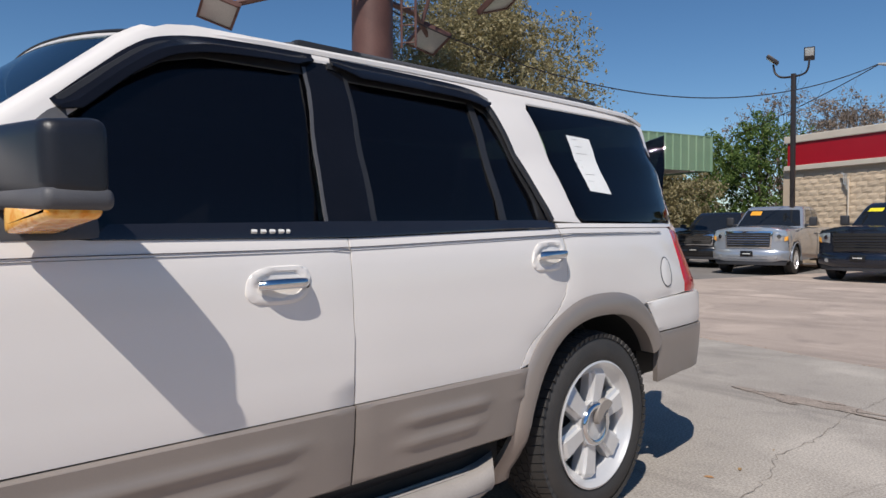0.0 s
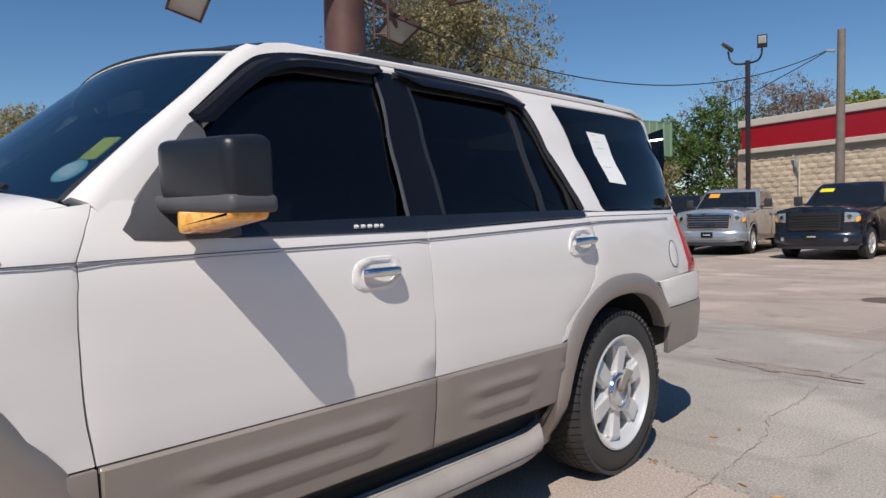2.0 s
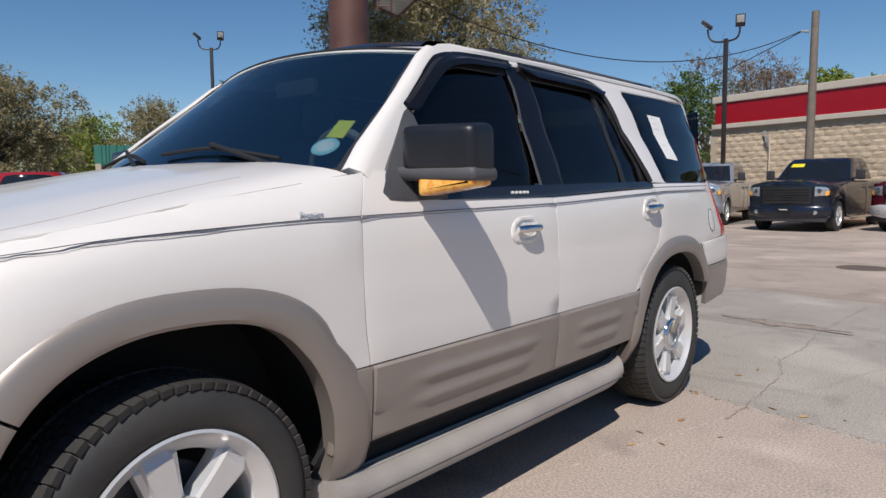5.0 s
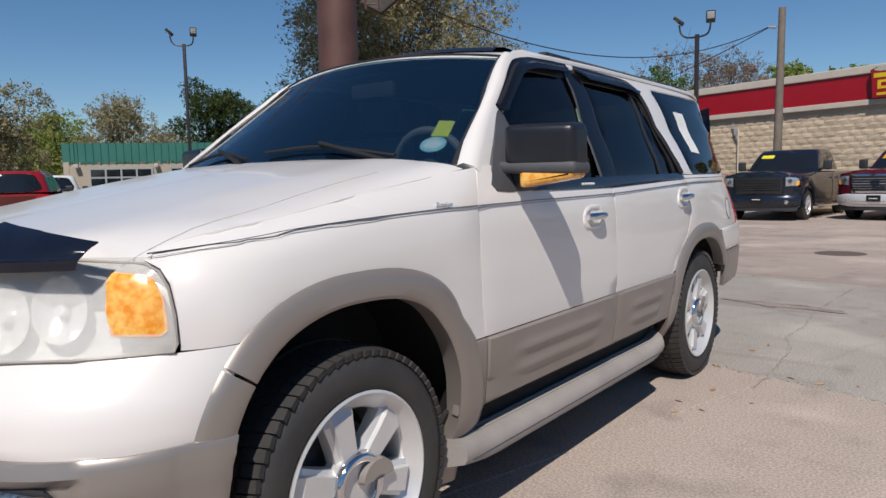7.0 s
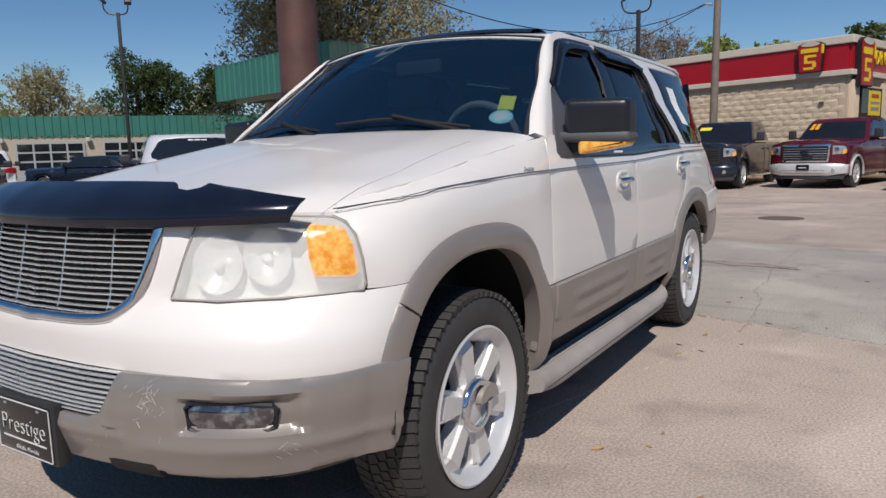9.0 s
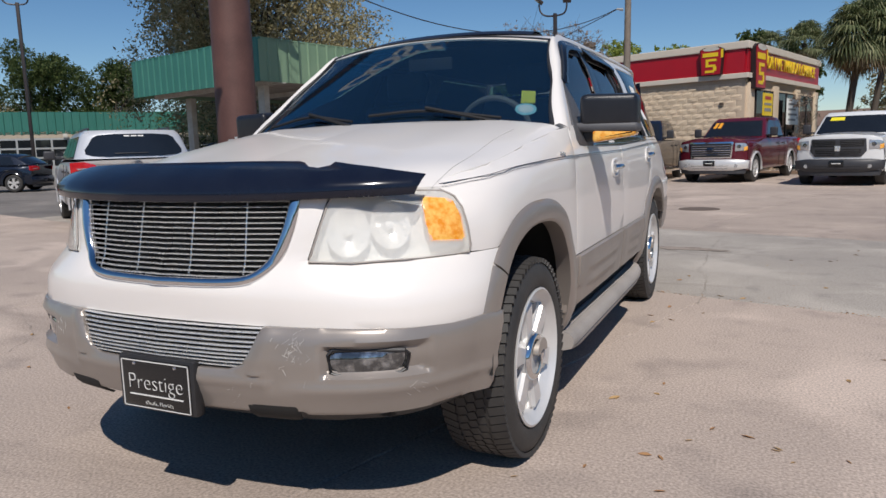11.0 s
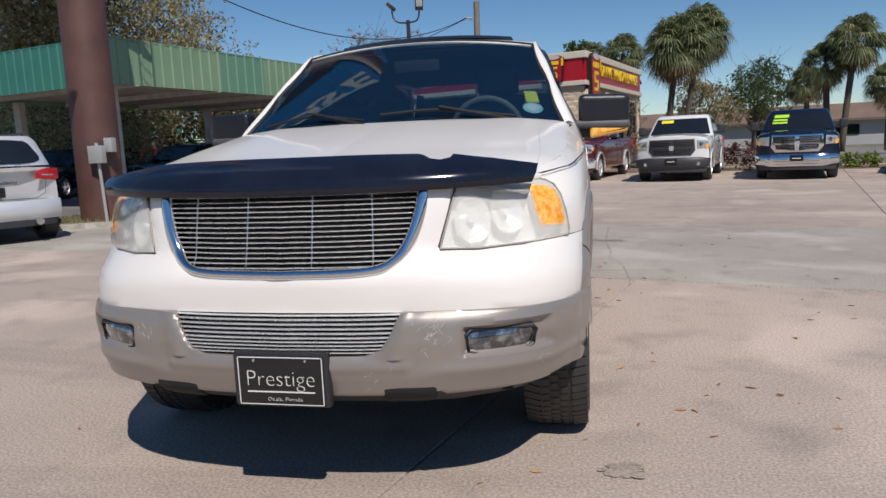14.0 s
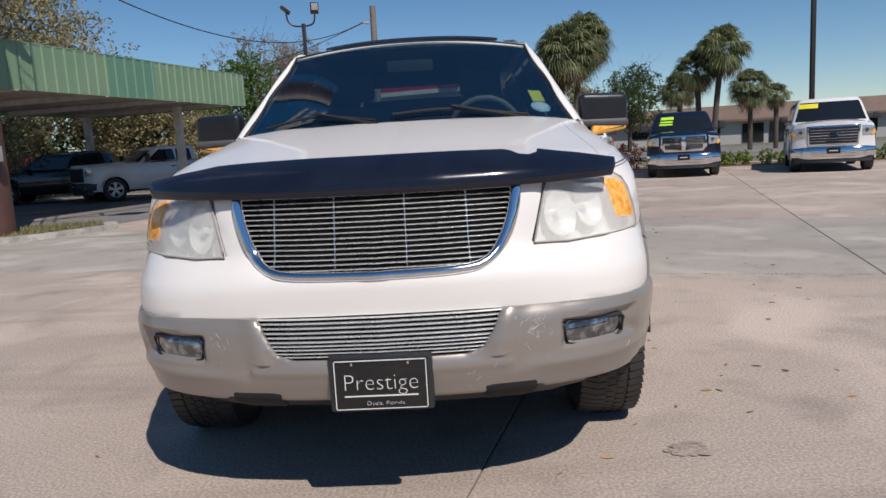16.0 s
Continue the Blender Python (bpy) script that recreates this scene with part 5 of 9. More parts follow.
# --- wheels
CAP_GREY = material("taupe_grey_cap", (0.36, 0.32, 0.285), 0.4, 0.3, second=(0.30, 0.27, 0.24), scale=12, coat=0.3)
def wheel_thing(parent, pos, steer, mir):
    R, W = 0.392, 0.262
    w = part("wheel", bpy.data.meshes.new("hub_core"), parent, "six-spoke alloy wheel")
    prof_pts = [(-W / 2 + 0.02, 0.262), (-W / 2 + 0.004, 0.29), (-W / 2, 0.33), (-W / 2 + 0.014, 0.366), (-W / 2 + 0.034, R - 0.007), (-0.06, R), (0.06, R), (W / 2 - 0.034, R - 0.007), (W / 2 - 0.014, 0.366), (W / 2, 0.33), (W / 2 - 0.004, 0.29), (W / 2 - 0.02, 0.262), (0.0, 0.24)]
    n, k = 96, len(prof_pts)
    V = [(x, r * math.cos(2 * math.pi * i / n), r * math.sin(2 * math.pi * i / n)) for i in range(n) for x, r in prof_pts]
    F = [(i * k + j, i * k + (j + 1) % k, ((i + 1) % n) * k + (j + 1) % k, ((i + 1) % n) * k + j) for i in range(n) for j in range(k)]
    bm = bmesh.new()
    vs = [bm.verts.new(p) for p in V]
    for f in F:
        bm.faces.new([vs[q] for q in f])
    tyre = part("tyre", bm_mesh("tyre", bm, RUBBER, angle=60), w, "black road tyre")
    bm = bmesh.new()
    for i in range(66):
        a = 2 * math.pi * i / 66
        for side, x0, x1 in ((1, 0.062, 0.122), (-1, -0.122, -0.062)):
            m = Matrix.Rotation(a + (0.02 if side < 0 else 0), 4, "X")
            q = bmesh.ops.create_cube(bm, size=1.0, matrix=m @ Matrix.Translation(((x0 + x1) / 2, 0, R - 0.0075)) @ Matrix.Rotation(side * 0.16, 4, "Y") @ Matrix.Rotation(side * 0.18, 4, "Z") @ Matrix.Diagonal((x1 - x0, 0.0315, 0.018, 1)))
        for x0, x1 in ((-0.05, -0.022), (-0.014, 0.014), (0.022, 0.05)):
            bmesh.ops.create_cube(bm, size=1.0, matrix=Matrix.Rotation(a + x0 * 1.2, 4, "X") @ Matrix.Translation(((x0 + x1) / 2, 0, R - 0.002)) @ Matrix.Rotation(0.25, 4, "Z") @ Matrix.Diagonal((x1 - x0, 0.031, 0.012, 1)))
    part("tread", bm_mesh("tread", bm, RUBBER, smooth=False), tyre)
    # rim barrel, lip and the solid ring that the spokes run into
    rp = [(W / 2 - 0.012, 0.258), (W / 2 - 0.001, 0.266), (W / 2 - 0.004, 0.274), (W / 2 - 0.03, 0.264), (-0.10, 0.240), (-0.10, 0.216), (W / 2 - 0.075, 0.214), (W / 2 - 0.052, 0.217), (W / 2 - 0.044, 0.222), (W / 2 - 0.030, 0.246)]
    k = len(rp)
    V = [(x, r * math.cos(2 * math.pi * i / 64), r * math.sin(2 * math.pi * i / 64)) for i in range(64) for x, r in rp]
    F = [(i * k + j, i * k + (j + 1) % k, ((i + 1) % 64) * k + (j + 1) % k, ((i + 1) % 64) * k + j) for i in range(64) for j in range(k)]
    bm = bmesh.new()
    vs = [bm.verts.new(p) for p in V]
    for f in F:
        bm.faces.new([vs[q] for q in f])
    rim = part("rim", bm_mesh("rim", bm, ALLOY, angle=35), w, "silver alloy rim")
    xo = W / 2 - 0.022
    bm = bmesh.new()
    for i in range(6):
        m = Matrix.Rotation(2 * math.pi * (i + 0.25) / 6, 4, "X")
        # a broad spoke: raised flat centre, a step down to a flange on each side, ends sloping into the ring
        rows = []
        for r, hw, fl, dx in ((0.070, 0.027, 0.016, -0.004), (0.105, 0.028, 0.016, -0.004), (0.160, 0.032, 0.018, 0.0), (0.212, 0.037, 0.020, 0.002), (0.238, 0.030, 0.026, -0.016), (0.250, 0.028, 0.028, -0.026)):
            sec = [(-hw - fl, -0.060), (-hw - fl, -0.020), (-hw - 0.004, -0.014), (-hw, 0.0), (hw, 0.0), (hw + 0.004, -0.014), (hw + fl, -0.020), (hw + fl, -0.060)]
            rows.append([bm.verts.new(m @ Vector((xo + dx + dz, yy, r))) for yy, dz in sec])
        for a, b in zip(rows, rows[1:]):
            for j in range(8):
                bm.faces.new((a[j], a[(j + 1) % 8], b[(j + 1) % 8], b[j]))
        bm.faces.new(rows[0])
        bm.faces.new(rows[-1])
    part("spokes", bm_mesh("spokes", bm, ALLOY, angle=20), rim)
    bm = bmesh.new()
    cone(bm, (xo - 0.06, 0, 0), (xo - 0.006, 0, 0), 0.100, 0.100, 32)
    part("hub_plate", bm_mesh("hub_plate", bm, ALLOY), rim)
    prof_cap = [(0.0, 0.095), (0.012, 0.093), (0.019, 0.086), (0.020, 0.078), (0.014, 0.068), (0.014, 0.0)]
    V = [(xo - 0.004 + x, r * math.cos(2 * math.pi * i / 40), r * math.sin(2 * math.pi * i / 40)) for i in range(40) for x, r in prof_cap[:-1]]
    F = [(i * 5 + j, i * 5 + j + 1, ((i + 1) % 40) * 5 + j + 1, ((i + 1) % 40) * 5 + j) for i in range(40) for j in range(4)]
    cap = part("hub_cap", mesh_of("hub_cap", V, F, CHROME, angle=60), rim, "chrome hub ring")
    part("cap_face", cone_mesh("cap_face", CAP_GREY, (xo - 0.004, 0, 0), (xo + 0.017, 0, 0), 0.068, 0.064, 36), cap, "taupe grey centre cap")
    bm = bmesh.new()
    bmesh.ops.create_uvsphere(bm, u_segments=16, v_segments=8, radius=1.0, matrix=Matrix.Translation((xo + 0.017, 0, 0)) @ Matrix.Diagonal((0.003, 0.023, 0.010, 1)))
    part("cap_oval", bm_mesh("cap_oval", bm, GREY_PLASTIC), cap)
    part("brake_disc", cone_mesh("brake_disc", GREY_PLASTIC, (-0.02, 0, 0), (0.0, 0, 0), 0.17, 0.17, 32), w)
    part("wheel_back", cone_mesh("wheel_back", DARK_VOID, (-0.07, 0, 0), (-0.06, 0, 0), 0.235, 0.235, 32), w)
    w.matrix_basis = Matrix.Translation(pos) @ Matrix.Rotation(radians(steer) + (math.pi if mir else 0), 4, "Z")
    return w


first_wheel = wheel_thing(suv, (0.850, -1.512, 0.388), 0, False)
for pos, turn in (((0.850, 1.512, 0.388), 0), ((-0.850, -1.512, 0.388), 180), ((-0.850, 1.512, 0.388), 180)):
    q = copy_thing(first_wheel, Matrix.Translation(pos) @ Matrix.Rotation(radians(turn), 4, "Z") @ Matrix.Rotation(radians(23 * pos[1]), 4, "X"))

# --- dark inner shell, wheel wells, floor
for dims in ((-0.88, 0.88, -0.95, 0.95, 0.36, 1.16), (-0.62, 0.62, -2.20, -0.952, 0.40, 1.02), (-0.60, 0.60, 0.952, 2.44, 0.42, 1.16)):
    part("underbody", box_mesh("underbody", DARK_VOID, *dims), suv)
# unseen dark boxes added inside both ends
for dims in ((-0.70, 0.70, -2.26, -2.205, 0.36, 0.80), (-0.80, 0.80, 2.05, 2.38, 0.50, 1.15)):
    part("inner_bulkhead", box_mesh("inner_bulkhead", DARK_VOID, *dims), suv)
for mir in (1, -1):
    for cy, cz, a, b, t0 in ((-1.51, 0.40, 0.50, 0.545, 0), (1.51, 0.385, 0.49, 0.50, 26)):
        pts = arch(cy, cz, a, b, 0, t0, 176, k=24)
        V = [(mir * x, y, z) for y, z in pts for x in (0.94, 0.58)]
        F = [(2 * i, 2 * i + 1, 2 * i + 3, 2 * i + 2) for i in range(len(pts) - 1)]
        part("wheel_well", mesh_of("wheel_well", V, F, DARK_VOID), suv)

# more unseen boxes, added so that no sun leaks through the nose
part("inner_bulkhead", box_mesh("inner_bulkhead", DARK_VOID, -0.66, 0.66, -2.04, -1.0, 0.93, 1.04), suv)
part("inner_bulkhead", box_mesh("inner_bulkhead", DARK_VOID, -0.44, 0.44, -2.30, -2.24, 0.50, 1.05), suv)

# --- cabin: dashboard, steering wheel, seats, rear-view mirror
bm = bmesh.new()
box(bm, -0.76, 0.76, -0.96, -0.62, 1.12, 1.272, bevel=0.05, segments=3)
part("dashboard", bm_mesh("dashboard", bm, CABIN_DARK), suv)
part("steering_wheel", tube_mesh("steering_wheel", CABIN, [(0.40 + 0.19 * math.cos(t), -0.52 - 0.07 * math.sin(t), 1.26 + 0.175 * math.sin(t)) for t in np.linspace(0, 2 * math.pi, 33)[:-1]], 0.016, 8, closed=True), suv)
part("steering_column", cone_mesh("steering_column", CABIN_DARK, (0.40, -0.70, 1.18), (0.40, -0.52, 1.26), 0.05, 0.07), suv)
for x in (-0.40, 0.40):
    bm = bmesh.new()
    box(bm, x - 0.25, x + 0.25, -0.10, 0.06, 1.0, 1.46, bevel=0.06, segments=3, m=Matrix.Rotation(0, 4, "X"))
    box(bm, x - 0.13, x + 0.13, -0.02, 0.07, 1.49, 1.66, bevel=0.04, segments=3)
    box(bm, x - 0.25, x + 0.25, -0.55, 0.0, 0.98, 1.10, bevel=0.05, segments=3)
    part("seat", bm_mesh("seat", bm, CABIN), suv, "beige front seat")
part("cabin_mirror", box_mesh("cabin_mirror", CABIN_DARK, -0.13, 0.13, -0.48, -0.45, 1.605, 1.67, bevel=0.012), suv)
part("headliner", box_mesh("headliner", CABIN, -0.60, 0.60, -0.30, 2.0, 1.735, 1.75), suv)

# --- wipers
WIPER = material("wiper_rubber_black", (0.008, 0.008, 0.009), 0.75, second=(0.014, 0.014, 0.015), scale=20)
for x0, x1, va, vb, vc in ((0.60, -0.06, 0.035, 0.10, 0.075), (-0.14, -0.70, 0.03, 0.11, 0.05)):
    pts = [Vector(shield(x / 0.825, v, 0.018)) for x, v in ((x0, va), (x0 * 0.45 + x1 * 0.55, vb), (x1, vc))]
    blade = part("wiper", tube_mesh("wiper", WIPER, spline([tuple(p) for p in pts], 8), 0.0075, 6), suv, "black wiper blade")
    p0 = Vector(shield((x0 + 0.02) / 0.825, -0.03, 0.03))
    part("wiper_arm", tube_mesh("wiper_arm", WIPER, [tuple(p0), tuple(pts[1] + Vector((0, -0.01, 0.015)))], 0.008, 6), blade)

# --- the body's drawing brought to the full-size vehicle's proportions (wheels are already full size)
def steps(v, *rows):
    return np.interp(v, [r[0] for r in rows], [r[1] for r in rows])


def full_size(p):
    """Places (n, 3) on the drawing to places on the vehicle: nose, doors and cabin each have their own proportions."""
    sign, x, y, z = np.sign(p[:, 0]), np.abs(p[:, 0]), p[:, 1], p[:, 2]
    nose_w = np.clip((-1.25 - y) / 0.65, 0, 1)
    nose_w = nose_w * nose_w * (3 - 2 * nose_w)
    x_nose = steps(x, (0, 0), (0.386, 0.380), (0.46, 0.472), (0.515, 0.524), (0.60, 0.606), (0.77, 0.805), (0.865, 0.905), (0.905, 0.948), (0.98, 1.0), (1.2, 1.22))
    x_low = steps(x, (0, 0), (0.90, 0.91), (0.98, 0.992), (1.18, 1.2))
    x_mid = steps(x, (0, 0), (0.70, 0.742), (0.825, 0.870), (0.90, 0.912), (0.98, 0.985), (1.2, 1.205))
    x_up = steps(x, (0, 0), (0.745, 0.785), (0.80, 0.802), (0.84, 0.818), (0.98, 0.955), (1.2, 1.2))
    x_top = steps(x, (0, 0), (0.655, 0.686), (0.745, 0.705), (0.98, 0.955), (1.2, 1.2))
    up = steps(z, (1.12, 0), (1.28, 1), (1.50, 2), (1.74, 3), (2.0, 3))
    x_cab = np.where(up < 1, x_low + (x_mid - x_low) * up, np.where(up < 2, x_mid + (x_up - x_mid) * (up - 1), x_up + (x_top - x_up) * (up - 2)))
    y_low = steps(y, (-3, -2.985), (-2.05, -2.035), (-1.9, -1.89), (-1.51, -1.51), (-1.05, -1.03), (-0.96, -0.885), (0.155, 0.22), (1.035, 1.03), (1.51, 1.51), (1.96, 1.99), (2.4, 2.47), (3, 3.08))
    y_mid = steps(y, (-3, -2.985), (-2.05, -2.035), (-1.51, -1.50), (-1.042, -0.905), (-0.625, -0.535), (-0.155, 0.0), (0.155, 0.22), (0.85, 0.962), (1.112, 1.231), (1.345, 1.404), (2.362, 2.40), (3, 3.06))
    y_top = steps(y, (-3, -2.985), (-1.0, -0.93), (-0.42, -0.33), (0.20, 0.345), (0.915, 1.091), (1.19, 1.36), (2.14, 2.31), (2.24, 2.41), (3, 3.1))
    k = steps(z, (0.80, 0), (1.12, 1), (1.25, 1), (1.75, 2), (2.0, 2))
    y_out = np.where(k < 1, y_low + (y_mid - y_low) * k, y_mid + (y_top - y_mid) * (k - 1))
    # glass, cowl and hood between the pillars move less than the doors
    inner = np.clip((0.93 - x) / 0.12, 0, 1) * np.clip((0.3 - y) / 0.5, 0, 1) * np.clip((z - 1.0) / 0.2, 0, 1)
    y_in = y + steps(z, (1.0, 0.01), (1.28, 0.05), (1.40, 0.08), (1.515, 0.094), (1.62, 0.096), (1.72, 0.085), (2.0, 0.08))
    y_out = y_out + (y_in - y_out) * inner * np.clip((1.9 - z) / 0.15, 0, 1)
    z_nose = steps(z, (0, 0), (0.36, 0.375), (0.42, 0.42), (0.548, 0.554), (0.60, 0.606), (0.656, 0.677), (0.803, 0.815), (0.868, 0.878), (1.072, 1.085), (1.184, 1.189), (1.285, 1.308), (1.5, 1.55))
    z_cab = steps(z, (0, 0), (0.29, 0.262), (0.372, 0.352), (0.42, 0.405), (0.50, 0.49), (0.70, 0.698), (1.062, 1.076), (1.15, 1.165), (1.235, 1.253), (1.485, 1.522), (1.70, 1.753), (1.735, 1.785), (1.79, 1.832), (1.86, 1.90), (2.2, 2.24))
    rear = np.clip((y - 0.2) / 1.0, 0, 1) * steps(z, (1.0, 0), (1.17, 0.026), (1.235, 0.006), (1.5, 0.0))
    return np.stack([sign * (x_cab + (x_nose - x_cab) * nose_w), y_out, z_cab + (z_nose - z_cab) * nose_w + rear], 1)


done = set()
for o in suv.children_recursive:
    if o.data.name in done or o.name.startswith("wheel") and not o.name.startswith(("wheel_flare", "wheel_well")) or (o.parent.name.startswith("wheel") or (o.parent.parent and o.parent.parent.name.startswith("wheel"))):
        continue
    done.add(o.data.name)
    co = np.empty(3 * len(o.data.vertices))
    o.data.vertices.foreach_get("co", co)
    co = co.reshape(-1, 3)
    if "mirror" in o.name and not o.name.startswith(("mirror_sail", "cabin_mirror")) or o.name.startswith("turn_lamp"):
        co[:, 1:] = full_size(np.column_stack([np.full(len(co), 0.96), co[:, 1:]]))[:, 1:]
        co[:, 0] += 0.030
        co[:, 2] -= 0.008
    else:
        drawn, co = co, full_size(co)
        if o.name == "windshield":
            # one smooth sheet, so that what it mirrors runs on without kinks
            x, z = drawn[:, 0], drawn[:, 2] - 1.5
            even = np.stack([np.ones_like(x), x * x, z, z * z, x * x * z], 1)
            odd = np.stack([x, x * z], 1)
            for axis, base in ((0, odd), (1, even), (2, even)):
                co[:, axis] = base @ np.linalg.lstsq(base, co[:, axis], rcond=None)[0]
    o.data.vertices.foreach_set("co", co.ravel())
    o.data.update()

# ---- parked vehicles ----
def quad_on(pts, mat, name, thick=0.01):
    """A thin pane through four or more corners."""
    bm = bmesh.new()
    p = [Vector(q) for q in pts]
    n = (p[1] - p[0]).cross(p[2] - p[0]).normalized() * thick
    a, b = [bm.verts.new(q) for q in p], [bm.verts.new(q - n) for q in p]
    bm.faces.new(a)
    bm.faces.new(b[::-1])
    for i in range(len(p)):
        j = (i + 1) % len(p)
        bm.faces.new((a[i], b[i], b[j], a[j]))
    return bm_mesh(name, bm, mat, smooth=False)


WHEEL_CACHE = {}


def small_wheel(parent, x, y, r, w=0.25, rim_mat=ALLOY, spokes=5):
    key = (r, w, rim_mat.name, spokes)
    if key not in WHEEL_CACHE:
        prof_pts = [(-w / 2, r * 0.66), (-w / 2, r * 0.90), (-w / 2 + 0.03, r), (w / 2 - 0.03, r), (w / 2, r * 0.90), (w / 2, r * 0.66)]
        k, n = len(prof_pts), 32
        V = [(px, pr * math.cos(2 * math.pi * i / n), pr * math.sin(2 * math.pi * i / n)) for i in range(n) for px, pr in prof_pts]
        F = [(i * k + j, i * k + j + 1, ((i + 1) % n) * k + j + 1, ((i + 1) % n) * k + j) for i in range(n) for j in range(k - 1)]
        bm = bmesh.new()
        cone(bm, (w / 2 - 0.12, 0, 0), (w / 2 - 0.11, 0, 0), r * 0.66, r * 0.66, 24)
        dark = bm_mesh("wheel_dish", bm, DARK_VOID)
        bm = bmesh.new()
        for i in range(spokes):
            for da in (-0.16, 0.16):
                m = Matrix.Rotation(2 * math.pi * i / spokes + da, 4, "X")
                box(bm, w / 2 - 0.05, w / 2 - 0.02, -0.022, 0.022, r * 0.10, r * 0.64, m=m)
        cone(bm, (w / 2 - 0.06, 0, 0), (w / 2 - 0.012, 0, 0), r * 0.16, r * 0.13, 16)
        rp = [(w / 2 - 0.06, r * 0.60), (w / 2 - 0.004, r * 0.64), (w / 2 - 0.004, r * 0.68), (w / 2 - 0.06, r * 0.67)]
        for i in range(n):
            ring0, ring1 = 2 * math.pi * i / n, 2 * math.pi * (i + 1) / n
            for j in range(4):
                (xa, ra), (xb, rb) = rp[j], rp[(j + 1) % 4]
                bm.faces.new([bm.verts.new(q) for q in ((xa, ra * math.cos(ring0), ra * math.sin(ring0)), (xb, rb * math.cos(ring0), rb * math.sin(ring0)), (xb, rb * math.cos(ring1), rb * math.sin(ring1)), (xa, ra * math.cos(ring1), ra * math.sin(ring1)))])
        WHEEL_CACHE[key] = (mesh_of("tyre", V, F, RUBBER), bm_mesh("rim", bm, rim_mat, angle=30), dark)
    t, rm, dk = WHEEL_CACHE[key]
    wh = part("wheel", t, parent, "black tyre on an alloy wheel")
    part("rim", rm, wh, "silver alloy rim")
    part("wheel_dish", dk, wh)
    wh.matrix_basis = Matrix.Translation((x, y, r)) @ Matrix.Rotation(0 if x > 0 else math.pi, 4, "Z")
    return wh


DARK_GREY = material("dark_bumper_plastic", (0.03, 0.03, 0.034), 0.5, second=(0.045, 0.045, 0.05), scale=9)
LAMP_CLEAR = material("clear_lamp", (0.62, 0.63, 0.64), 0.12, 0.6, second=(0.30, 0.31, 0.32), scale=20, amount=0.8, coat=0.8)
STICKER = material("yellow_window_paint", (0.85, 0.72, 0.03), 0.5)
ORANGE_STICKER = material("orange_window_paint", (0.85, 0.36, 0.03), 0.5)
GREEN_STICKER = material("lime_window_paint", (0.45, 0.78, 0.05), 0.5)


def half_loft(rows, mat, name, front_cap=True, back_cap=True, angle=40):
    """A body from half sections (lists of (x, y, z) from the sill up to the middle line), mirrored across x = 0 and joined."""
    k = len(rows[0])
    bm = bmesh.new()
    grid = []
    for row in rows:
        right = [bm.verts.new(p) for p in row]
        left = [bm.verts.new((-p[0], p[1], p[2])) for p in row[:-1]]
        grid.append(right + left[::-1])
    n = 2 * k - 1
    for a, b in zip(grid, grid[1:]):
        for j in range(n - 1):
            bm.faces.new((a[j], a[j + 1], b[j + 1], b[j]))
    if front_cap:
        bm.faces.new(grid[0])
    if back_cap:
        bm.faces.new(grid[-1][::-1])
    return bm_mesh(name, bm, mat, angle=angle)


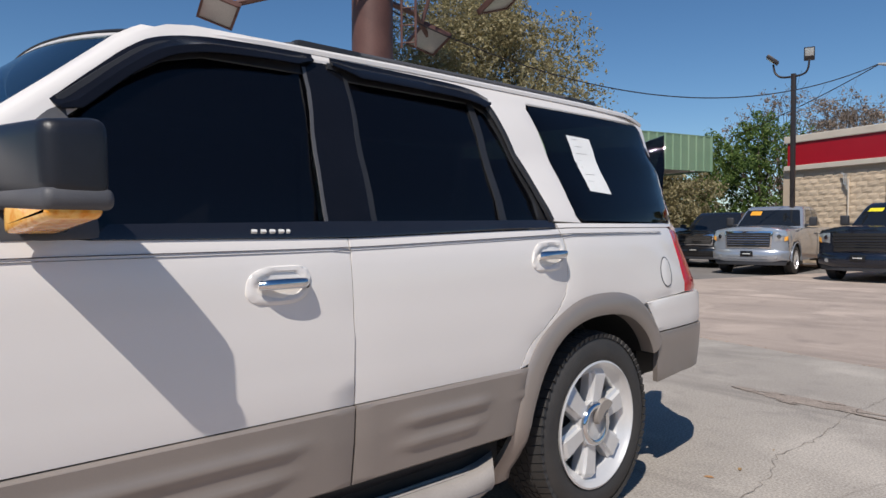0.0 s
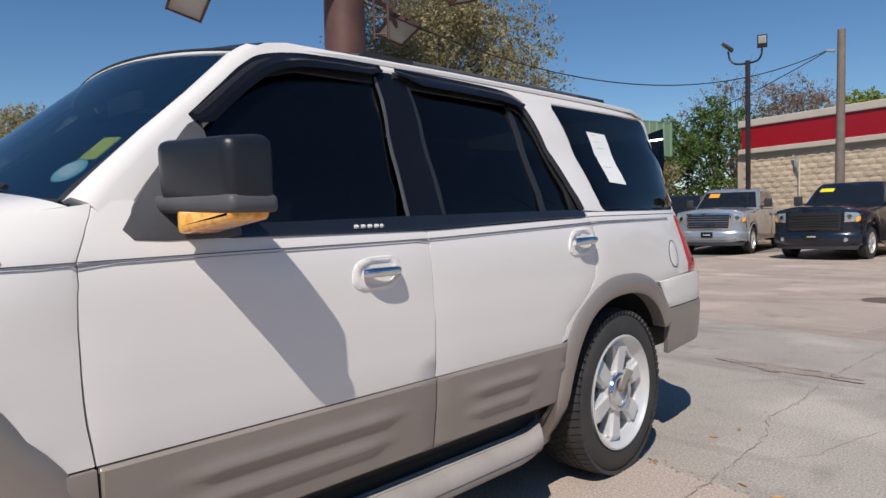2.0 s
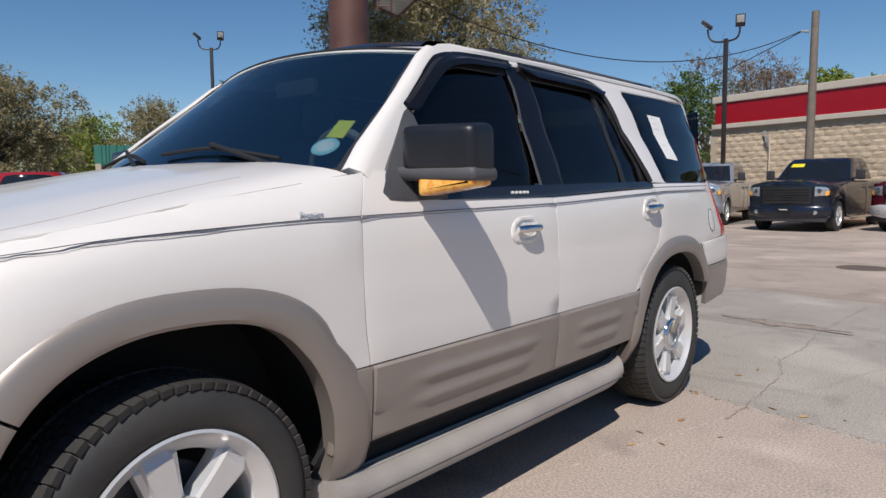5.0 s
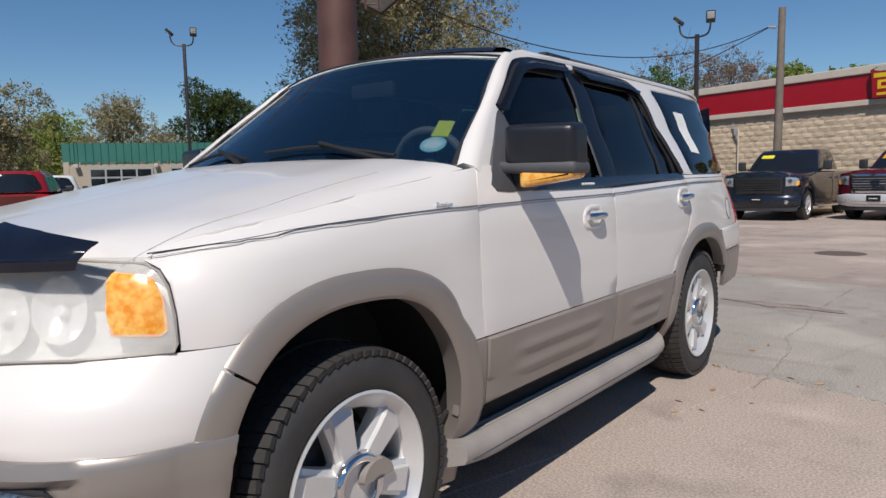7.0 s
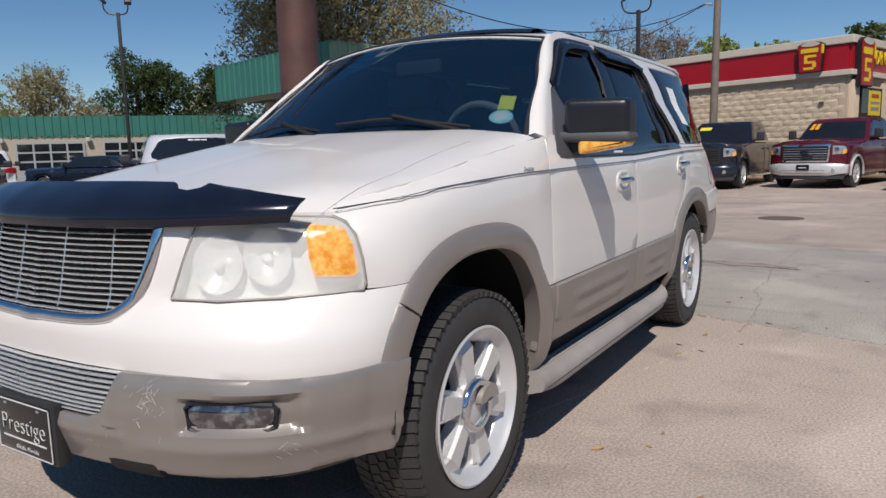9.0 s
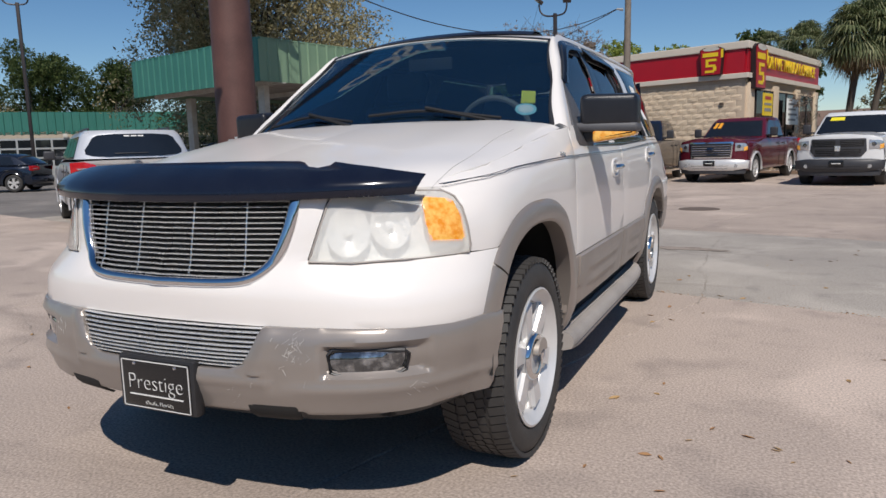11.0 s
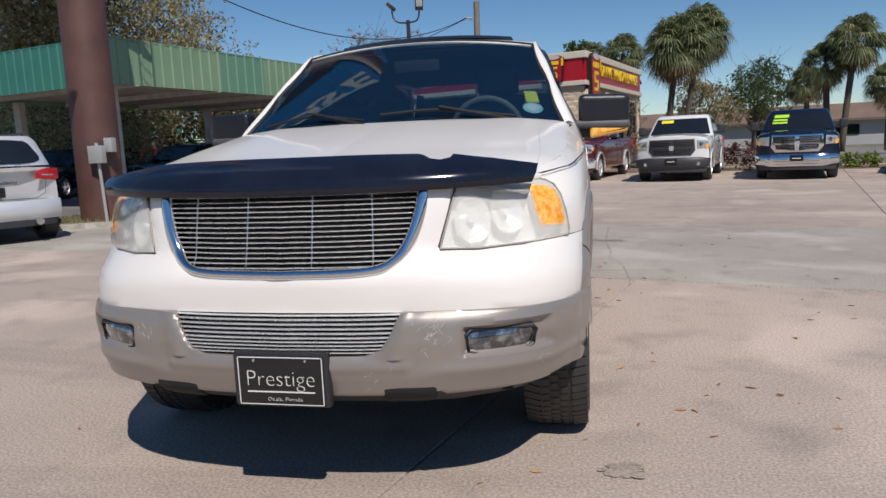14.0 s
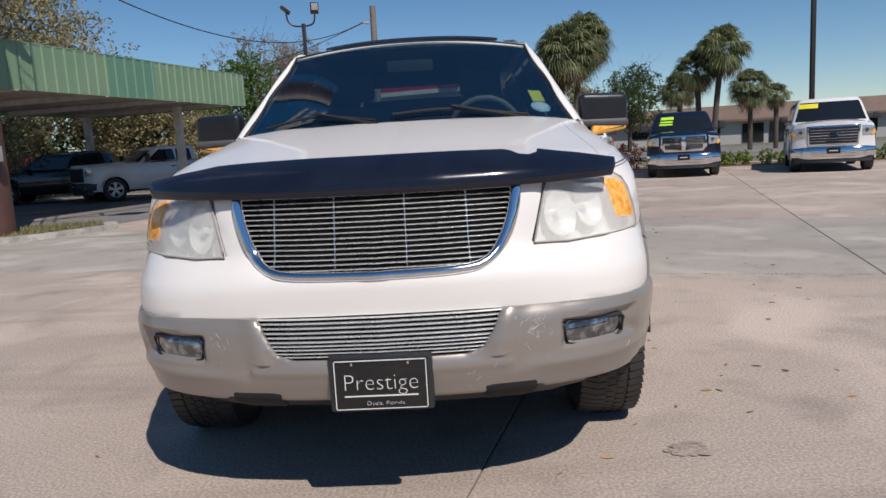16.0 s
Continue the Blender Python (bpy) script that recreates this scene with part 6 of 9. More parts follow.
def vehicle(label, category, m, paint, L, H, W, wb, r, hood_z, belt, cowl, top0, top1, back, tail, bumper_mat=None, kind_of="pickup", grille_mat=None,
            face="bars", base=0.36, lower=None, front_over=0.92, sticker=None, mirrors_mat=None, spokes=5, arch_mat=None, oval=None, rear_view=False, rails=False):
    """A parked vehicle facing -y: hood height, belt line, cowl, roof from top0 to top1, cab back and tail along y. Origin on the ground amid the wheels."""
    car = thing("pickup_truck" if kind_of == "pickup" else ("van" if kind_of == "van" else "suv"), label, category, "parked vehicles", m=m)
    pickup = kind_of == "pickup"
    fa, ra = -wb / 2, wb / 2
    y0, y1, hw = fa - front_over, tail, W / 2
    bow_f, bow_r = 0.24, (0.05 if pickup else 0.26)

    def width(y):
        return hw - 0.05 * max(0.0, 1 - (y - y0) / 0.9) ** 2 - (0.02 if pickup else 0.10) * max(0.0, 1 - (y1 - y) / 0.8) ** 2

    def sill(y):
        z = base
        for c in (fa, ra):
            d = abs(y - c)
            if d < r * 1.20:
                z = max(z, r + math.sqrt((r * 1.20) ** 2 - d * d))
        return z

    def shoulder(y):
        if y < cowl:
            t = (cowl - y) / (cowl - y0)
            return belt - (belt - hood_z + 0.02) * t - 0.10 * max(0.0, (t - 0.80) / 0.20) ** 2
        return belt if y < y1 - 0.10 else belt - 0.03 * (y - y1 + 0.10) / 0.10

    def bowed(x, y):
        u = min(1.0, abs(x) / hw)
        f = max(0.0, 1 - (y - y0 - bow_f) / 0.9)
        b = max(0.0, 1 - (y1 - bow_r - y) / 0.7)
        return y - bow_f * (1 - u ** 2.6) * f ** 2 + bow_r * (1 - u ** 2.6) * b ** 2
    ys = sorted(set([float(v) for v in np.arange(y0 + bow_f, y1 - bow_r, 0.12)] + [c + r * 1.2 * math.cos(t) for c in (fa, ra) for t in np.linspace(0, math.pi, 15)] + [y1 - bow_r, cowl - 0.02, cowl + 0.02]))
    rows = []
    for y in ys:
        w, zl, zs = width(y), sill(y), shoulder(y)
        crown = 0.075 * min(1.0, max(0.0, (cowl - y) / 0.3)) if y < cowl else 0.01
        sec = [(w - 0.045, zl), (w - 0.012, zl + min(0.06, 0.2 * (zs - zl))), (w, zl + 0.45 * (zs - zl)), (w - 0.004, zl + 0.66 * (zs - zl)), (w - 0.022, zl + 0.80 * (zs - zl)), (w - 0.05, zs - 0.05), (w - 0.085, zs - 0.012), (w - 0.15, zs), (w * 0.62, zs + 0.55 * crown), (w * 0.58, zs + 0.75 * crown), (w * 0.3, zs + 0.94 * crown), (0.0, zs + crown)]
        rows.append([(x, bowed(x, y), z) for x, z in sec])
    part("body", half_loft(rows, paint, "vehicle_body", front_cap=False), car)

    # cab: rings that lean in towards the roof
    y_tail = back if pickup else y1 - 0.12
    lean_b = 0.10 if pickup else max(0.05, y_tail - top1)

    def cab_w(z):
        t = (z - belt) / (H - belt)
        return hw - 0.06 - 0.19 * t - 0.05 * max(0.0, t - 0.8) / 0.2

    def cab_f(z):
        t = (z - belt) / (H - belt)
        return cowl + (top0 - cowl) * t + 0.10 * max(0.0, t - 0.8) / 0.2

    def cab_b(z):
        t = (z - belt) / (H - belt)
        return y_tail - lean_b * t ** 1.3 - 0.06 * max(0.0, t - 0.85) / 0.15

    def front_y(x, z):
        return cab_f(z) + 0.16 * (abs(x) / cab_w(z)) ** 2.4 - 0.06

    def back_y(x, z):
        return cab_b(z) - (0.05 if pickup else 0.24) * (abs(x) / cab_w(z)) ** 2.6 + 0.03
    rings = []
    for z in list(np.linspace(belt - 0.03, H - 0.10, 8)) + [H - 0.05, H - 0.02]:
        w = cab_w(z)
        xs = [w * v for v in (0.0, 0.35, 0.7, 0.88, 0.96)]
        fr = [(x, front_y(x, z)) for x in xs] + [(w * 0.99, front_y(w * 0.99, z) + 0.05), (w, front_y(w, z) + 0.12)]
        bk = [(w, back_y(w, z) - 0.10), (w * 0.99, back_y(w * 0.99, z) - 0.04)] + [(x, back_y(x, z)) for x in xs[::-1]]
        mid = [(w, fr[-1][1] + (bk[0][1] - fr[-1][1]) * f) for f in (0.25, 0.5, 0.75)]
        rings.append([(x, y, z) for x, y in fr + mid + bk])
    bm = bmesh.new()
    loops = []
    for ring in rings:
        rr = [bm.verts.new(p) for p in ring]
        ll = [bm.verts.new((-p[0], p[1], p[2])) for p in ring[1:-1]]
        loops.append(rr + ll[::-1])
    n = len(loops[0])
    for a, b in zip(loops, loops[1:]):
        for j in range(n):
            bm.faces.new((a[j], a[(j + 1) % n], b[(j + 1) % n], b[j]))
    cyc = sum(v.co.y for v in loops[-1]) / n
    peak = bm.verts.new((0, cyc, H + 0.015))
    for j in range(n):
        bm.faces.new((loops[-1][j], loops[-1][(j + 1) % n], peak))
    cab = part("cab", bm_mesh("vehicle_cab", bm, paint, angle=48), car)
    zb, zt = belt + 0.035, H - 0.115

    def shield(x, v, o=0.0):
        z = zb + (zt - 0.01 - zb) * v
        xx = x * (cab_w(z) - 0.075)
        return (xx, front_y(xx, z) - 0.014 - o, z + o * 0.4)
    part("windshield", patch([(-1, 0), (1, 0), (1, 1), (-1, 1)], shield, (0.2, 0.25), 0.006, CAR_GLASS, "windshield", edge=0.0), cab)
    if not pickup:
        def rear_glass(x, v, o=0.0):
            z = zb + 0.04 + (zt - zb - 0.02) * v
            xx = x * (cab_w(z) - 0.16)
            return (-xx, back_y(xx, z) + 0.008 + o, z + o * 0.4)
        part("rear_window", patch([(-1.06, 0.30), (-1.02, 0.12), (-0.88, 0.02), (-0.5, -0.03), (0.5, -0.03), (0.88, 0.02), (1.02, 0.12), (1.06, 0.30), (0.98, 0.86), (0.88, 0.98), (0.5, 1.03), (-0.5, 1.03), (-0.88, 0.98), (-0.98, 0.86)], rear_glass, (0.2, 0.25), 0.006, CAR_GLASS, "rear_window", edge=0.0), cab, "dark rear window")
    n_win = 2 if pickup else 3
    y_fr = front_y(cab_w(zt), zt) + 0.14
    y_bk = cab_b(zt) - (0.16 if pickup else 0.30)
    starts = np.linspace(y_fr, y_bk, n_win + 1)
    for mir in (False, True):
        s = -1 if mir else 1
        for i in range(n_win):
            ya, yb = float(starts[i]) + 0.03, float(starts[i + 1]) - 0.03
            la = front_y(cab_w(zb), zb) + 0.20 if i == 0 else ya
            lb = yb + (0.16 if i == n_win - 1 and not pickup else 0.02)
            part("side_window", patch([(la, zb + 0.01), (lb, zb + 0.01), (yb, zt), (ya + 0.04, zt)], lambda u, v, o=0.0: (cab_w(v) + 0.006 + o, u, v), (0.4, 0.1), 0.008, CAR_GLASS, "side_window", mirror=mir, edge=0.0), cab)
            hy = yb - 0.10
            x_h = width(hy) - 0.01
            part("door_handle", box_mesh("door_handle", mirrors_mat or DARK_GREY, min(s * (x_h - 0.02), s * (x_h + 0.025)), max(s * (x_h - 0.02), s * (x_h + 0.025)), hy - 0.09, hy + 0.07, belt - 0.20, belt - 0.165, bevel=0.01), car)
            gap_y = float(starts[i + 1])
            dl = [(s * (width(gap_y) + 0.001 - 0.02 * max(0.0, (z - base - 0.6 * (belt - base)) / (0.4 * (belt - base)))), gap_y, z) for z in np.linspace(max(base + 0.05, sill(gap_y) + 0.02), belt - 0.06, 6)]
            part("door_gap", tube_mesh("door_gap", DARK_VOID, dl, 0.0045, 4), car)
        mx, my = s * (hw + 0.13), cab_f(zb) + 0.26
        bm = bmesh.new()
        box(bm, mx - 0.10, mx + 0.10, my - 0.05, my + 0.07, zb + 0.0, zb + (0.26 if pickup else 0.17), bevel=0.04, segments=3)
        mo = part("side_mirror", bm_mesh("side_mirror", bm, mirrors_mat or DARK_GREY, angle=60), car)
        part("mirror_arm", box_mesh("mirror_arm", DARK_GREY, min(s * (hw - 0.08), s * (hw + 0.08)), max(s * (hw - 0.08), s * (hw + 0.08)), my - 0.03, my + 0.03, zb + 0.01, zb + 0.06, bevel=0.012), mo)
        for y in (fa, ra):
            small_wheel(car, s * (hw - 0.145), y, r, spokes=spokes)
            pts = [(s * (width(yy) - 0.004), yy, zz) for yy, zz in [(y + r * 1.19 * math.cos(t), r + r * 1.19 * math.sin(t)) for t in np.linspace(-0.1, math.pi + 0.1, 16)]]
            part("arch_trim", tube_mesh("arch_trim", arch_mat or paint, pts, 0.032 if arch_mat else 0.018, 6), car)
            V = [(s * x, yy, zz) for yy, zz in [(y + r * 1.2 * math.cos(t), r + r * 1.2 * math.sin(t)) for t in np.linspace(-0.3, math.pi + 0.3, 14)] for x in (hw - 0.03, hw - 0.42)]
            part("wheel_well", mesh_of("wheel_well", V, [(2 * i, 2 * i + 1, 2 * i + 3, 2 * i + 2) for i in range(13)], DARK_VOID), car)
    bm = bmesh.new()
    box(bm, -hw + 0.40, hw - 0.40, y0 + 0.3, y1 - 0.25, base - 0.06, base + 0.25)
    box(bm, -hw + 0.12, hw - 0.12, fa + r * 1.3, ra - r * 1.3, base - 0.02, base + 0.2)
    part("underbody", bm_mesh("underbody", bm, DARK_VOID, smooth=False), car)
    bm = bmesh.new()
    for x in (-0.38, 0.38):
        box(bm, x - 0.24, x + 0.24, top0 + 0.35, top0 + 0.5, belt - 0.05, belt + 0.40, bevel=0.05)
    part("seats", bm_mesh("seats", bm, CABIN_DARK), car)

    # front face on a bowed surface
    def face_at(x, z, o=0.0):
        return (x, y0 + bow_f * min(1.0, abs(x) / hw) ** 2.6 - 0.012 - o, z)
    top_f = shoulder(y0 + bow_f)
    wf = width(y0 + bow_f)
    edge_pts = [(wf - 0.03, base + 0.03), (wf - 0.004, base + 0.4 * (top_f - base)), (wf - 0.05, top_f - 0.05), (wf - 0.085, top_f - 0.012), (wf - 0.15, top_f), (wf * 0.62, top_f + 0.041), (wf * 0.3, top_f + 0.070)]
    part("front_panel", patch([(-edge_pts[0][0], edge_pts[0][1])] + edge_pts + [(0.0, top_f + 0.075)] + [(-x, z) for x, z in edge_pts[:0:-1]], lambda u, v, o=0.0: face_at(u, v, o - 0.008), (0.08, 0.06), 0.03, paint, "front_panel", edge=0.008), car)
    gz0, gz1 = base + 0.34, top_f - 0.035
    bmat = bumper_mat or paint
    gm = grille_mat or CHROME
    gw = hw * 0.62
    if face == "cross":
        frame_pts = [(-gw * 0.82, gz0 + 0.02), (gw * 0.82, gz0 + 0.02), (gw * 1.0, gz0 + 0.16), (gw * 0.96, gz1), (-gw * 0.96, gz1), (-gw * 1.0, gz0 + 0.16)]
    else:
        frame_pts = [(-gw * 0.93, gz0), (gw * 0.93, gz0), (gw, gz1 - 0.02), (gw * 0.97, gz1), (-gw * 0.97, gz1), (-gw, gz1 - 0.02)]
    gr = part("grille", patch(frame_pts, lambda u, v, o=0.0: face_at(u, v, o + 0.022), (0.12, 0.08), 0.03, gm, "grille", edge=0.012), car, "front grille")
    gh = gz1 - gz0
    if face == "cross":
        for sxx in (-1, 1):
            for k in range(2):
                za = gz0 + 0.055 + (gh * 0.5 - 0.02) * k
                zc = za + gh * 0.5 - 0.075
                xo = gw * (0.80 if k == 0 else 0.90)
                pts = [(sxx * 0.05, za), (sxx * xo, za + (0.05 if k == 0 else 0.0)), (sxx * xo * 1.03, zc), (sxx * 0.05, zc)]
                pts = pts if sxx > 0 else pts[::-1]
                part("grille_slot", patch(pts, lambda u, v, o=0.0: face_at(u, v, o + 0.024), (0.12, 0.1), 0.006, DARK_VOID, "grille_slot", edge=0.0), gr)
                for q in range(3):
                    zq = za + (zc - za) * (q + 0.8) / 3.6
                    part("grille_bar", tube_mesh("grille_bar", gm, [face_at(sxx * x, zq, 0.030) for x in np.linspace(0.06, xo - 0.03, 5)], 0.007, 5), gr)
        part("grille_emblem", patch([(-0.055, gz0 + gh * 0.5 - 0.07), (0.055, gz0 + gh * 0.5 - 0.07), (0.065, gz0 + gh * 0.5 + 0.06), (-0.065, gz0 + gh * 0.5 + 0.06)], lambda u, v, o=0.0: face_at(u, v, o + 0.036), 0.1, 0.012, BILLET, "grille_emblem"), gr)
    else:
        pts = [(-gw * 0.88, gz0 + 0.04), (gw * 0.88, gz0 + 0.04), (gw * 0.93, gz1 - 0.045), (-gw * 0.93, gz1 - 0.045)]
        part("grille_slot", patch(pts, lambda u, v, o=0.0: face_at(u, v, o + 0.024), (0.12, 0.1), 0.006, DARK_VOID, "grille_slot", edge=0.0), gr)
        for q in range(5):
            zq = gz0 + 0.04 + (gh - 0.085) * (q + 1) / 6
            part("grille_bar", tube_mesh("grille_bar", gm, [face_at(x, zq, 0.030) for x in np.linspace(-gw * 0.88, gw * 0.88, 9)], 0.014 if q == 2 else 0.008, 5), gr)
    if oval:
        bm = bmesh.new()
        bmesh.ops.create_uvsphere(bm, u_segments=20, v_segments=10, radius=1.0, matrix=Matrix.Translation((0, y0 - 0.055, (gz0 + gz1) / 2 + 0.01)) @ Matrix.Diagonal((0.115, 0.014, 0.048, 1)))
        part("grille_oval", bm_mesh("grille_oval", bm, oval), gr)
    for mir in (False, True):
        s = -1 if mir else 1
        lamp_pts = [(gw + 0.04, gz0 + gh * 0.42), (hw - 0.11, gz0 + gh * 0.46), (hw - 0.05, gz0 + gh * 0.58), (hw - 0.06, gz1 - 0.08), (hw - 0.12, gz1 - 0.05), (gw + 0.04, gz1 - 0.035)]
        hl = part("headlamp", patch(lamp_pts, lambda u, v, o=0.0: face_at(u, v, o + 0.014), (0.08, 0.08), 0.03, LAMP_CLEAR, "headlamp", mirror=mir, edge=0.012), car, "clear headlamp")
        c = face_at(s * (gw + 0.13), gz0 + gh * 0.69, 0.004)
        part("lamp_bowl", cone_mesh("lamp_bowl", CHROME, c, (c[0], c[1] - 0.022, c[2]), 0.062, 0.050, 16), hl)
        part("turn_lens", patch([(hw - 0.12, gz0 + gh * 0.42), (hw - 0.04, gz0 + gh * 0.50), (hw - 0.04, gz0 + gh * 0.72), (hw - 0.12, gz0 + gh * 0.66)], lambda u, v, o=0.0: face_at(u, v, o + 0.018), 0.05, 0.008, AMBER, "turn_lens", mirror=mir), hl)
    bump_pts = [(-hw + 0.02, base + 0.05), (-hw * 0.6, base - 0.01), (hw * 0.6, base - 0.01), (hw - 0.02, base + 0.05), (hw + 0.005, base + 0.27), (hw * 0.7, base + 0.31), (-hw * 0.7, base + 0.31), (-hw - 0.005, base + 0.27)]

    def bump_at(x, z, o=0.0):
        u = min(1.0, abs(x) / hw)
        return (x, y0 + (bow_f + 0.05) * u ** 3.0 - 0.10 + 0.05 * ((z - base - 0.16) / 0.17) ** 2 - o, z)
    fb = part("front_bumper", patch(bump_pts, bump_at, (0.10, 0.05), 0.10, bmat, "front_bumper", edge=0.015), car, "front bumper")
    part("bumper_intake", patch([(-hw * 0.5, base + 0.05), (hw * 0.5, base + 0.05), (hw * 0.52, base + 0.13), (-hw * 0.52, base + 0.13)], lambda u, v, o=0.0: bump_at(u, v, o + 0.004), 0.1, 0.01, DARK_VOID, "bumper_intake"), fb)
    part("air_dam", patch([(-hw + 0.10, base - 0.10), (hw - 0.10, base - 0.10), (hw - 0.06, base + 0.03), (-hw + 0.06, base + 0.03)], lambda u, v, o=0.0: bump_at(u, base + 0.05, o - 0.05)[:2] + (v,), (0.15, 0.1), 0.05, DARK_GREY, "air_dam"), car)
    for s in (-1, 1):
        c = bump_at(s * hw * 0.70, base + 0.13, 0.004)
        part("fog_lamp", cone_mesh("fog_lamp", LAMP_CLEAR, (c[0], c[1] + 0.02, c[2]), (c[0], c[1] - 0.006, c[2]), 0.055, 0.05, 14), fb)
        if pickup:
            xt = s * (hw - 0.09)
            part("tail_lamp", box_mesh("tail_lamp", RED_LENS, xt - 0.085, xt + 0.085, y1 - 0.14, y1 + 0.012, belt - 0.42, belt - 0.05, bevel=0.02), car, "red tail lamp")
    c = bump_at(0, base + 0.20, 0.0)
    pl = part("plate", box_mesh("plate", PLATE_BLACK, -0.16, 0.16, c[1] - 0.022, c[1] + 0.01, base + 0.13, base + 0.28, bevel=0.008), car, "dark dealer plate")
    part("plate_bar", box_mesh("plate_bar", PLATE_WHITE, -0.10, 0.10, c[1] - 0.0245, c[1] - 0.02, base + 0.19, base + 0.21), pl)
    if lower:
        for s in (-1, 1):
            part("side_step", tube_mesh("side_step", lower, [(s * (hw - 0.10), fa + r * 1.35, base + 0.02), (s * (hw + 0.03), fa + r * 1.6, base - 0.04), (s * (hw + 0.03), ra - r * 1.6, base - 0.04), (s * (hw - 0.10), ra - r * 1.35, base + 0.02)], 0.04, 8), car)
    if sticker:
        for dx, dz, w, h in sticker[1]:
            v1 = 0.97 - dz / (zt - zb)
            v0 = v1 - h / (zt - zb)
            hx = cab_w(zt) - 0.075
            part("window_marking", patch([(dx / hx, v0), ((dx + w) / hx, v0), ((dx + w) / hx, v1), (dx / hx, v1)], lambda x, v, o=0.0: shield(x, v, o + 0.004), 0.3, 0.002, sticker[0], "window_marking", edge=0.0), cab, "bright painted price mark")
    if not pickup:
        def tail_at(x, z, o=0.0):
            u = min(1.0, abs(x) / hw)
            return (-x, y1 - bow_r * u ** 2.6 + 0.008 + o, z)
        part("rear_bumper", patch([(-hw + 0.03, base), (hw - 0.03, base), (hw - 0.01, base + 0.30), (-hw + 0.01, base + 0.30)], lambda x, z, o=0.0: tail_at(x, z, o + 0.05 - 0.05 * ((z - base - 0.15) / 0.15) ** 2), (0.1, 0.06), 0.06, paint, "rear_bumper", edge=0.012), car, "rear bumper")
        part("rear_skirt", patch([(-hw + 0.12, base - 0.10), (hw - 0.12, base - 0.10), (hw - 0.06, base + 0.04), (-hw + 0.06, base + 0.04)], lambda x, z, o=0.0: tail_at(x, z, o - 0.01), (0.1, 0.1), 0.05, DARK_GREY, "rear_skirt"), car)
        for mir in (False, True):
            lens_pts = [(hw - 0.40, belt - 0.17), (hw - 0.06, belt - 0.21), (hw - 0.005, belt - 0.18), (hw - 0.005, belt - 0.02), (hw - 0.20, belt - 0.01), (hw - 0.36, belt - 0.06)]
            t = part("tail_lamp", patch(lens_pts, lambda x, z, o=0.0: tail_at(x, z, o + 0.012), (0.06, 0.06), 0.03, RED_LENS, "tail_lamp", mirror=mir, edge=0.01), car, "large red wrap-round tail lamp")
            part("lens_bar", patch([(hw - 0.30, belt - 0.125), (hw - 0.08, belt - 0.145), (hw - 0.08, belt - 0.115), (hw - 0.30, belt - 0.10)], lambda x, z, o=0.0: tail_at(x, z, o + 0.015), 0.08, 0.004, LAMP_CLEAR, "lens_bar", mirror=mir), t)
        hat = [tail_at(x, z, 0.003) for x, z in ((-hw + 0.20, belt - 0.02), (-hw + 0.26, base + 0.40), (-hw + 0.40, base + 0.33), (0.0, base + 0.33), (hw - 0.40, base + 0.33), (hw - 0.26, base + 0.40), (hw - 0.20, belt - 0.02))]
        part("hatch_gap", tube_mesh("hatch_gap", DARK_VOID, hat, 0.004, 4), car)
        if rear_view:
            for s in (-1, 1):
                part("exhaust_tip", cone_mesh("exhaust_tip", CHROME, (s * (hw - 0.42), y1 - 0.12, base - 0.03), (s * (hw - 0.42), y1 + 0.055, base - 0.03), 0.05, 0.056, 16), car)
            part("rear_emblem", cone_mesh("rear_emblem", CHROME, (0, y1 - 0.02, belt - 0.08), (0, y1 + 0.025, belt - 0.08), 0.075, 0.07, 20), car)
            part("handle_bar", patch([(-0.34, belt - 0.24), (0.34, belt - 0.24), (0.34, belt - 0.20), (-0.34, belt - 0.20)], lambda x, z, o=0.0: tail_at(x, z, o + 0.025), 0.1, 0.02, CHROME, "handle_bar"), car)
            part("rear_plate", box_mesh("rear_plate", PLATE_BLACK, -0.16, 0.16, y1 - 0.02, y1 + 0.022, belt - 0.43, belt - 0.28, bevel=0.008), car)
            for k in range(3):
                part("glass_marking", patch([(-0.26 + 0.17 * k, 0.90), (-0.12 + 0.17 * k, 0.90), (-0.12 + 0.17 * k, 0.96), (-0.26 + 0.17 * k, 0.96)], lambda x, v, o=0.0: rear_glass(x, v, o + 0.004), 0.1, 0.002, PLATE_WHITE, "glass_marking", edge=0.0), cab)
            part("wiper", tube_mesh("wiper", BLACK, [rear_glass(x, 0.08 + 0.03 * (1 - x * x), 0.012) for x in np.linspace(-0.45, 0.25, 6)], 0.008, 5), cab)
    if rails:
        for s in (-1, 1):
            pts = [(s * (cab_w(H) - 0.06), y, H + h) for y, h in ((top0 + 0.35, -0.01), (top0 + 0.5, 0.022), (top1 - 0.5, 0.022), (top1 - 0.35, -0.01))]
            part("roof_rail", tube_mesh("roof_rail", DARK_GREY, spline(pts, 4), 0.016, 6), car)
    return car


def at(x, y, turn):
    return pose(x, y, 0, 0, 0, turn)


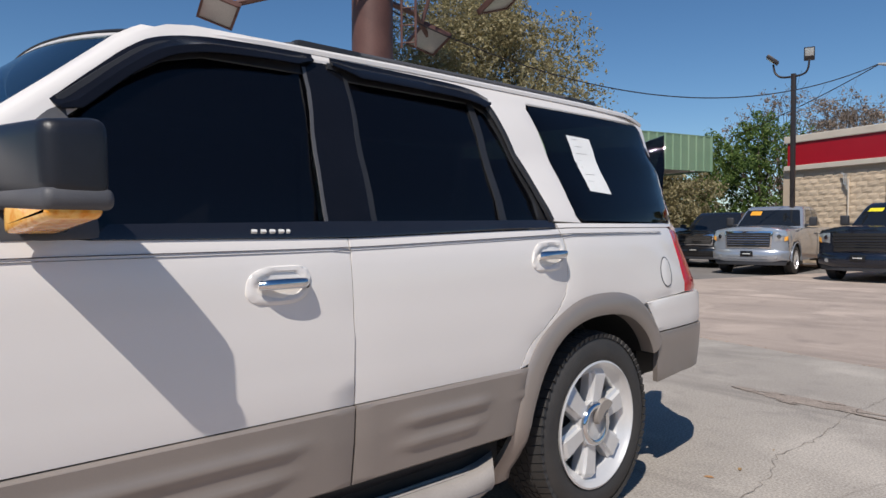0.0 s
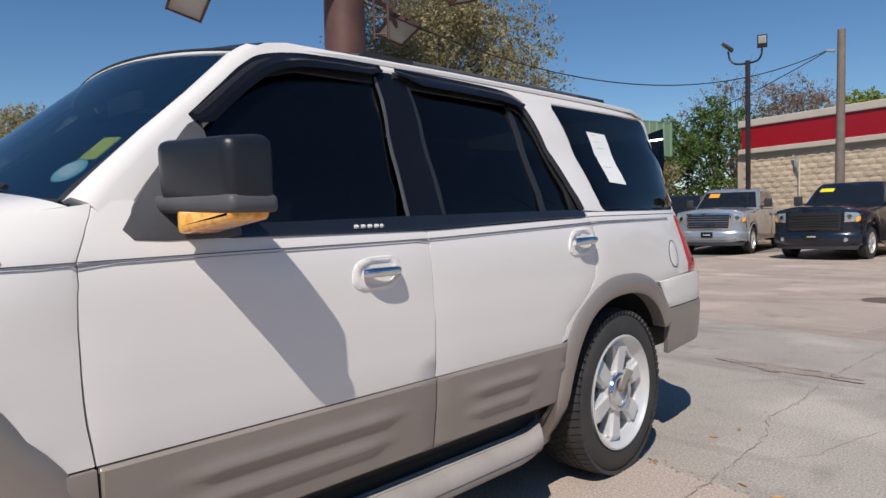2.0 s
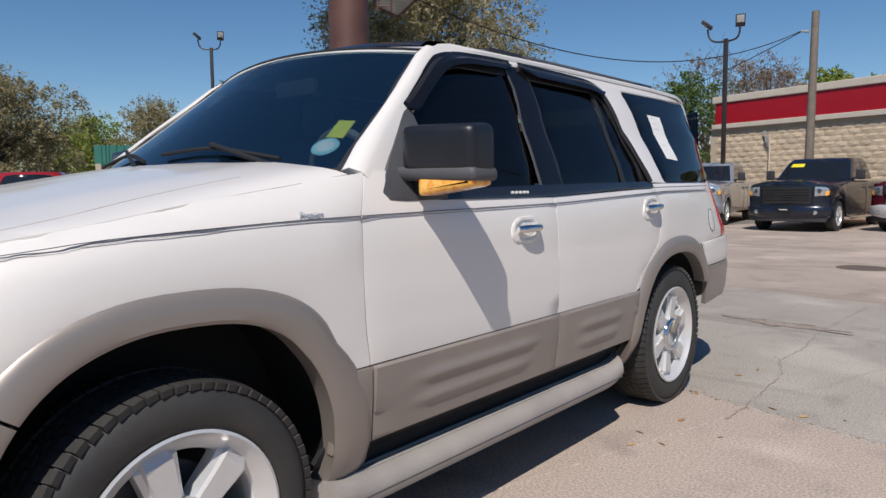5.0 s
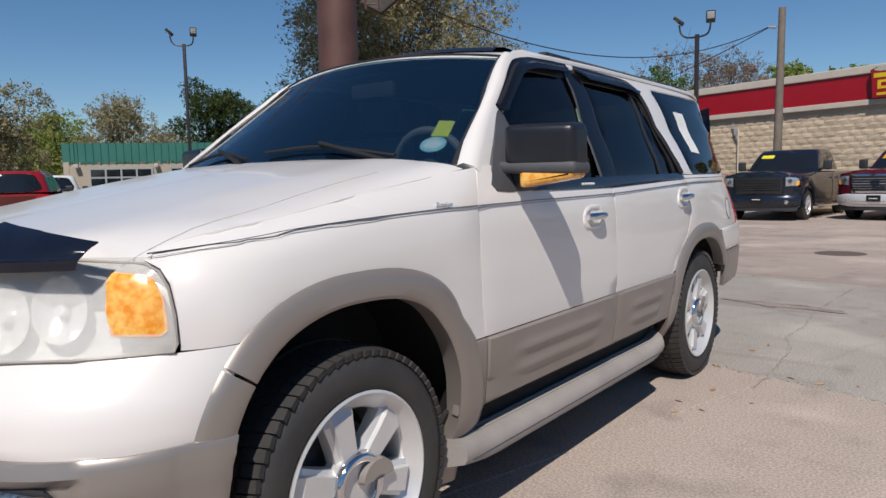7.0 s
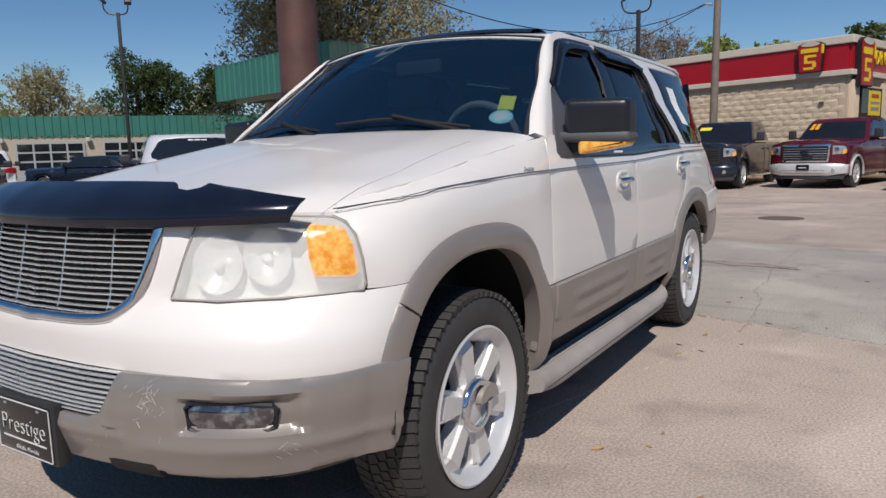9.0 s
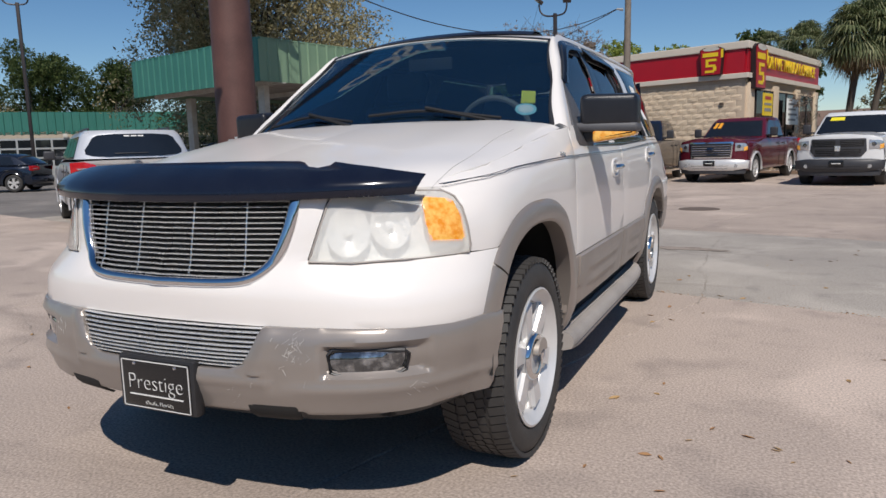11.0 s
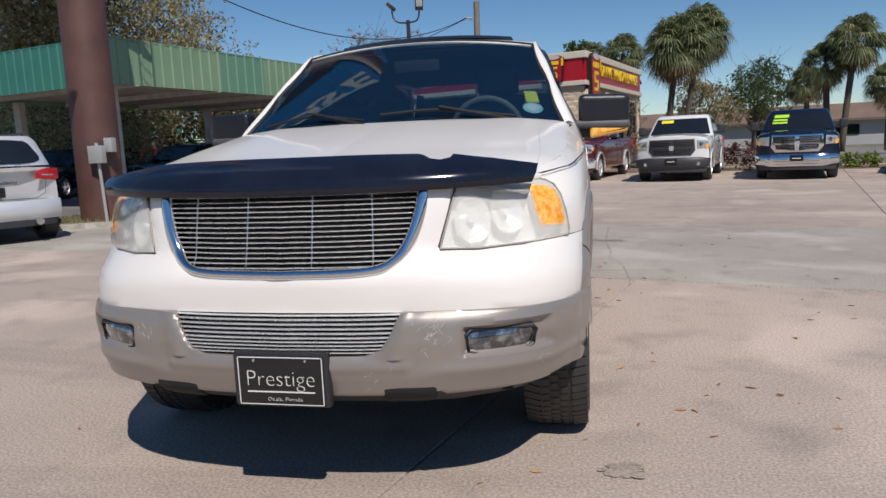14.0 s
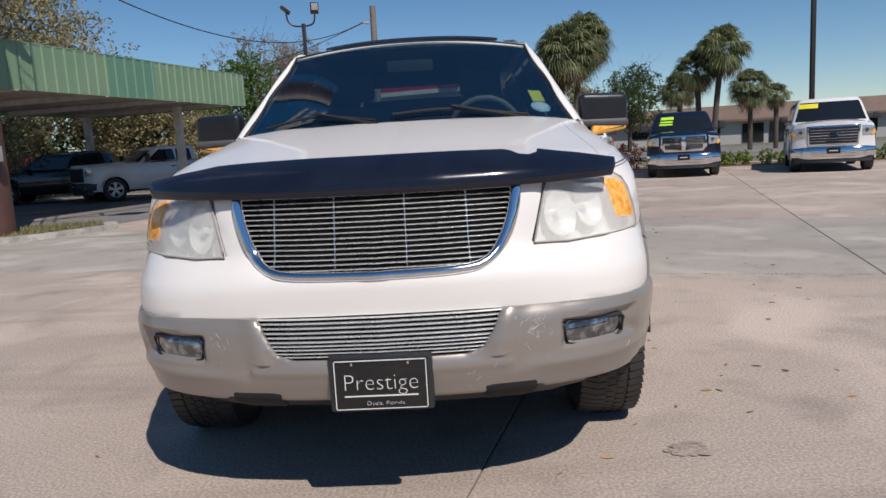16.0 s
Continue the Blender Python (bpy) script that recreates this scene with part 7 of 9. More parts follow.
SILVER = hard_paint("silver_blue_paint", (0.48, 0.51, 0.56), 0.6, 0.22)
NAVY = hard_paint("dark_navy_paint", (0.012, 0.017, 0.032), 0.3)
MAROON = hard_paint("maroon_paint", (0.13, 0.010, 0.022), 0.3)
TRUCK_WHITE = hard_paint("white_truck_paint", (0.75, 0.75, 0.74))
BLUE = hard_paint("deep_blue_paint", (0.006, 0.013, 0.034), 0.3)
BUICK_SILVER = hard_paint("silver_paint", (0.68, 0.69, 0.71), 0.35, 0.3)
JET = hard_paint("black_paint", (0.010, 0.010, 0.012))
RED = hard_paint("red_paint", (0.30, 0.012, 0.015))
PICKUP = dict(L=5.8, H=1.90, W=2.0, wb=3.65, r=0.39, hood_z=1.22, belt=1.27, cowl=-1.0, top0=-0.30, top1=1.15, back=1.28, tail=2.95)
vehicle("silver-blue pickup truck parked facing the lot", "pickup truck", at(-5.6, 20.6, 6), SILVER, **PICKUP, sticker=(ORANGE_STICKER, [(-0.55, 0.02, 0.3, 0.12)]), face="bars", grille_mat=CHROME)
vehicle("dark navy pickup truck with chrome bumper strip", "pickup truck", at(-2.05, 19.4, -5), NAVY, **PICKUP, bumper_mat=NAVY, grille_mat=GLOSS_BLACK, sticker=(STICKER, [(-0.60, 0.02, 0.34, 0.09)]), lower=CHROME)
vehicle("maroon pickup truck with silver bumper", "pickup truck", at(1.0, 20.1, -15.5), MAROON, **PICKUP, bumper_mat=ALLOY, grille_mat=CHROME, face="bars", sticker=(ORANGE_STICKER, [(-0.62, 0.02, 0.10, 0.17), (-0.48, 0.02, 0.10, 0.17)]), oval=BLUE, arch_mat=ALLOY)
vehicle("white pickup truck with black grille and bumper", "pickup truck", at(3.99, 18.53, -14), TRUCK_WHITE, **PICKUP, bumper_mat=DARK_GREY, grille_mat=DARK_GREY, face="cross", sticker=(STICKER, [(-0.55, 0.02, 0.34, 0.09)]))
vehicle("deep blue pickup truck with chrome grille and bumper", "pickup truck", at(7.11, 17.92, -15.5), BLUE, **PICKUP, bumper_mat=CHROME, grille_mat=CHROME, face="cross", sticker=(GREEN_STICKER, [(-0.58, 0.02, 0.36, 0.09), (-0.58, 0.15, 0.34, 0.05), (-0.58, 0.23, 0.34, 0.05)]))
vehicle("white passenger van with chrome grille", "van", at(10.9, 16.6, -22), TRUCK_WHITE, L=5.5, H=2.0, W=2.02, wb=3.5, r=0.38, hood_z=1.25, belt=1.32, cowl=-1.55, top0=-1.0, top1=2.75, back=2.8, tail=2.95, kind_of="van", bumper_mat=CHROME, grille_mat=CHROME, front_over=0.75, sticker=(STICKER, [(-0.72, 0.02, 0.45, 0.13)]), oval=BLUE)
vehicle("white pickup truck with black bumper under the canopy", "pickup truck", at(-11.2, 21.0, -42), TRUCK_WHITE, **dict(PICKUP, H=1.82), bumper_mat=DARK_GREY, grille_mat=DARK_GREY)
vehicle("black SUV parked under the canopy", "SUV", at(-14.9, 21.0, -78), JET, L=4.9, H=1.75, W=1.95, wb=2.8, r=0.37, hood_z=1.08, belt=1.15, cowl=-0.95, top0=-0.3, top1=2.0, back=2.1, tail=2.3, kind_of="suv", rails=True)
vehicle("black SUV with tinted windows parked beyond the trucks", "SUV", at(-8.2, 22.6, 4), JET, L=4.9, H=1.80, W=1.95, wb=2.8, r=0.37, hood_z=1.10, belt=1.18, cowl=-0.95, top0=-0.3, top1=2.0, back=2.1, tail=2.3, kind_of="suv")
vehicle("silver crossover SUV seen from behind with red tail lamps", "SUV", at(-9.55, 5.6, -123), BUICK_SILVER, L=5.1, H=1.68, W=2.0, wb=3.0, r=0.37, hood_z=1.08, belt=1.16, cowl=-0.95, top0=-0.3, top1=1.95, back=2.1, tail=2.2, kind_of="suv", rear_view=True, rails=True)

# ---- buildings ----
def corrugated(p0, p1, z0, z1, mat, name, pitch=0.30, rib=0.03, depth=0.03):
    """A sheet-metal fascia between two plan points, with standing ribs."""
    a, b = Vector((*p0, 0)), Vector((*p1, 0))
    d = b - a
    n = Vector((d.y, -d.x, 0)).normalized()
    bm = bmesh.new()
    k = max(2, int(d.length / pitch))
    line = []
    for i in range(k):
        for f, o in ((0.0, 0.0), (0.70, 0.0), (0.78, rib), (0.92, rib)):
            line.append(a + d * ((i + f) / k) + n * o)
    line.append(b)
    lo, hi = [bm.verts.new((p.x, p.y, z0)) for p in line], [bm.verts.new((p.x, p.y, z1)) for p in line]
    back_lo, back_hi = [bm.verts.new((p.x - n.x * depth, p.y - n.y * depth, z0)) for p in (a, b)], [bm.verts.new((p.x - n.x * depth, p.y - n.y * depth, z1)) for p in (a, b)]
    for i in range(len(line) - 1):
        bm.faces.new((lo[i], lo[i + 1], hi[i + 1], hi[i]))
    bm.faces.new((back_lo[1], back_lo[0], back_hi[0], back_hi[1]))
    return bm_mesh(name, bm, mat, smooth=False, recalc=False)


def wall_box(p0, p1, thick, z0, z1, mat, name, bevel=0.0):
    a, b = Vector((*p0, 0)), Vector((*p1, 0))
    d = (b - a)
    m = Matrix.Translation(a) @ d.to_track_quat("X", "Z").to_matrix().to_4x4()
    bm = bmesh.new()
    box(bm, 0, d.length, 0, thick, z0, z1, bevel=bevel)
    me = bm_mesh(name, bm, mat, smooth=False)
    me.transform(m)
    return me


GREEN_FADED = material("faded_green_sheet_metal", (0.17, 0.27, 0.17), 0.45, 0.1, second=(0.22, 0.31, 0.20), scale=1.2, amount=0.8, fine=14, rough_var=0.1)
GREEN_DEEP = material("teal_green_sheet_metal", (0.035, 0.16, 0.125), 0.45, 0.1, second=(0.05, 0.19, 0.15), scale=1.0, amount=0.7, fine=14, rough_var=0.1)
GREEN_PATCH = material("bluish_green_sheet_metal", (0.11, 0.235, 0.165), 0.45, 0.1, second=(0.14, 0.26, 0.18), scale=1.1, amount=0.8, fine=14, rough_var=0.1)
OLD_WHITE = material("dirty_white_paint", (0.55, 0.53, 0.48), 0.6, second=(0.36, 0.32, 0.27), scale=4, amount=0.8, fine=25)
SOFFIT = material("stained_soffit_boards", (0.42, 0.38, 0.33), 0.7, second=(0.24, 0.19, 0.15), scale=2.5, amount=0.9, fine=18)
YELLOW_PAINT = material("worn_yellow_paint", (0.50, 0.30, 0.06), 0.6, second=(0.35, 0.22, 0.08), scale=9)
RUST = material("rust_brown_paint", (0.085, 0.040, 0.033), 0.55, 0.1, second=(0.13, 0.062, 0.05), scale=2.2, amount=0.9, fine=22, bump=0.1, bump_scale=30)
STUCCO = material("beige_stucco", (0.45, 0.38, 0.29), 0.85, second=(0.37, 0.31, 0.24), scale=3, amount=0.7, bump=0.2, bump_scale=60)
BRICK_TAN = material("tan_split_block", (0.66, 0.53, 0.385), 0.9, second=(0.55, 0.43, 0.305), scale=5, amount=0.8, fine=40, bump=0.5, bump_scale=30, random_tint=0.14)
MORTAR = material("tan_mortar", (0.55, 0.44, 0.325), 0.95, second=(0.46, 0.365, 0.27), scale=8)
RED_SIGN = material("red_fascia_panel", (0.38, 0.006, 0.016), 0.35, second=(0.32, 0.005, 0.014), scale=2, amount=0.6)
CREAM = material("cream_trim", (0.62, 0.55, 0.46), 0.6, second=(0.52, 0.46, 0.38), scale=3)
YELLOW_SIGN = material("yellow_sign_letters", (0.80, 0.56, 0.02), 0.45)
WOOD_POLE = material("weathered_pole_wood", (0.22, 0.18, 0.145), 0.85, second=(0.14, 0.115, 0.095), scale=5, amount=0.8, fine=60, bump=0.4, bump_scale=25)
POLE_DARK = material("dark_steel_pole", (0.028, 0.022, 0.022), 0.45, 0.3, second=(0.05, 0.04, 0.038), scale=3)
LED = material("flood_lamp_glass", (0.50, 0.50, 0.48), 0.3, 0.3, second=(0.3, 0.3, 0.3), scale=40)
ROOF_BROWN = material("brown_shingle_roof", (0.20, 0.135, 0.105), 0.85, second=(0.14, 0.095, 0.075), scale=1.0, amount=0.8, fine=7)
WALL_GREY = material("pale_grey_wall", (0.42, 0.41, 0.41), 0.8, second=(0.36, 0.35, 0.35), scale=0.6)

# canopy of the old filling station
CA, CB, CC = Vector((-9.68, 10.1, 0)), Vector((-7.2, 19.75, 0)), Vector((-15.85, 11.75, 0))
CD = CB + (CC - CA)
canopy = thing("canopy", "faded green sheet-metal canopy on white steel posts", "canopy", kind="structure")
Z0, Z1 = 2.98, 4.02
mid1, mid2 = CA.lerp(CB, 0.36), CA.lerp(CB, 0.54)
for p0, p1, mat in ((CA, mid1, GREEN_FADED), (mid1, mid2, GREEN_PATCH), (mid2, CB, GREEN_FADED), (CC, CA, GREEN_DEEP), (CB, CD, GREEN_FADED), (CD, CC, GREEN_FADED)):
    part("fascia", corrugated((p0.x, p0.y), (p1.x, p1.y), Z0, Z1, mat, "fascia", 0.32), canopy)
    part("fascia_cap", wall_box((p0.x, p0.y), (p1.x, p1.y), 0.06, Z1 - 0.03, Z1 + 0.03, mat, "fascia_cap"), canopy)
part("soffit", mesh_of("soffit", [(*p.lerp((CA + CD) / 2, 0.025).xy, z) for z in (Z0 + 0.12, Z1 - 0.2) for p in (CA, CB, CD, CC)], [(3, 2, 1, 0), (4, 5, 6, 7), (0, 1, 5, 4), (1, 2, 6, 5), (2, 3, 7, 6), (3, 0, 4, 7)], SOFFIT, smooth=False), canopy)
for f in (0.08, 0.36, 0.64, 0.92):
    p, q = CA.lerp(CB, f), CC.lerp(CD, f)
    part("beam", wall_box((p.x, p.y), (q.x, q.y), 0.16, Z0 - 0.02, Z0 + 0.115, OLD_WHITE, "beam"), canopy)
for x, y in ((-10.45, 11.15), (-8.95, 18.15), (-14.9, 13.1), (-13.5, 21.0)):
    post = part("post", box_mesh("post", OLD_WHITE, x - 0.11, x + 0.11, y - 0.11, y + 0.11, 0, Z0, bevel=0.015), canopy, "white steel post with a yellow foot")
    part("post_foot", box_mesh("post_foot", YELLOW_PAINT, x - 0.114, x + 0.114, y - 0.114, y + 0.114, 0, 0.9, bevel=0.015), post)

# sign pillar with its ladder, meter boxes and the lights under the board
pillar = thing("sign_pillar", "thick rust-brown steel pillar of a tall roadside sign", "sign pillar")
px, py = -8.14, 7.38
part("column", cone_mesh("column", RUST, (px, py, 0.0), (px, py, 22.5), 0.41, 0.36, 40), pillar)
for dx in (0.0, 0.28):
    part("ladder_rail", tube_mesh("ladder_rail", RUST, [(px + 0.52 + dx * 0.75, py + 0.30 + dx * 0.62, z) for z in (4.7, 7.0, 11.0)], 0.025, 6), pillar)
for k in range(18):
    z = 4.8 + k * 0.33
    part("rung", tube_mesh("rung", RUST, [(px + 0.52, py + 0.30, z), (px + 0.73, py + 0.474, z)], 0.014, 6), pillar)
part("meter_box", box_mesh("meter_box", LED, px + 0.22, px + 0.50, py - 0.56, py - 0.42, 1.18, 1.50, bevel=0.01), pillar, "grey electric box")
part("meter_box", box_mesh("meter_box", LED, px + 0.42, px + 0.58, py - 0.36, py - 0.22, 1.38, 1.64, bevel=0.01), pillar, "grey electric box")
part("conduit", cone_mesh("conduit", LED, (px + 0.40, py - 0.46, 0.1), (px + 0.34, py - 0.46, 1.55), 0.03, 0.03, 8), pillar)

# light poles
def flood_pole(x, y, h, turn, label):
    pole = thing("light_pole", label, "light pole", "lot light poles", m=pose(x, y, 0, 0, 0, turn))
    part("pole", box_mesh("pole", POLE_DARK, -0.06, 0.06, -0.06, 0.06, 0, h, bevel=0.012), pole)
    arm = [(-0.58, 0, h + 0.36), (-0.52, 0, h + 0.10), (-0.34, 0, h - 0.05), (0.0, 0, h - 0.08), (0.28, 0, h - 0.04), (0.39, 0, h + 0.10), (0.42, 0, h + 0.36)]
    part("arm", tube_mesh("arm", POLE_DARK, spline(arm, 6), 0.03, 8), pole)
    for s, tilt, turn_z in ((-1, 50, -70), (1, 12, 20)):
        m = Matrix.Translation(((-0.60 if s < 0 else 0.42), 0, h + 0.50)) @ Euler((radians(tilt), 0, radians(turn_z))).to_matrix().to_4x4()
        hd = part("flood_lamp", box_mesh("flood_lamp", POLE_DARK, -0.14, 0.14, -0.05, 0.05, -0.19, 0.19, bevel=0.02, m=m), pole)
        part("lamp_glass", box_mesh("lamp_glass", LED, -0.11, 0.11, -0.058, -0.045, -0.06, 0.16, bevel=0.01, m=m), hd)


flood_pole(-5.1, 20.4, 5.72, 0, "tall dark steel light pole with two flood lamps")
flood_pole(-25.3, 14.95, 7.35, 40, "tall dark steel light pole with two flood lamps")
dark = thing("light_pole", "tall dark steel pole behind the van", "light pole", "lot light poles")
part("pole", box_mesh("pole", POLE_DARK, 13.03, 13.18, 21.95, 22.1, 0, 12, bevel=0.02), dark)
wood = thing("utility_pole", "weathered wooden utility pole beside the tan building", "utility pole")
part("post", cone_mesh("post", WOOD_POLE, (-2.80, 21.09, 0), (-2.74, 21.09, 6.3), 0.14, 0.105, 14), wood)
part("insulator", cone_mesh("insulator", LED, (-2.9, 21.05, 5.72), (-3.12, 21.05, 5.76), 0.05, 0.03, 8), wood)


def wire(name, p0, p1, sag, r=0.012):
    pts = []
    for t in np.linspace(0, 1, 40):
        p = Vector(p0).lerp(Vector(p1), t)
        pts.append((p.x, p.y, p.z - sag * 4 * t * (1 - t)))
    tagged(new(name, tube_mesh(name, POLE_DARK, pts, r, 5)), "thin black overhead cable sagging between poles", "cable")


wire("overhead_cable", (-3.12, 21.05, 5.76), (-7.9, 7.5, 5.5), 1.3, 0.014)
for k in range(4):
    wire("overhead_cable", (13.1, 22.0, 8.6 - 0.75 * k), (34.0, 14.0 + 3 * k, 9.5 - 0.6 * k), 0.5, 0.012)
wire("overhead_cable", (-3.12, 21.05, 5.74), (-16.0, 30.0, 4.6), 0.5, 0.014)

# the oil-change shop
shop = thing("shop_building", "tan block shop with a red fascia and cream trim", "building")
SA, SB, SC = (-7.25, 26.0), (0.95, 23.1), (3.6, 32.2)
SD = (SA[0] + SC[0] - SB[0], SA[1] + SC[1] - SB[1])
part("wall", wall_box(SA, SB, 0.25, 0, 3.36, MORTAR, "wall"), shop)
part("wall", wall_box(SB, SC, 0.25, 0, 3.36, MORTAR, "wall"), shop)
part("wall", wall_box(SD, SA, -0.25, 0, 3.36, MORTAR, "wall"), shop)
for p0, p1 in ((SA, SB), (SB, SC)):
    f = part("fascia", wall_box(p0, p1, 0.3, 3.50, 4.36, RED_SIGN, "fascia"), shop, "red fascia band")
    d = (Vector((*p1, 0)) - Vector((*p0, 0))).normalized()
    n = Vector((d.y, -d.x, 0))
    for me in (f.data,):
        me.transform(Matrix.Translation(n * 0.10))
    a, b = Vector((*p0, 0)) + n * 0.16 - d * 0.12, Vector((*p1, 0)) + n * 0.16 + d * 0.16
    part("cornice", wall_box((a.x, a.y), (b.x, b.y), 0.4, 4.34, 4.60, CREAM, "cornice", bevel=0.03), shop)
    part("fascia_trim", wall_box((a.x, a.y), (b.x, b.y), 0.4, 3.34, 3.52, CREAM, "fascia_trim", bevel=0.02), shop)
part("roof_deck", mesh_of("roof_deck", [(*SA, 4.2), (*SB, 4.2), (*SC, 4.2), (*SD, 4.2)], [(0, 1, 2, 3)], CREAM, smooth=False), shop)

# garage building with teal roof band
garage = thing("garage_building", "beige garage building with a teal metal roof band", "building")
GA, GB = (-38.6, 15.5), (-31.5, 25.2)
GC = (-22.0, 33.0)
part("wall", wall_box(GA, GB, 0.3, 0, 2.7, STUCCO, "wall"), garage)
part("wall", wall_box(GB, GC, 0.3, 0, 2.7, STUCCO, "wall"), garage)
part("wall", wall_box((-46, 22), GA, 0.3, 0, 2.7, STUCCO, "wall"), garage)
for p0, p1 in ((GA, GB), (GB, GC), ((-46, 22), GA)):
    part("roof_band", corrugated(p0, p1, 2.55, 3.75, GREEN_DEEP, "roof_band", 0.4, 0.04, 0.6), garage, "teal metal roof band")

# ---- shop details ----
def along(p0, p1, a, out, z):
    """A place a metres along a wall line, out metres in front of it."""
    v0, v1 = Vector((*p0, 0)), Vector((*p1, 0))
    d = (v1 - v0).normalized()
    n = Vector((d.y, -d.x, 0))
    q = v0 + d * a + n * out
    return Vector((q.x, q.y, z))


def facing(p0, p1, a, out, z):
    """A frame on a wall: x along it, y up, z out of it."""
    v0, v1 = Vector((*p0, 0)), Vector((*p1, 0))
    d = (v1 - v0).normalized()
    n = Vector((d.y, -d.x, 0))
    q = along(p0, p1, a, out, z)
    return Matrix(((d.x, 0, n.x, q.x), (d.y, 0, n.y, q.y), (0, 1, 0, q.z), (0, 0, 0, 1)))


rnd = random.Random(21)
block_meshes = []
for k in range(5):
    bm = bmesh.new()
    box(bm, 0.006, 0.394, 0.0, 0.194, -0.02, 0.0)
    top_faces = [f for f in bm.faces if f.calc_center_median().z > -0.005]
    r = bmesh.ops.subdivide_edges(bm, edges=list({e for f in top_faces for e in f.edges}), cuts=2, use_grid_fill=True)
    for v in bm.verts:
        if v.co.z > -0.005:
            edge_d = min(v.co.x - 0.006, 0.394 - v.co.x, v.co.y, 0.194 - v.co.y)
            v.co.z = 0.008 + (rnd.uniform(0.006, 0.024) if edge_d > 0.02 else 0.0)
    block_meshes.append(bm_mesh("block", bm, BRICK_TAN, smooth=False))
wall_front = [o for o in shop.children if o.name.startswith("wall")][0]
length = (Vector(SB) - Vector(SA)).length
for row in range(2, 16):
    off = -0.2 if row % 2 else 0.0
    for c in range(22):
        a = off + c * 0.4
        if a < -0.01 or a + 0.4 > length + 0.02:
            continue
        b = part("block", block_meshes[rnd.randrange(5)], wall_front)
        b.matrix_basis = facing(SA, SB, a, 0.004, row * 0.2)
VENT = material("dark_wall_vent", (0.10, 0.07, 0.05), 0.8)
for a, z, w, h in ((5.0, 1.55, 0.36, 0.10), (7.9, 2.5, 0.14, 0.10)):
    m = facing(SA, SB, a, 0.0, z)
    part("wall_vent", box_mesh("wall_vent", VENT, -w / 2, w / 2, -h / 2, h / 2, 0.0, 0.07, m=m), shop)
m = facing(SA, SB, 2.4, 0.05, 0)
part("conduit", tube_mesh("conduit", CREAM, [m @ Vector((0.0, z, 0.05)) for z in (0.2, 1.5, 2.9)], 0.025, 6), shop)
for k in range(3):
    part("conduit_bend", tube_mesh("conduit_bend", LED, [m @ Vector(p) for p in ((0.0, 2.5, 0.05), (-0.05 - 0.05 * k, 2.75, 0.08), (-0.02 - 0.06 * k, 3.05, 0.10), (-0.25, 3.12, 0.06))], 0.02, 6), shop)
# hanging cup-shaped signs in red and yellow, drawn as plain shapes
for (p0, p1, a, z, w, h, tilt) in ((SA, SB, 7.58, 4.0, 0.85, 0.98, 0), (SB, SC, 0.78, 3.76, 1.3, 1.55, 0)):
    m = facing(p0, p1, a, 0.28, z)
    sg = thing("cup_sign", "red cup-shaped shop sign with yellow marks", "sign", "cup signs")
    outline = [(-0.42 * w, -0.5 * h), (0.42 * w, -0.5 * h), (0.5 * w, 0.42 * h), (0.3 * w, 0.5 * h), (-0.3 * w, 0.5 * h), (-0.5 * w, 0.42 * h)]
    part("sign_body", quad_on([m @ Vector((x, y, 0.0)) for x, y in outline], material("sign_edge", (0.02, 0.01, 0.01), 0.5), "sign_body", 0.22), sg)
    part("sign_face", quad_on([m @ Vector((x * 0.93, y * 0.95, 0.012)) for x, y in outline], RED_SIGN, "sign_face", 0.01), sg)
    part("sign_rim", quad_on([m @ Vector((0.36 * w * math.cos(t), 0.43 * h + 0.07 * h * math.sin(t), 0.022)) for t in np.linspace(0, 2 * math.pi, 21)[:-1]], OLD_WHITE, "sign_rim", 0.008), sg)
    for x0, x1, y0, y1 in ((-0.36, 0.30, 0.16, 0.30), (-0.22, 0.24, 0.00, 0.08), (-0.22, -0.10, -0.14, 0.0), (-0.22, 0.20, -0.20, -0.12), (0.10, 0.24, -0.34, -0.18), (-0.24, 0.16, -0.40, -0.32), (0.42, 0.52, 0.10, 0.40)):
        part("yellow_mark", quad_on([m @ Vector((x * w, y * h, 0.024)) for x, y in ((x0, y0), (x1, y0), (x1, y1), (x0, y1))], YELLOW_SIGN, "yellow_mark", 0.008), sg)
words = thing("shop_lettering", "yellow raised letters on the red fascia", "sign lettering")
for k, ch in enumerate("DRIVETHRUOILCHANGE"):
    part("letter", text_mesh("letter", ch, 0.66, YELLOW_SIGN, facing(SB, SC, 2.1 + 0.375 * k, 0.16, 3.98) @ Matrix.Diagonal((0.78, 1.0, 1, 1)), 0.02), words)
SHOP_GLASS = glass("shop_glass", (0.3, 0.33, 0.35), (0.01, 0.01, 0.012), 0.3, 1.5)
for a0, a1 in ((1.0, 3.0), (3.6, 6.0), (6.6, 9.0)):
    m = facing(SB, SC, a0, 0.03, 0.1)
    w = part("shop_window", box_mesh("shop_window", DARK_VOID, 0, a1 - a0, 0, 2.9, 0, 0.02, m=m), shop, "dark glazed shop opening")
    part("pane", box_mesh("pane", SHOP_GLASS, 0.05, a1 - a0 - 0.05, 0.05, 2.85, 0.022, 0.03, m=m), w)
    for x in (0.0, (a1 - a0) / 2, a1 - a0):
        part("mullion", box_mesh("mullion", POLE_DARK, x - 0.03, x + 0.03, 0, 2.9, 0.0, 0.06, m=m), w)
m = facing(SB, SC, 1.4, 0.35, 0)
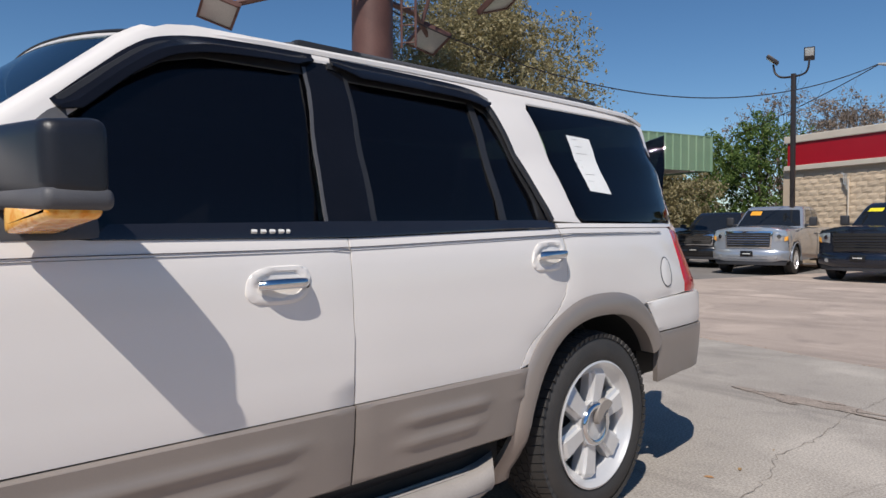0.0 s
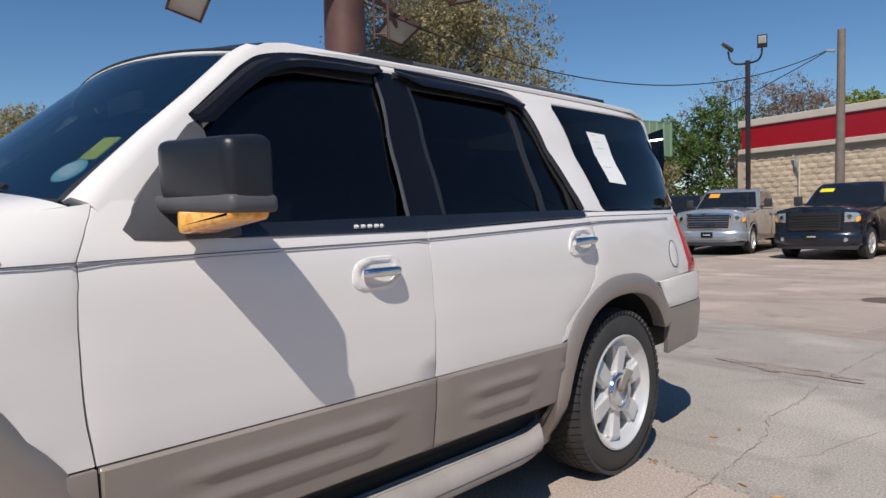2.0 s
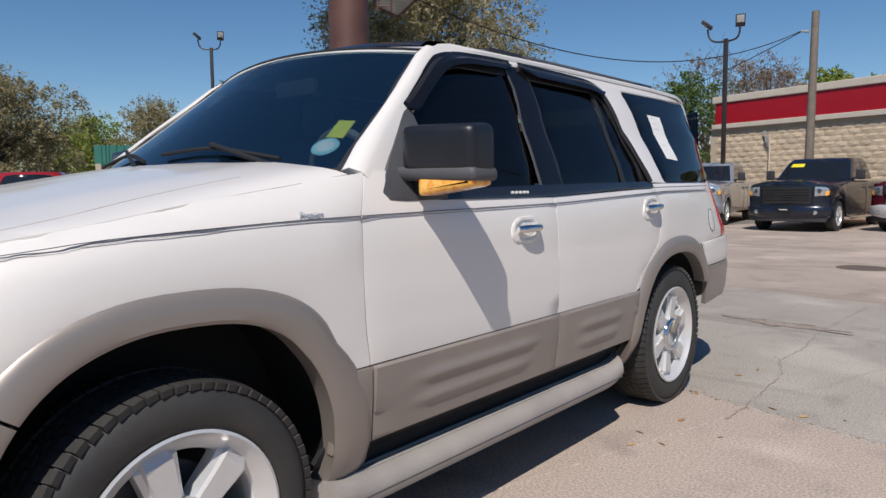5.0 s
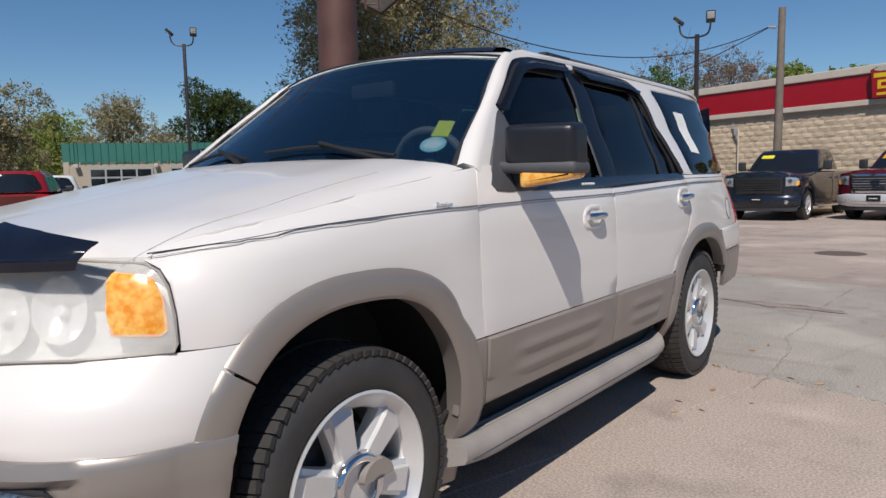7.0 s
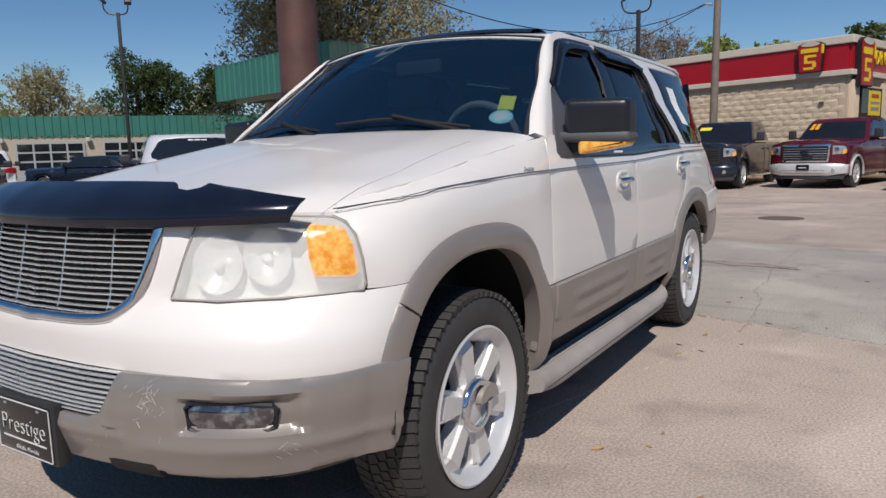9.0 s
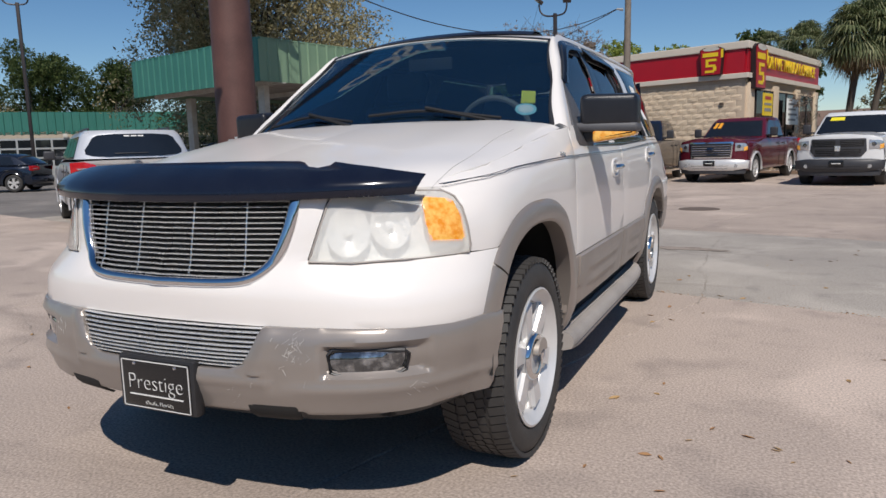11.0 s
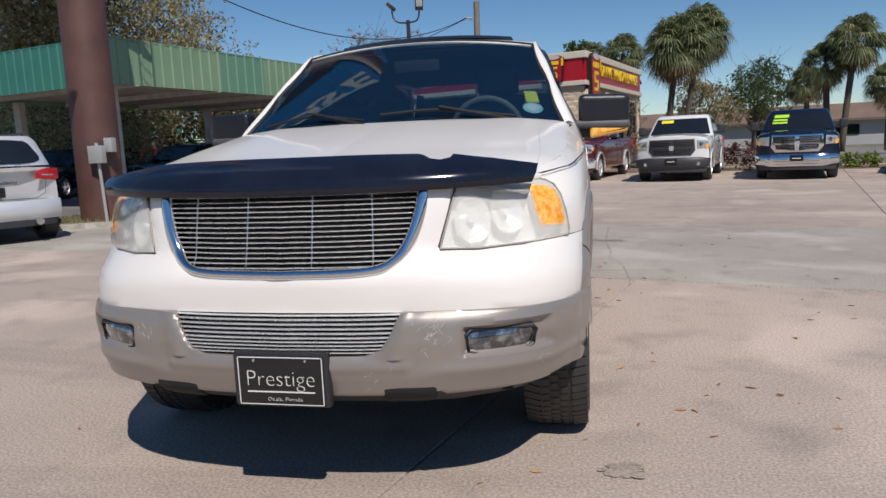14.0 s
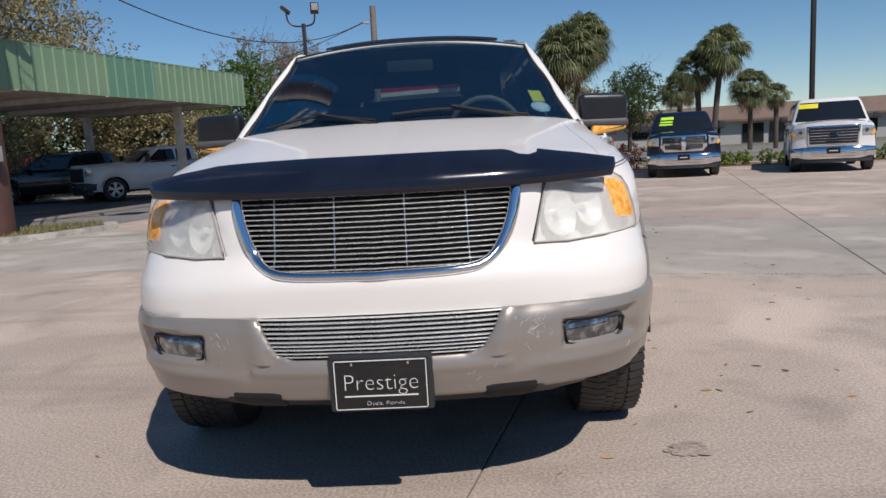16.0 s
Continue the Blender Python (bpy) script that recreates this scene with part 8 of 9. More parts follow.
poster = tagged(new("poster", box_mesh("poster", YELLOW_SIGN, -0.55, 0.55, 2.05, 2.85, 0, 0.02, m=m)), "yellow advertising banner hanging by the shop entrance", "banner")
for y0, y1, x in ((2.62, 2.74, 0.34), (2.42, 2.5, 0.42), (2.2, 2.32, 0.38)):
    part("banner_bar", box_mesh("banner_bar", RED_SIGN if y0 > 2.6 else INK, -x, x, y0, y1, 0.021, 0.026, m=m), poster)
m = facing(SB, SC, 4.6, 0.35, 0)
poster = tagged(new("poster", box_mesh("poster", PAPER, -0.8, 0.8, 1.75, 2.75, 0, 0.02, m=m)), "white notice board by the shop entrance", "banner")
for k in range(4):
    part("banner_bar", box_mesh("banner_bar", INK, -0.6, 0.6 - 0.2 * (k % 2), 2.5 - 0.2 * k, 2.58 - 0.2 * k, 0.021, 0.026, m=m), poster)
for a in (0.4, 3.3, 6.3, 9.2):
    m = facing(SB, SC, a, 0.0, 0)
    part("pier", box_mesh("pier", BRICK_TAN, -0.3, 0.3, 0, 3.2, 0.0, 0.12, bevel=0.01, m=m), shop)

# garage doors with window rows, wall lamps
for p0, p1, doors in ((GA, GB, (1.3, 5.6)), (GB, GC, (2.0, 6.5))):
    for a in doors:
        m = facing(p0, p1, a, 0.03, 0)
        d = part("garage_door", box_mesh("garage_door", LED, 0, 3.4, 0.0, 2.35, 0, 0.04, m=m), garage, "sectional garage door with glazed rows")
        for r in range(3):
            for c in range(4):
                part("pane", box_mesh("pane", CAR_GLASS, 0.10 + c * 0.82, 0.82 + c * 0.82, 0.85 + r * 0.5, 1.25 + r * 0.5, 0.041, 0.05, m=m), d)
    for a in (0.7, 4.9, 8.8):
        m = facing(p0, p1, a, 0.1, 2.45)
        part("wall_lamp", box_mesh("wall_lamp", OLD_WHITE, -0.12, 0.12, -0.1, 0.12, 0, 0.25, bevel=0.03, m=m), garage)

# low brown-roofed building across the road
brown = thing("roadside_building", "long low building with a brown mansard roof", "building")
BA, BB = (-8.0, 77.0), (52.0, 57.0)
part("wall", wall_box(BA, BB, 6.0, -0.5, 2.4, WALL_GREY, "wall"), brown)
bm = bmesh.new()
L = (Vector(BB) - Vector(BA)).length
rows = [[bm.verts.new(facing(BA, BB, a, o, z) @ Vector((0, 0, 0))) for a in np.linspace(-1.0, L + 1, 30)] for o, z in ((0.7, 2.15), (0.7, 2.35), (-0.6, 3.75), (-6.0, 3.8))]
for r0, r1 in zip(rows, rows[1:]):
    for i in range(29):
        bm.faces.new((r0[i], r0[i + 1], r1[i + 1], r1[i]))
part("roof", bm_mesh("roof", bm, ROOF_BROWN, smooth=False), brown, "brown mansard roof")
for a, w, h0, h1, mat in ((39.6, 1.3, -0.3, 1.9, JET), (37.2, 1.9, 0.1, 1.9, CAR_GLASS), (32.6, 2.6, 0.9, 1.8, CAR_GLASS), (26.6, 3.0, 0.9, 1.8, CAR_GLASS), (45.6, 3.0, 0.6, 1.8, CAR_GLASS), (51.6, 2.4, 0.6, 1.8, CAR_GLASS)):
    part("window" if mat is CAR_GLASS else "door", box_mesh("window", mat, 0, w, h0, h1, 0.0, 0.06, m=facing(BA, BB, a, 0.02, 0)), brown)

# the roadside sign board on the pillar, with its lamps on a frame below
board = thing("billboard", "blue roadside sign board high on the pillar", "billboard")
BLUE_SIGN = material("blue_sign_panel", (0.02, 0.16, 0.42), 0.4, second=(0.02, 0.13, 0.36), scale=1)
bx, by = px, py
bd = E2.copy()
bn = E1.copy()


def bpt(a, o, z):
    p = Vector((bx, by, z)) + bd * a + bn * o
    return p


def bbox(name, mat, a0, a1, o0, o1, z0, z1, parent, label=""):
    m = Matrix(((bd.x, bn.x, 0, bx), (bd.y, bn.y, 0, by), (0, 0, 1, 0), (0, 0, 0, 1)))
    return part(name, box_mesh(name, mat, a0, a1, o0, o1, z0, z1, bevel=0.01, m=m), parent, label)


# upper board facing down the road, with large white letters
um = Matrix.Translation((bx, by, 0)) @ Matrix.Rotation(radians(-16), 4, "Z")
part("upper_panel", box_mesh("upper_panel", BLUE_SIGN, -12.4, 0.4, -0.62, -0.44, 13.6, 22.7, bevel=0.02, m=um), board, "blue sign panel")
part("upper_panel", box_mesh("upper_panel", BLUE_SIGN, -12.4, 0.4, 0.44, 0.62, 13.6, 22.7, bevel=0.02, m=um), board, "blue sign panel")
part("panel_frame", box_mesh("panel_frame", RUST, -12.2, 0.2, -0.43, 0.43, 13.7, 22.6, m=um), board)
part("cyan_band", box_mesh("cyan_band", BLUE_PAPER, -12.3, 0.35, -0.635, -0.61, 22.1, 22.65, m=um), board, "pale cyan edge band")
for k, ch in enumerate("OOSE"):
    part("sign_letter", text_mesh("sign_letter", ch, 4.5, PLATE_WHITE, um @ Matrix.Translation((-8.2 + 2.5 * k, -0.64, 20.0)) @ Euler((radians(90), 0, 0)).to_matrix().to_4x4() @ Matrix.Diagonal((0.85, 1.25, 1, 1)), 0.02, thin=-0.11), board)
for o in (0.9, -0.9):
    bbox("beam", RUST, -4.4, 4.4, o - 0.05, o + 0.05, 6.6, 6.72, board)
for o in (-1.6, 1.6):
    for a in (-2.6, 2.0):
        s = 1 if o > 0 else -1
        m = Matrix.Translation(bpt(a, o, 5.55)) @ Euler((radians(18 * s), radians(-14), radians(-16))).to_matrix().to_4x4()
        lampo = part("sign_lamp", box_mesh("sign_lamp", LED, -0.42, 0.42, -0.32, 0.32, -0.03, 0.03, bevel=0.01, m=m), board, "flat flood lamp on a rusty bracket")
        bm = bmesh.new()
        for x0, x1, y0, y1 in ((-0.46, 0.46, -0.36, -0.31), (-0.46, 0.46, 0.31, 0.36), (-0.46, -0.41, -0.36, 0.36), (0.41, 0.46, -0.36, 0.36)):
            box(bm, x0, x1, y0, y1, -0.05, 0.05, m=m)
        part("lamp_frame", bm_mesh("lamp_frame", bm, RUST, smooth=False), lampo)
        part("bracket", tube_mesh("bracket", RUST, [tuple(bpt(a, o, 5.6)), tuple(bpt(a * 0.6, o * 0.4, 5.75)), tuple(bpt(0, 0, 5.75))], 0.06, 6), lampo)
        part("strut", tube_mesh("strut", RUST, [tuple(bpt(a * 0.8, o * 0.7, 5.7)), tuple(bpt(a * 0.9, 0.9 if o > 0 else -0.9, 6.62))], 0.04, 6), lampo)

# ---- plants ----
def leaf_material(name, a, b, c):
    """Foliage: the tone changes from leaf to leaf; light shines partly through."""
    m = bpy.data.materials.new(name)
    m.use_nodes = True
    t = m.node_tree
    p = t.nodes["Principled BSDF"]
    p.inputs["Roughness"].default_value = 0.6
    p.inputs["Specular IOR Level"].default_value = 0.25
    g = t.nodes.new("ShaderNodeNewGeometry")
    r = t.nodes.new("ShaderNodeValToRGB")
    r.color_ramp.elements[0].color, r.color_ramp.elements[1].color = (*a, 1), (*b, 1)
    e = r.color_ramp.elements.new(0.55)
    e.color = (*c, 1)
    t.links.new(g.outputs["Random Per Island"], r.inputs["Fac"])
    t.links.new(r.outputs["Color"], p.inputs["Base Color"])
    tl, mx = t.nodes.new("ShaderNodeBsdfTranslucent"), t.nodes.new("ShaderNodeMixShader")
    t.links.new(r.outputs["Color"], tl.inputs["Color"])
    mx.inputs["Fac"].default_value = 0.42
    t.links.new(p.outputs[0], mx.inputs[1])
    t.links.new(tl.outputs[0], mx.inputs[2])
    t.links.new(mx.outputs[0], t.nodes["Material Output"].inputs["Surface"])
    return m


OLIVE = leaf_material("olive_brown_leaves", (0.20, 0.17, 0.085), (0.52, 0.44, 0.27), (0.33, 0.29, 0.15))
GREENL = leaf_material("fresh_green_leaves", (0.061, 0.114, 0.032), (0.245, 0.315, 0.096), (0.131, 0.201, 0.052))
DARKL = leaf_material("dark_oak_leaves", (0.038, 0.067, 0.021), (0.131, 0.158, 0.052), (0.074, 0.105, 0.032))
LIME = leaf_material("yellow_green_leaves", (0.175, 0.228, 0.044), (0.420, 0.455, 0.123), (0.280, 0.333, 0.070))
BUSH = leaf_material("clipped_bush_leaves", (0.12, 0.17, 0.03), (0.36, 0.42, 0.10), (0.22, 0.29, 0.06))
BARE = leaf_material("bare_twig_haze", (0.210, 0.158, 0.123), (0.455, 0.367, 0.298), (0.315, 0.245, 0.193))
REDL = leaf_material("dark_red_hedge_leaves", (0.061, 0.018, 0.018), (0.228, 0.061, 0.052), (0.131, 0.035, 0.032))
PALM = leaf_material("palm_fronds", (0.06, 0.085, 0.035), (0.36, 0.36, 0.20), (0.16, 0.185, 0.085))
DEADP = leaf_material("dead_palm_skirt", (0.175, 0.131, 0.079), (0.420, 0.324, 0.201), (0.280, 0.210, 0.123))
BARK = material("grey_brown_bark", (0.10, 0.08, 0.062), 0.9, second=(0.065, 0.052, 0.042), scale=8, fine=50, bump=0.5, bump_scale=20)


def leaf_cloud(centres, n, size, seed, squash=0.8, mat=None, name="crown"):
    """Many small leaf blades spread through clumps (x, y, z, r), denser towards their skins."""
    g = np.random.default_rng(seed)
    c = np.array(centres, float)
    w = c[:, 3] ** 2
    d = g.normal(size=(n, 3))
    d /= np.linalg.norm(d, axis=1)[:, None]
    per = 20
    m = max(8, n // per)
    sc = g.choice(len(c), m, p=w / w.sum())
    out = g.normal(size=(m, 3))
    out /= np.linalg.norm(out, axis=1)[:, None]
    root = c[sc, :3] + out * (c[sc, 3] * (0.25 + 0.75 * g.random(m) ** 0.6))[:, None] * np.array([1, 1, squash])
    lean = out * 0.6 + np.array([0, 0, -0.55])
    long = (c[sc, 3] * (0.35 + 0.35 * g.random(m)))[:, None]
    k = g.integers(0, m, n)
    along = g.random(n)[:, None]
    p = root[k] + lean[k] * along * long[k] + d * (long[k] * 0.55 * (1.2 - along) * g.random(n)[:, None] ** 0.6)
    a, b = g.normal(size=(n, 3)), g.normal(size=(n, 3))
    a /= np.linalg.norm(a, axis=1)[:, None]
    b = np.cross(a, b)
    b /= np.linalg.norm(b, axis=1)[:, None] + 1e-9
    s = (size * (0.5 + g.random(n)))[:, None]
    V = np.concatenate([p - a * s, p - b * s * 0.42, p + a * s, p + b * s * 0.42], axis=1).reshape(-1, 3)
    me = bpy.data.meshes.new(name)
    me.vertices.add(4 * n)
    me.vertices.foreach_set("co", V.ravel())
    me.loops.add(4 * n)
    me.loops.foreach_set("vertex_index", np.arange(4 * n))
    me.polygons.add(n)
    me.polygons.foreach_set("loop_start", np.arange(0, 4 * n, 4))
    me.polygons.foreach_set("loop_total", np.full(n, 4))
    me.update(calc_edges=True)
    me.materials.append(mat)
    return me


def tree(x, y, h, spread, mat, label, seed, leaves=5000, size=0.16, clumps=26, trunk=0.28, low=0.25, bare=0.0):
    """A tapered trunk with limbs, and a crown of many leaf clumps with gaps."""
    rn = random.Random(seed)
    t = thing("tree", label, "tree", "background trees", m=pose(x, y, 0))
    bm = bmesh.new()
    cone(bm, (0, 0, -0.1), (0.1, 0, h * 0.42), trunk, trunk * 0.6, 10)
    cl = []
    for i in range(clumps):
        a, u = rn.uniform(0, 6.283), rn.random()
        z = h * (low + (1 - low) * (0.08 + 0.87 * u))
        k = math.sin(math.pi * min(1.0, 0.18 + 0.80 * u)) ** 0.7
        r = spread * k * math.sqrt(rn.random()) * 0.85
        cr = spread * rn.uniform(0.14, 0.42)
        cl.append((r * math.cos(a), r * math.sin(a), min(z, h - cr * 0.6), cr))
    for i, c in enumerate(cl):
        p0 = Vector((0.08, 0, h * rn.uniform(0.18, 0.42)))
        p1 = Vector(c[:3])
        mid = p0.lerp(p1, 0.5) + Vector((rn.uniform(-.3, .3), rn.uniform(-.3, .3), rn.uniform(0.0, 0.5)))
        cone(bm, p0, mid, trunk * 0.28, trunk * 0.16, 6)
        cone(bm, mid, p1, trunk * 0.16, trunk * 0.05, 5)
        if bare:
            for _ in range(5):
                q = p1 + Vector((rn.uniform(-1, 1), rn.uniform(-1, 1), rn.uniform(0, 1))) * c[3] * 1.3
                cone(bm, p1, q, trunk * 0.05, 0.006, 4)
    part("trunk", bm_mesh("trunk", bm, BARK), t)
    part("crown", leaf_cloud(cl, int(leaves * 2.4), size * 0.70, seed, mat=mat), t)
    return t


tree(-20.2, 22.6, 12.5, 6.0, OLIVE, "tall olive-brown tree behind the canopy", 1, 40000, 0.115, 60, 0.4, 0.16)
tree(-14.6, 28.0, 5.4, 3.4, OLIVE, "low olive-brown tree behind the canopy", 2, 14000, 0.11, 36, 0.2, 0.1)
tree(-27.5, 30.0, 9.5, 5.0, DARKL, "dark leafy tree behind the garage roof", 31, 16900, 0.110, 28, 0.3, 0.15)
for k, (x, y, h, s, mt) in enumerate(((-13.2, 31.5, 6.2, 2.8, GREENL), (-10.9, 32.2, 6.6, 2.9, GREENL), (-9.0, 33.4, 5.2, 2.4, GREENL), (-17.0, 30.0, 6.0, 3.0, GREENL), (-20.5, 29.5, 6.5, 3.2, DARKL), (-24.0, 27.0, 6.0, 3.2, DARKL))):
    tree(x, y, h, s, mt, "leafy green tree growing behind the lot", 40 + k, 6500, 0.11, 30, 0.16, 0.03)
tree(-12.4, 39.0, 8.6, 3.4, BARE, "half-bare tree with thin grey twigs", 50, 2600, 0.10, 26, 0.2, 0.3, 1)
tree(-9.6, 40.0, 8.4, 3.0, BARE, "half-bare tree with thin grey twigs", 51, 2200, 0.10, 24, 0.2, 0.3, 1)
tree(-13.0, 52.0, 9.6, 4.6, BARE, "bare reddish tree far behind the shop", 52, 3000, 0.16, 26, 0.25, 0.3, 1)
tree(-9.5, 55.5, 9.4, 4.0, LIME, "yellow-green tree far behind the shop", 53, 4500, 0.2, 24, 0.25, 0.3)
tree(-5.5, 56.5, 8.8, 3.6, LIME, "yellow-green tree far behind the shop", 54, 4000, 0.2, 24, 0.25, 0.3)
tree(0.5, 48.0, 8.2, 2.8, DARKL, "dark tree behind the shop roof", 55, 3600, 0.18, 22, 0.25, 0.4)
tree(3.0, 50.0, 7.8, 2.4, DARKL, "dark tree behind the shop roof", 56, 3000, 0.18, 20, 0.25, 0.4)
tree(-49.5, 13.5, 9.0, 5.6, OLIVE, "broad brown tree beyond the garage", 60, 18200, 0.143, 30, 0.35, 0.05)
tree(-62.0, 25.5, 7.6, 5.4, LIME, "yellow-green tree beyond the garage", 61, 14300, 0.165, 28, 0.3, 0.05)
tree(-55.5, 27.5, 8.4, 5.4, OLIVE, "brown tree beyond the garage", 62, 15600, 0.154, 28, 0.3, 0.1)
tree(-51.0, 33.5, 10.4, 4.6, DARKL, "dark oak beyond the garage roof", 63, 16900, 0.143, 20, 0.35, 0.2)
tree(-48.0, 38.5, 9.0, 4.2, DARKL, "dark oak beyond the garage roof", 64, 14300, 0.143, 20, 0.35, 0.15)
tree(-38.0, 43.0, 8.0, 5.0, DARKL, "dark leafy tree beyond the garage roof", 65, 13000, 0.143, 24, 0.35, 0.1)
tree(13.8, 54.0, 6.6, 4.2, DARKL, "scrubby tree behind the low building", 66, 5000, 0.13, 22, 0.2, 0.25, 1)
tree(9.5, 52.5, 5.6, 3.0, OLIVE, "scrubby tree behind the low building", 67, 5000, 0.12, 18, 0.2, 0.25, 1)
tree(2.75, 25.3, 2.9, 1.0, BARE, "thin leafless shrub beside the shop wall", 70, 900, 0.05, 20, 0.05, 0.05, 1)
tree(-8.0, 26.2, 2.2, 1.2, BARE, "dry twiggy shrub behind the pickup", 71, 1300, 0.06, 20, 0.05, 0.0, 1)


def palm(x, y, h, crown_r, label, seed, lean=0.0, skirt=1.0, fronds=46):
    """A cabbage palm: bare trunk, fans of narrow blades drooping all round, dead skirt below."""
    rn = random.Random(seed)
    t = thing("palm_tree", label, "palm tree", "palms", m=pose(x, y, 0))
    topz = h - crown_r * 0.75
    v, f = sweep([(lean * (z / topz) ** 1.5, 0, z) for z in np.linspace(-0.1, topz, 12)], ring_section(0.125, 10))
    part("trunk", mesh_of("trunk", v, f, BARK), t)
    for name, count, mat, lo, hi in (("crown", int(fronds * 1.5), PALM, -0.75, 1.4), ("skirt", int(30 * skirt), DEADP, -1.35, -0.6)):
        V, F = [], []
        for i in range(count):
            az, el = rn.uniform(0, 6.283), rn.uniform(lo, hi)
            L = crown_r * rn.uniform(0.45, 0.6) * (0.8 if name == "skirt" else 1)
            d = Vector((math.cos(az) * math.cos(el), math.sin(az) * math.cos(el), math.sin(el)))
            base = Vector((lean, 0, topz))
            hub = base + d * L + Vector((0, 0, -0.10 * L))
            side = d.cross(Vector((0, 0, 1))).normalized()
            up = side.cross(d).normalized()
            k = len(V)
            V += [base + side * 0.02, base - side * 0.02, hub]
            F.append((k, k + 1, k + 2))
            R = crown_r * rn.uniform(0.45, 0.62)
            nb = 21
            for j in range(nb):
                a = -1.9 + 3.8 * j / (nb - 1)
                bd_ = (d * math.cos(a) + side * math.sin(a)).normalized()
                mid = hub + bd_ * R * 0.55 + up * 0.03
                tip = hub + bd_ * R * rn.uniform(0.85, 1.05) + Vector((0, 0, -R * rn.uniform(0.25, 0.6)))
                wv = bd_.cross(up).normalized() * R * 0.038
                k = len(V)
                V += [hub, mid + wv, tip, mid - wv]
                F.append((k, k + 1, k + 2, k + 3))
        part(name, mesh_of(name, V, F, mat, smooth=False), t, "brown dead fronds" if name == "skirt" else "")
    return t


palm(4.3, 26.0, 6.05, 1.5, "cabbage palm with a thick shaggy crown", 1, 0.42, 1.6, 84)
palm(5.5, 30.0, 7.1, 1.5, "cabbage palm with a shaggy dead skirt", 2, 0.72, 2.6, 70)
palm(11.6, 28.0, 5.85, 1.3, "cabbage palm leaning over the hedge", 3, 0.4, 0.9, 64)
palm(11.2, 28.6, 4.9, 1.1, "cabbage palm beside another palm", 4, -0.15, 0.7, 44)
palm(11.6, 33.0, 4.4, 1.15, "low bushy palm behind the hedge", 5, 0, 0.6, 46)
palm(15.0, 32.4, 4.3, 1.2, "low bushy palm behind the hedge", 6, 0, 0.6, 46)
palm(17.0, 34.0, 3.6, 0.8, "small palm behind the hedge", 7, 0, 0.5, 36)
palm(3.5, 44.0, 8.0, 1.6, "palm behind the shop roof", 8, 0, 0.6, 40)
palm(1.6, 47.5, 8.2, 1.2, "palm behind the shop roof", 9, 0, 0.6, 34)


def hedge(x0, y0, x1, y1, h, w, mat, label, seed, n=2600):
    k = max(2, int(math.hypot(x1 - x0, y1 - y0) / (w * 0.5)))
    cl = [(x0 + (x1 - x0) * i / (k - 1), y0 + (y1 - y0) * i / (k - 1), h * 0.55, max(w * 0.5, h * 0.5)) for i in range(k)]
    ob = tagged(new("hedge", leaf_cloud(cl, n, 0.045, seed, 0.95, mat, "hedge")), label, "hedge", "hedges")
    return ob


hedge(4.5, 22.7, 6.9, 22.0, 1.05, 0.8, REDL, "dark red clipped hedge behind the pickups", 1, 4200)
for i, (x, y) in enumerate(((8.3, 21.4), (9.15, 21.1), (9.9, 20.9), (11.2, 20.6), (14.2, 19.6), (15.2, 19.3), (16.1, 19.1))):
    hedge(x - 0.3, y, x + 0.3, y, 0.50, 0.55, BUSH, "small clipped green bush in the planting strip", 10 + i, 1500)
MULCH = ground_material("planting_mulch", (0.22, 0.14, 0.09), (0.16, 0.105, 0.07), (0.27, 0.18, 0.12), 1.2)
mulch = tagged(new("planting_strip", mesh_of("planting_strip", [(-8, 23.0, 0.012), (3.2, 22.4, 0.012), (8, 20.6, 0.012), (20, 17.2, 0.012), (21, 19.8, 0.012), (9, 23.2, 0.012), (3.4, 25.5, 0.012), (-8, 24.2, 0.012)], [tuple(range(8))], MULCH, smooth=False)), "brown mulch strip with bushes along the lot's edge", "planting strip", kind="structure")
street = tagged(new("street", mesh_of("street", [(-40, 75, -0.012), (2, 44, -0.012), (12, 30, -0.012), (60, 12, -0.012), (70, 32, -0.012), (30, 48, -0.012), (4, 66, -0.012), (-20, 90, -0.012)], [tuple(range(8))], ASPHALT, smooth=False)), "grey asphalt street beyond the planting strip", "street", kind="structure")

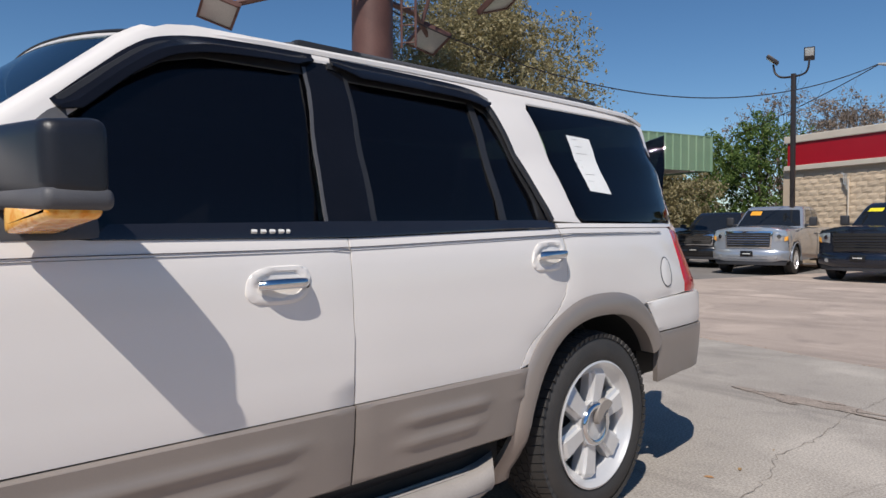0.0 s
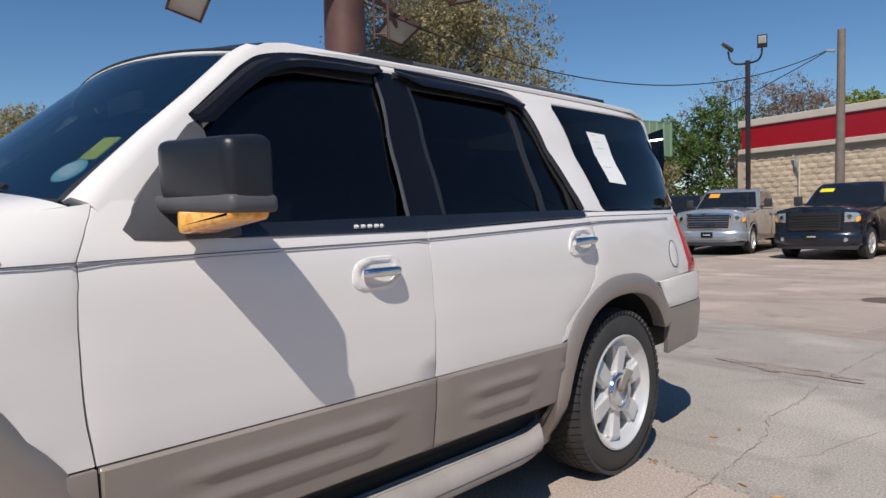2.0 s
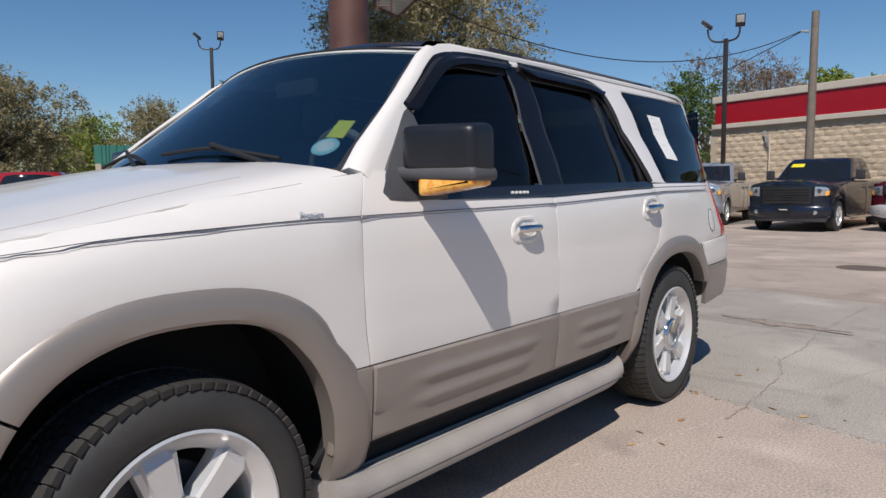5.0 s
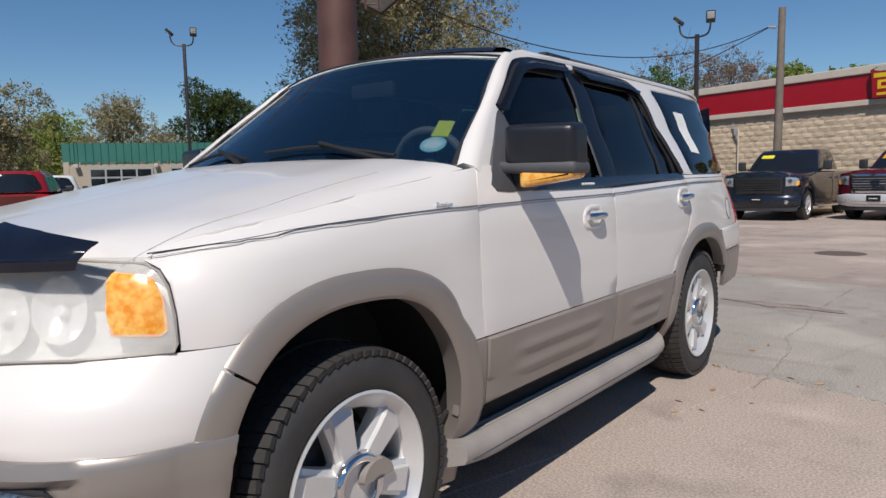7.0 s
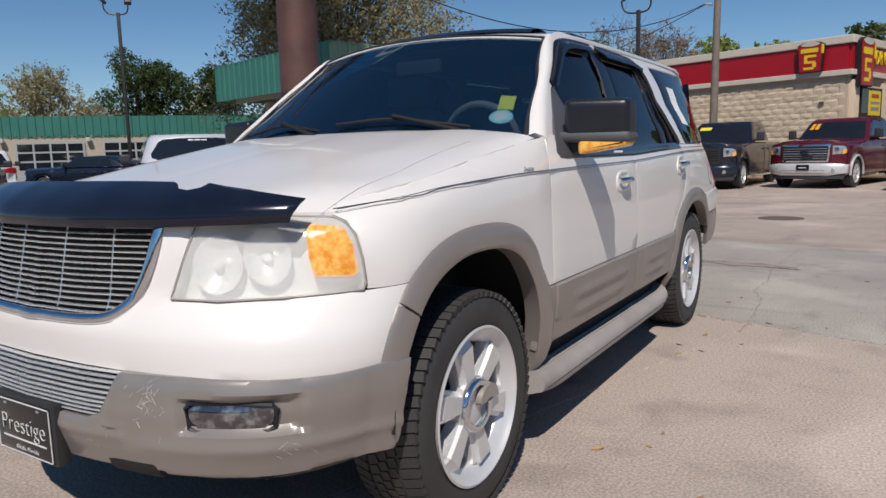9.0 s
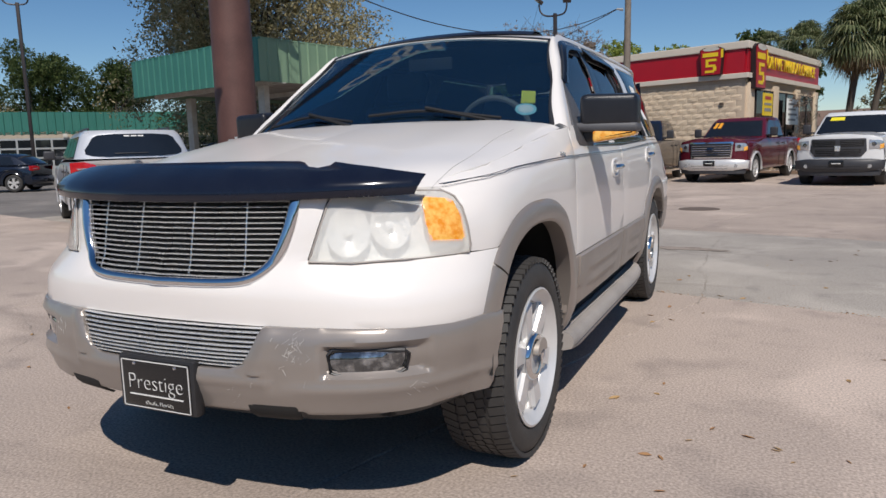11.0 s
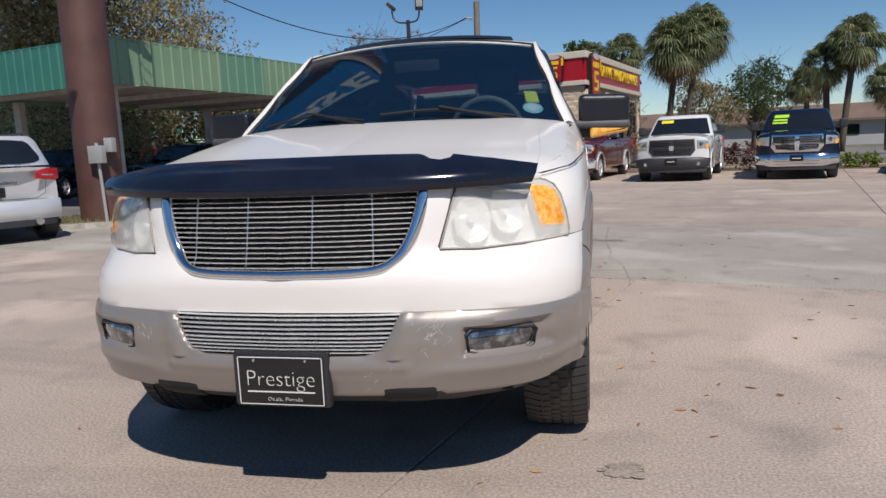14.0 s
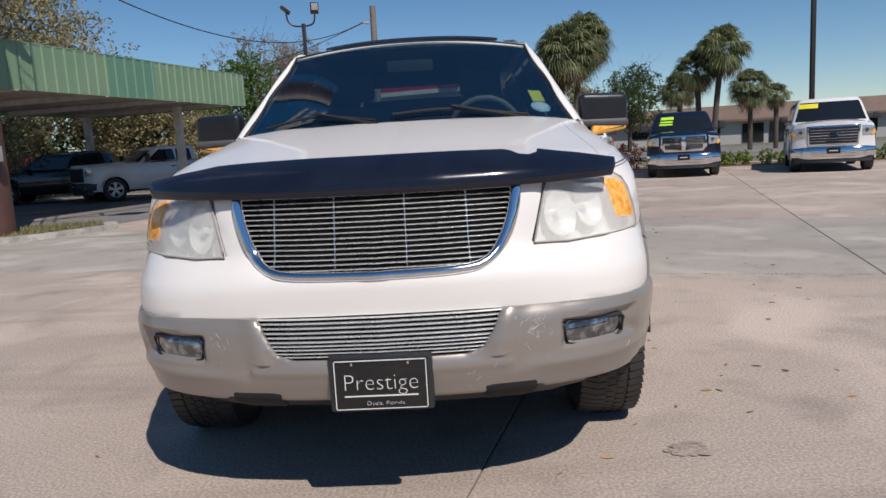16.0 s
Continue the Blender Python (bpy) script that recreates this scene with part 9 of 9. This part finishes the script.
# far trees all round the horizon; behind the camera unseen, nearer, taller ones are added
g = random.Random(99)
far = []
for i in range(150):
    a = 2 * math.pi * i / 150 + g.uniform(-0.02, 0.02)
    behind = math.cos(a - math.atan2(-1, 0.6)) > 0.1
    r = g.uniform(40, 52) if behind else g.uniform(105, 130)
    h = g.uniform(4.0, 6.5) if behind else g.uniform(2.5, 4.2)
    far.append((r * math.cos(a), r * math.sin(a), h * 0.45, h * 0.75))
tagged(new("far_trees", leaf_cloud(far, 36000, 0.55, 5, 0.8, DARKL, "far_trees")), "belt of dark trees along the horizon, with an added unseen half behind the camera", "trees", kind="stuff")

# white board fence and more parked cars under and beyond the canopy
fence = thing("fence", "low white board fence behind the canopy", "fence")
for k in range(5):
    part("post", box_mesh("post", OLD_WHITE, -15.0 + 2.2 * k - 0.05, -15.0 + 2.2 * k + 0.05, 25.4 - 0.3 * k, 25.5 - 0.3 * k, 0, 1.0, bevel=0.01), fence)
for z in (0.35, 0.75):
    part("rail", wall_box((-15.1, 25.4), (-6.0, 24.2), 0.04, z, z + 0.14, OLD_WHITE, "rail"), fence)
CROSS = dict(L=4.8, H=1.72, W=1.9, wb=2.75, r=0.36, hood_z=1.06, belt=1.12, cowl=-0.95, top0=-0.3, top1=1.9, back=2.0, tail=2.2, kind_of="suv")
SEDAN = dict(L=4.8, H=1.46, W=1.82, wb=2.8, r=0.33, hood_z=0.95, belt=1.0, cowl=-0.75, top0=-0.1, top1=1.4, back=1.9, tail=2.3, kind_of="suv", base=0.28)
vehicle("red SUV parked behind the canopy", "SUV", at(-19.5, 24.0, -30), RED, **CROSS)
vehicle("dark blue SUV parked under the canopy", "SUV", at(-17.9, 18.0, 10), BLUE, **CROSS)
vehicle("silver car parked under the canopy", "car", at(-21.0, 18.6, 10), BUICK_SILVER, **SEDAN)
vehicle("white SUV parked before the garage", "SUV", at(-25.5, 9.2, -115), TRUCK_WHITE, **CROSS)
vehicle("dark navy car parked before the garage", "car", at(-26.0, 13.4, -60), NAVY, **SEDAN)
vehicle("silver SUV parked before the garage", "SUV", at(-24.4, 16.8, -120), BUICK_SILVER, **CROSS)
vehicle("red SUV parked at the lot's edge", "SUV", at(-18.6, 5.4, -120), RED, **CROSS)
vehicle("black SUV parked at the lot's far edge", "SUV", at(-26.5, 4.0, 60), JET, **CROSS, rails=True)
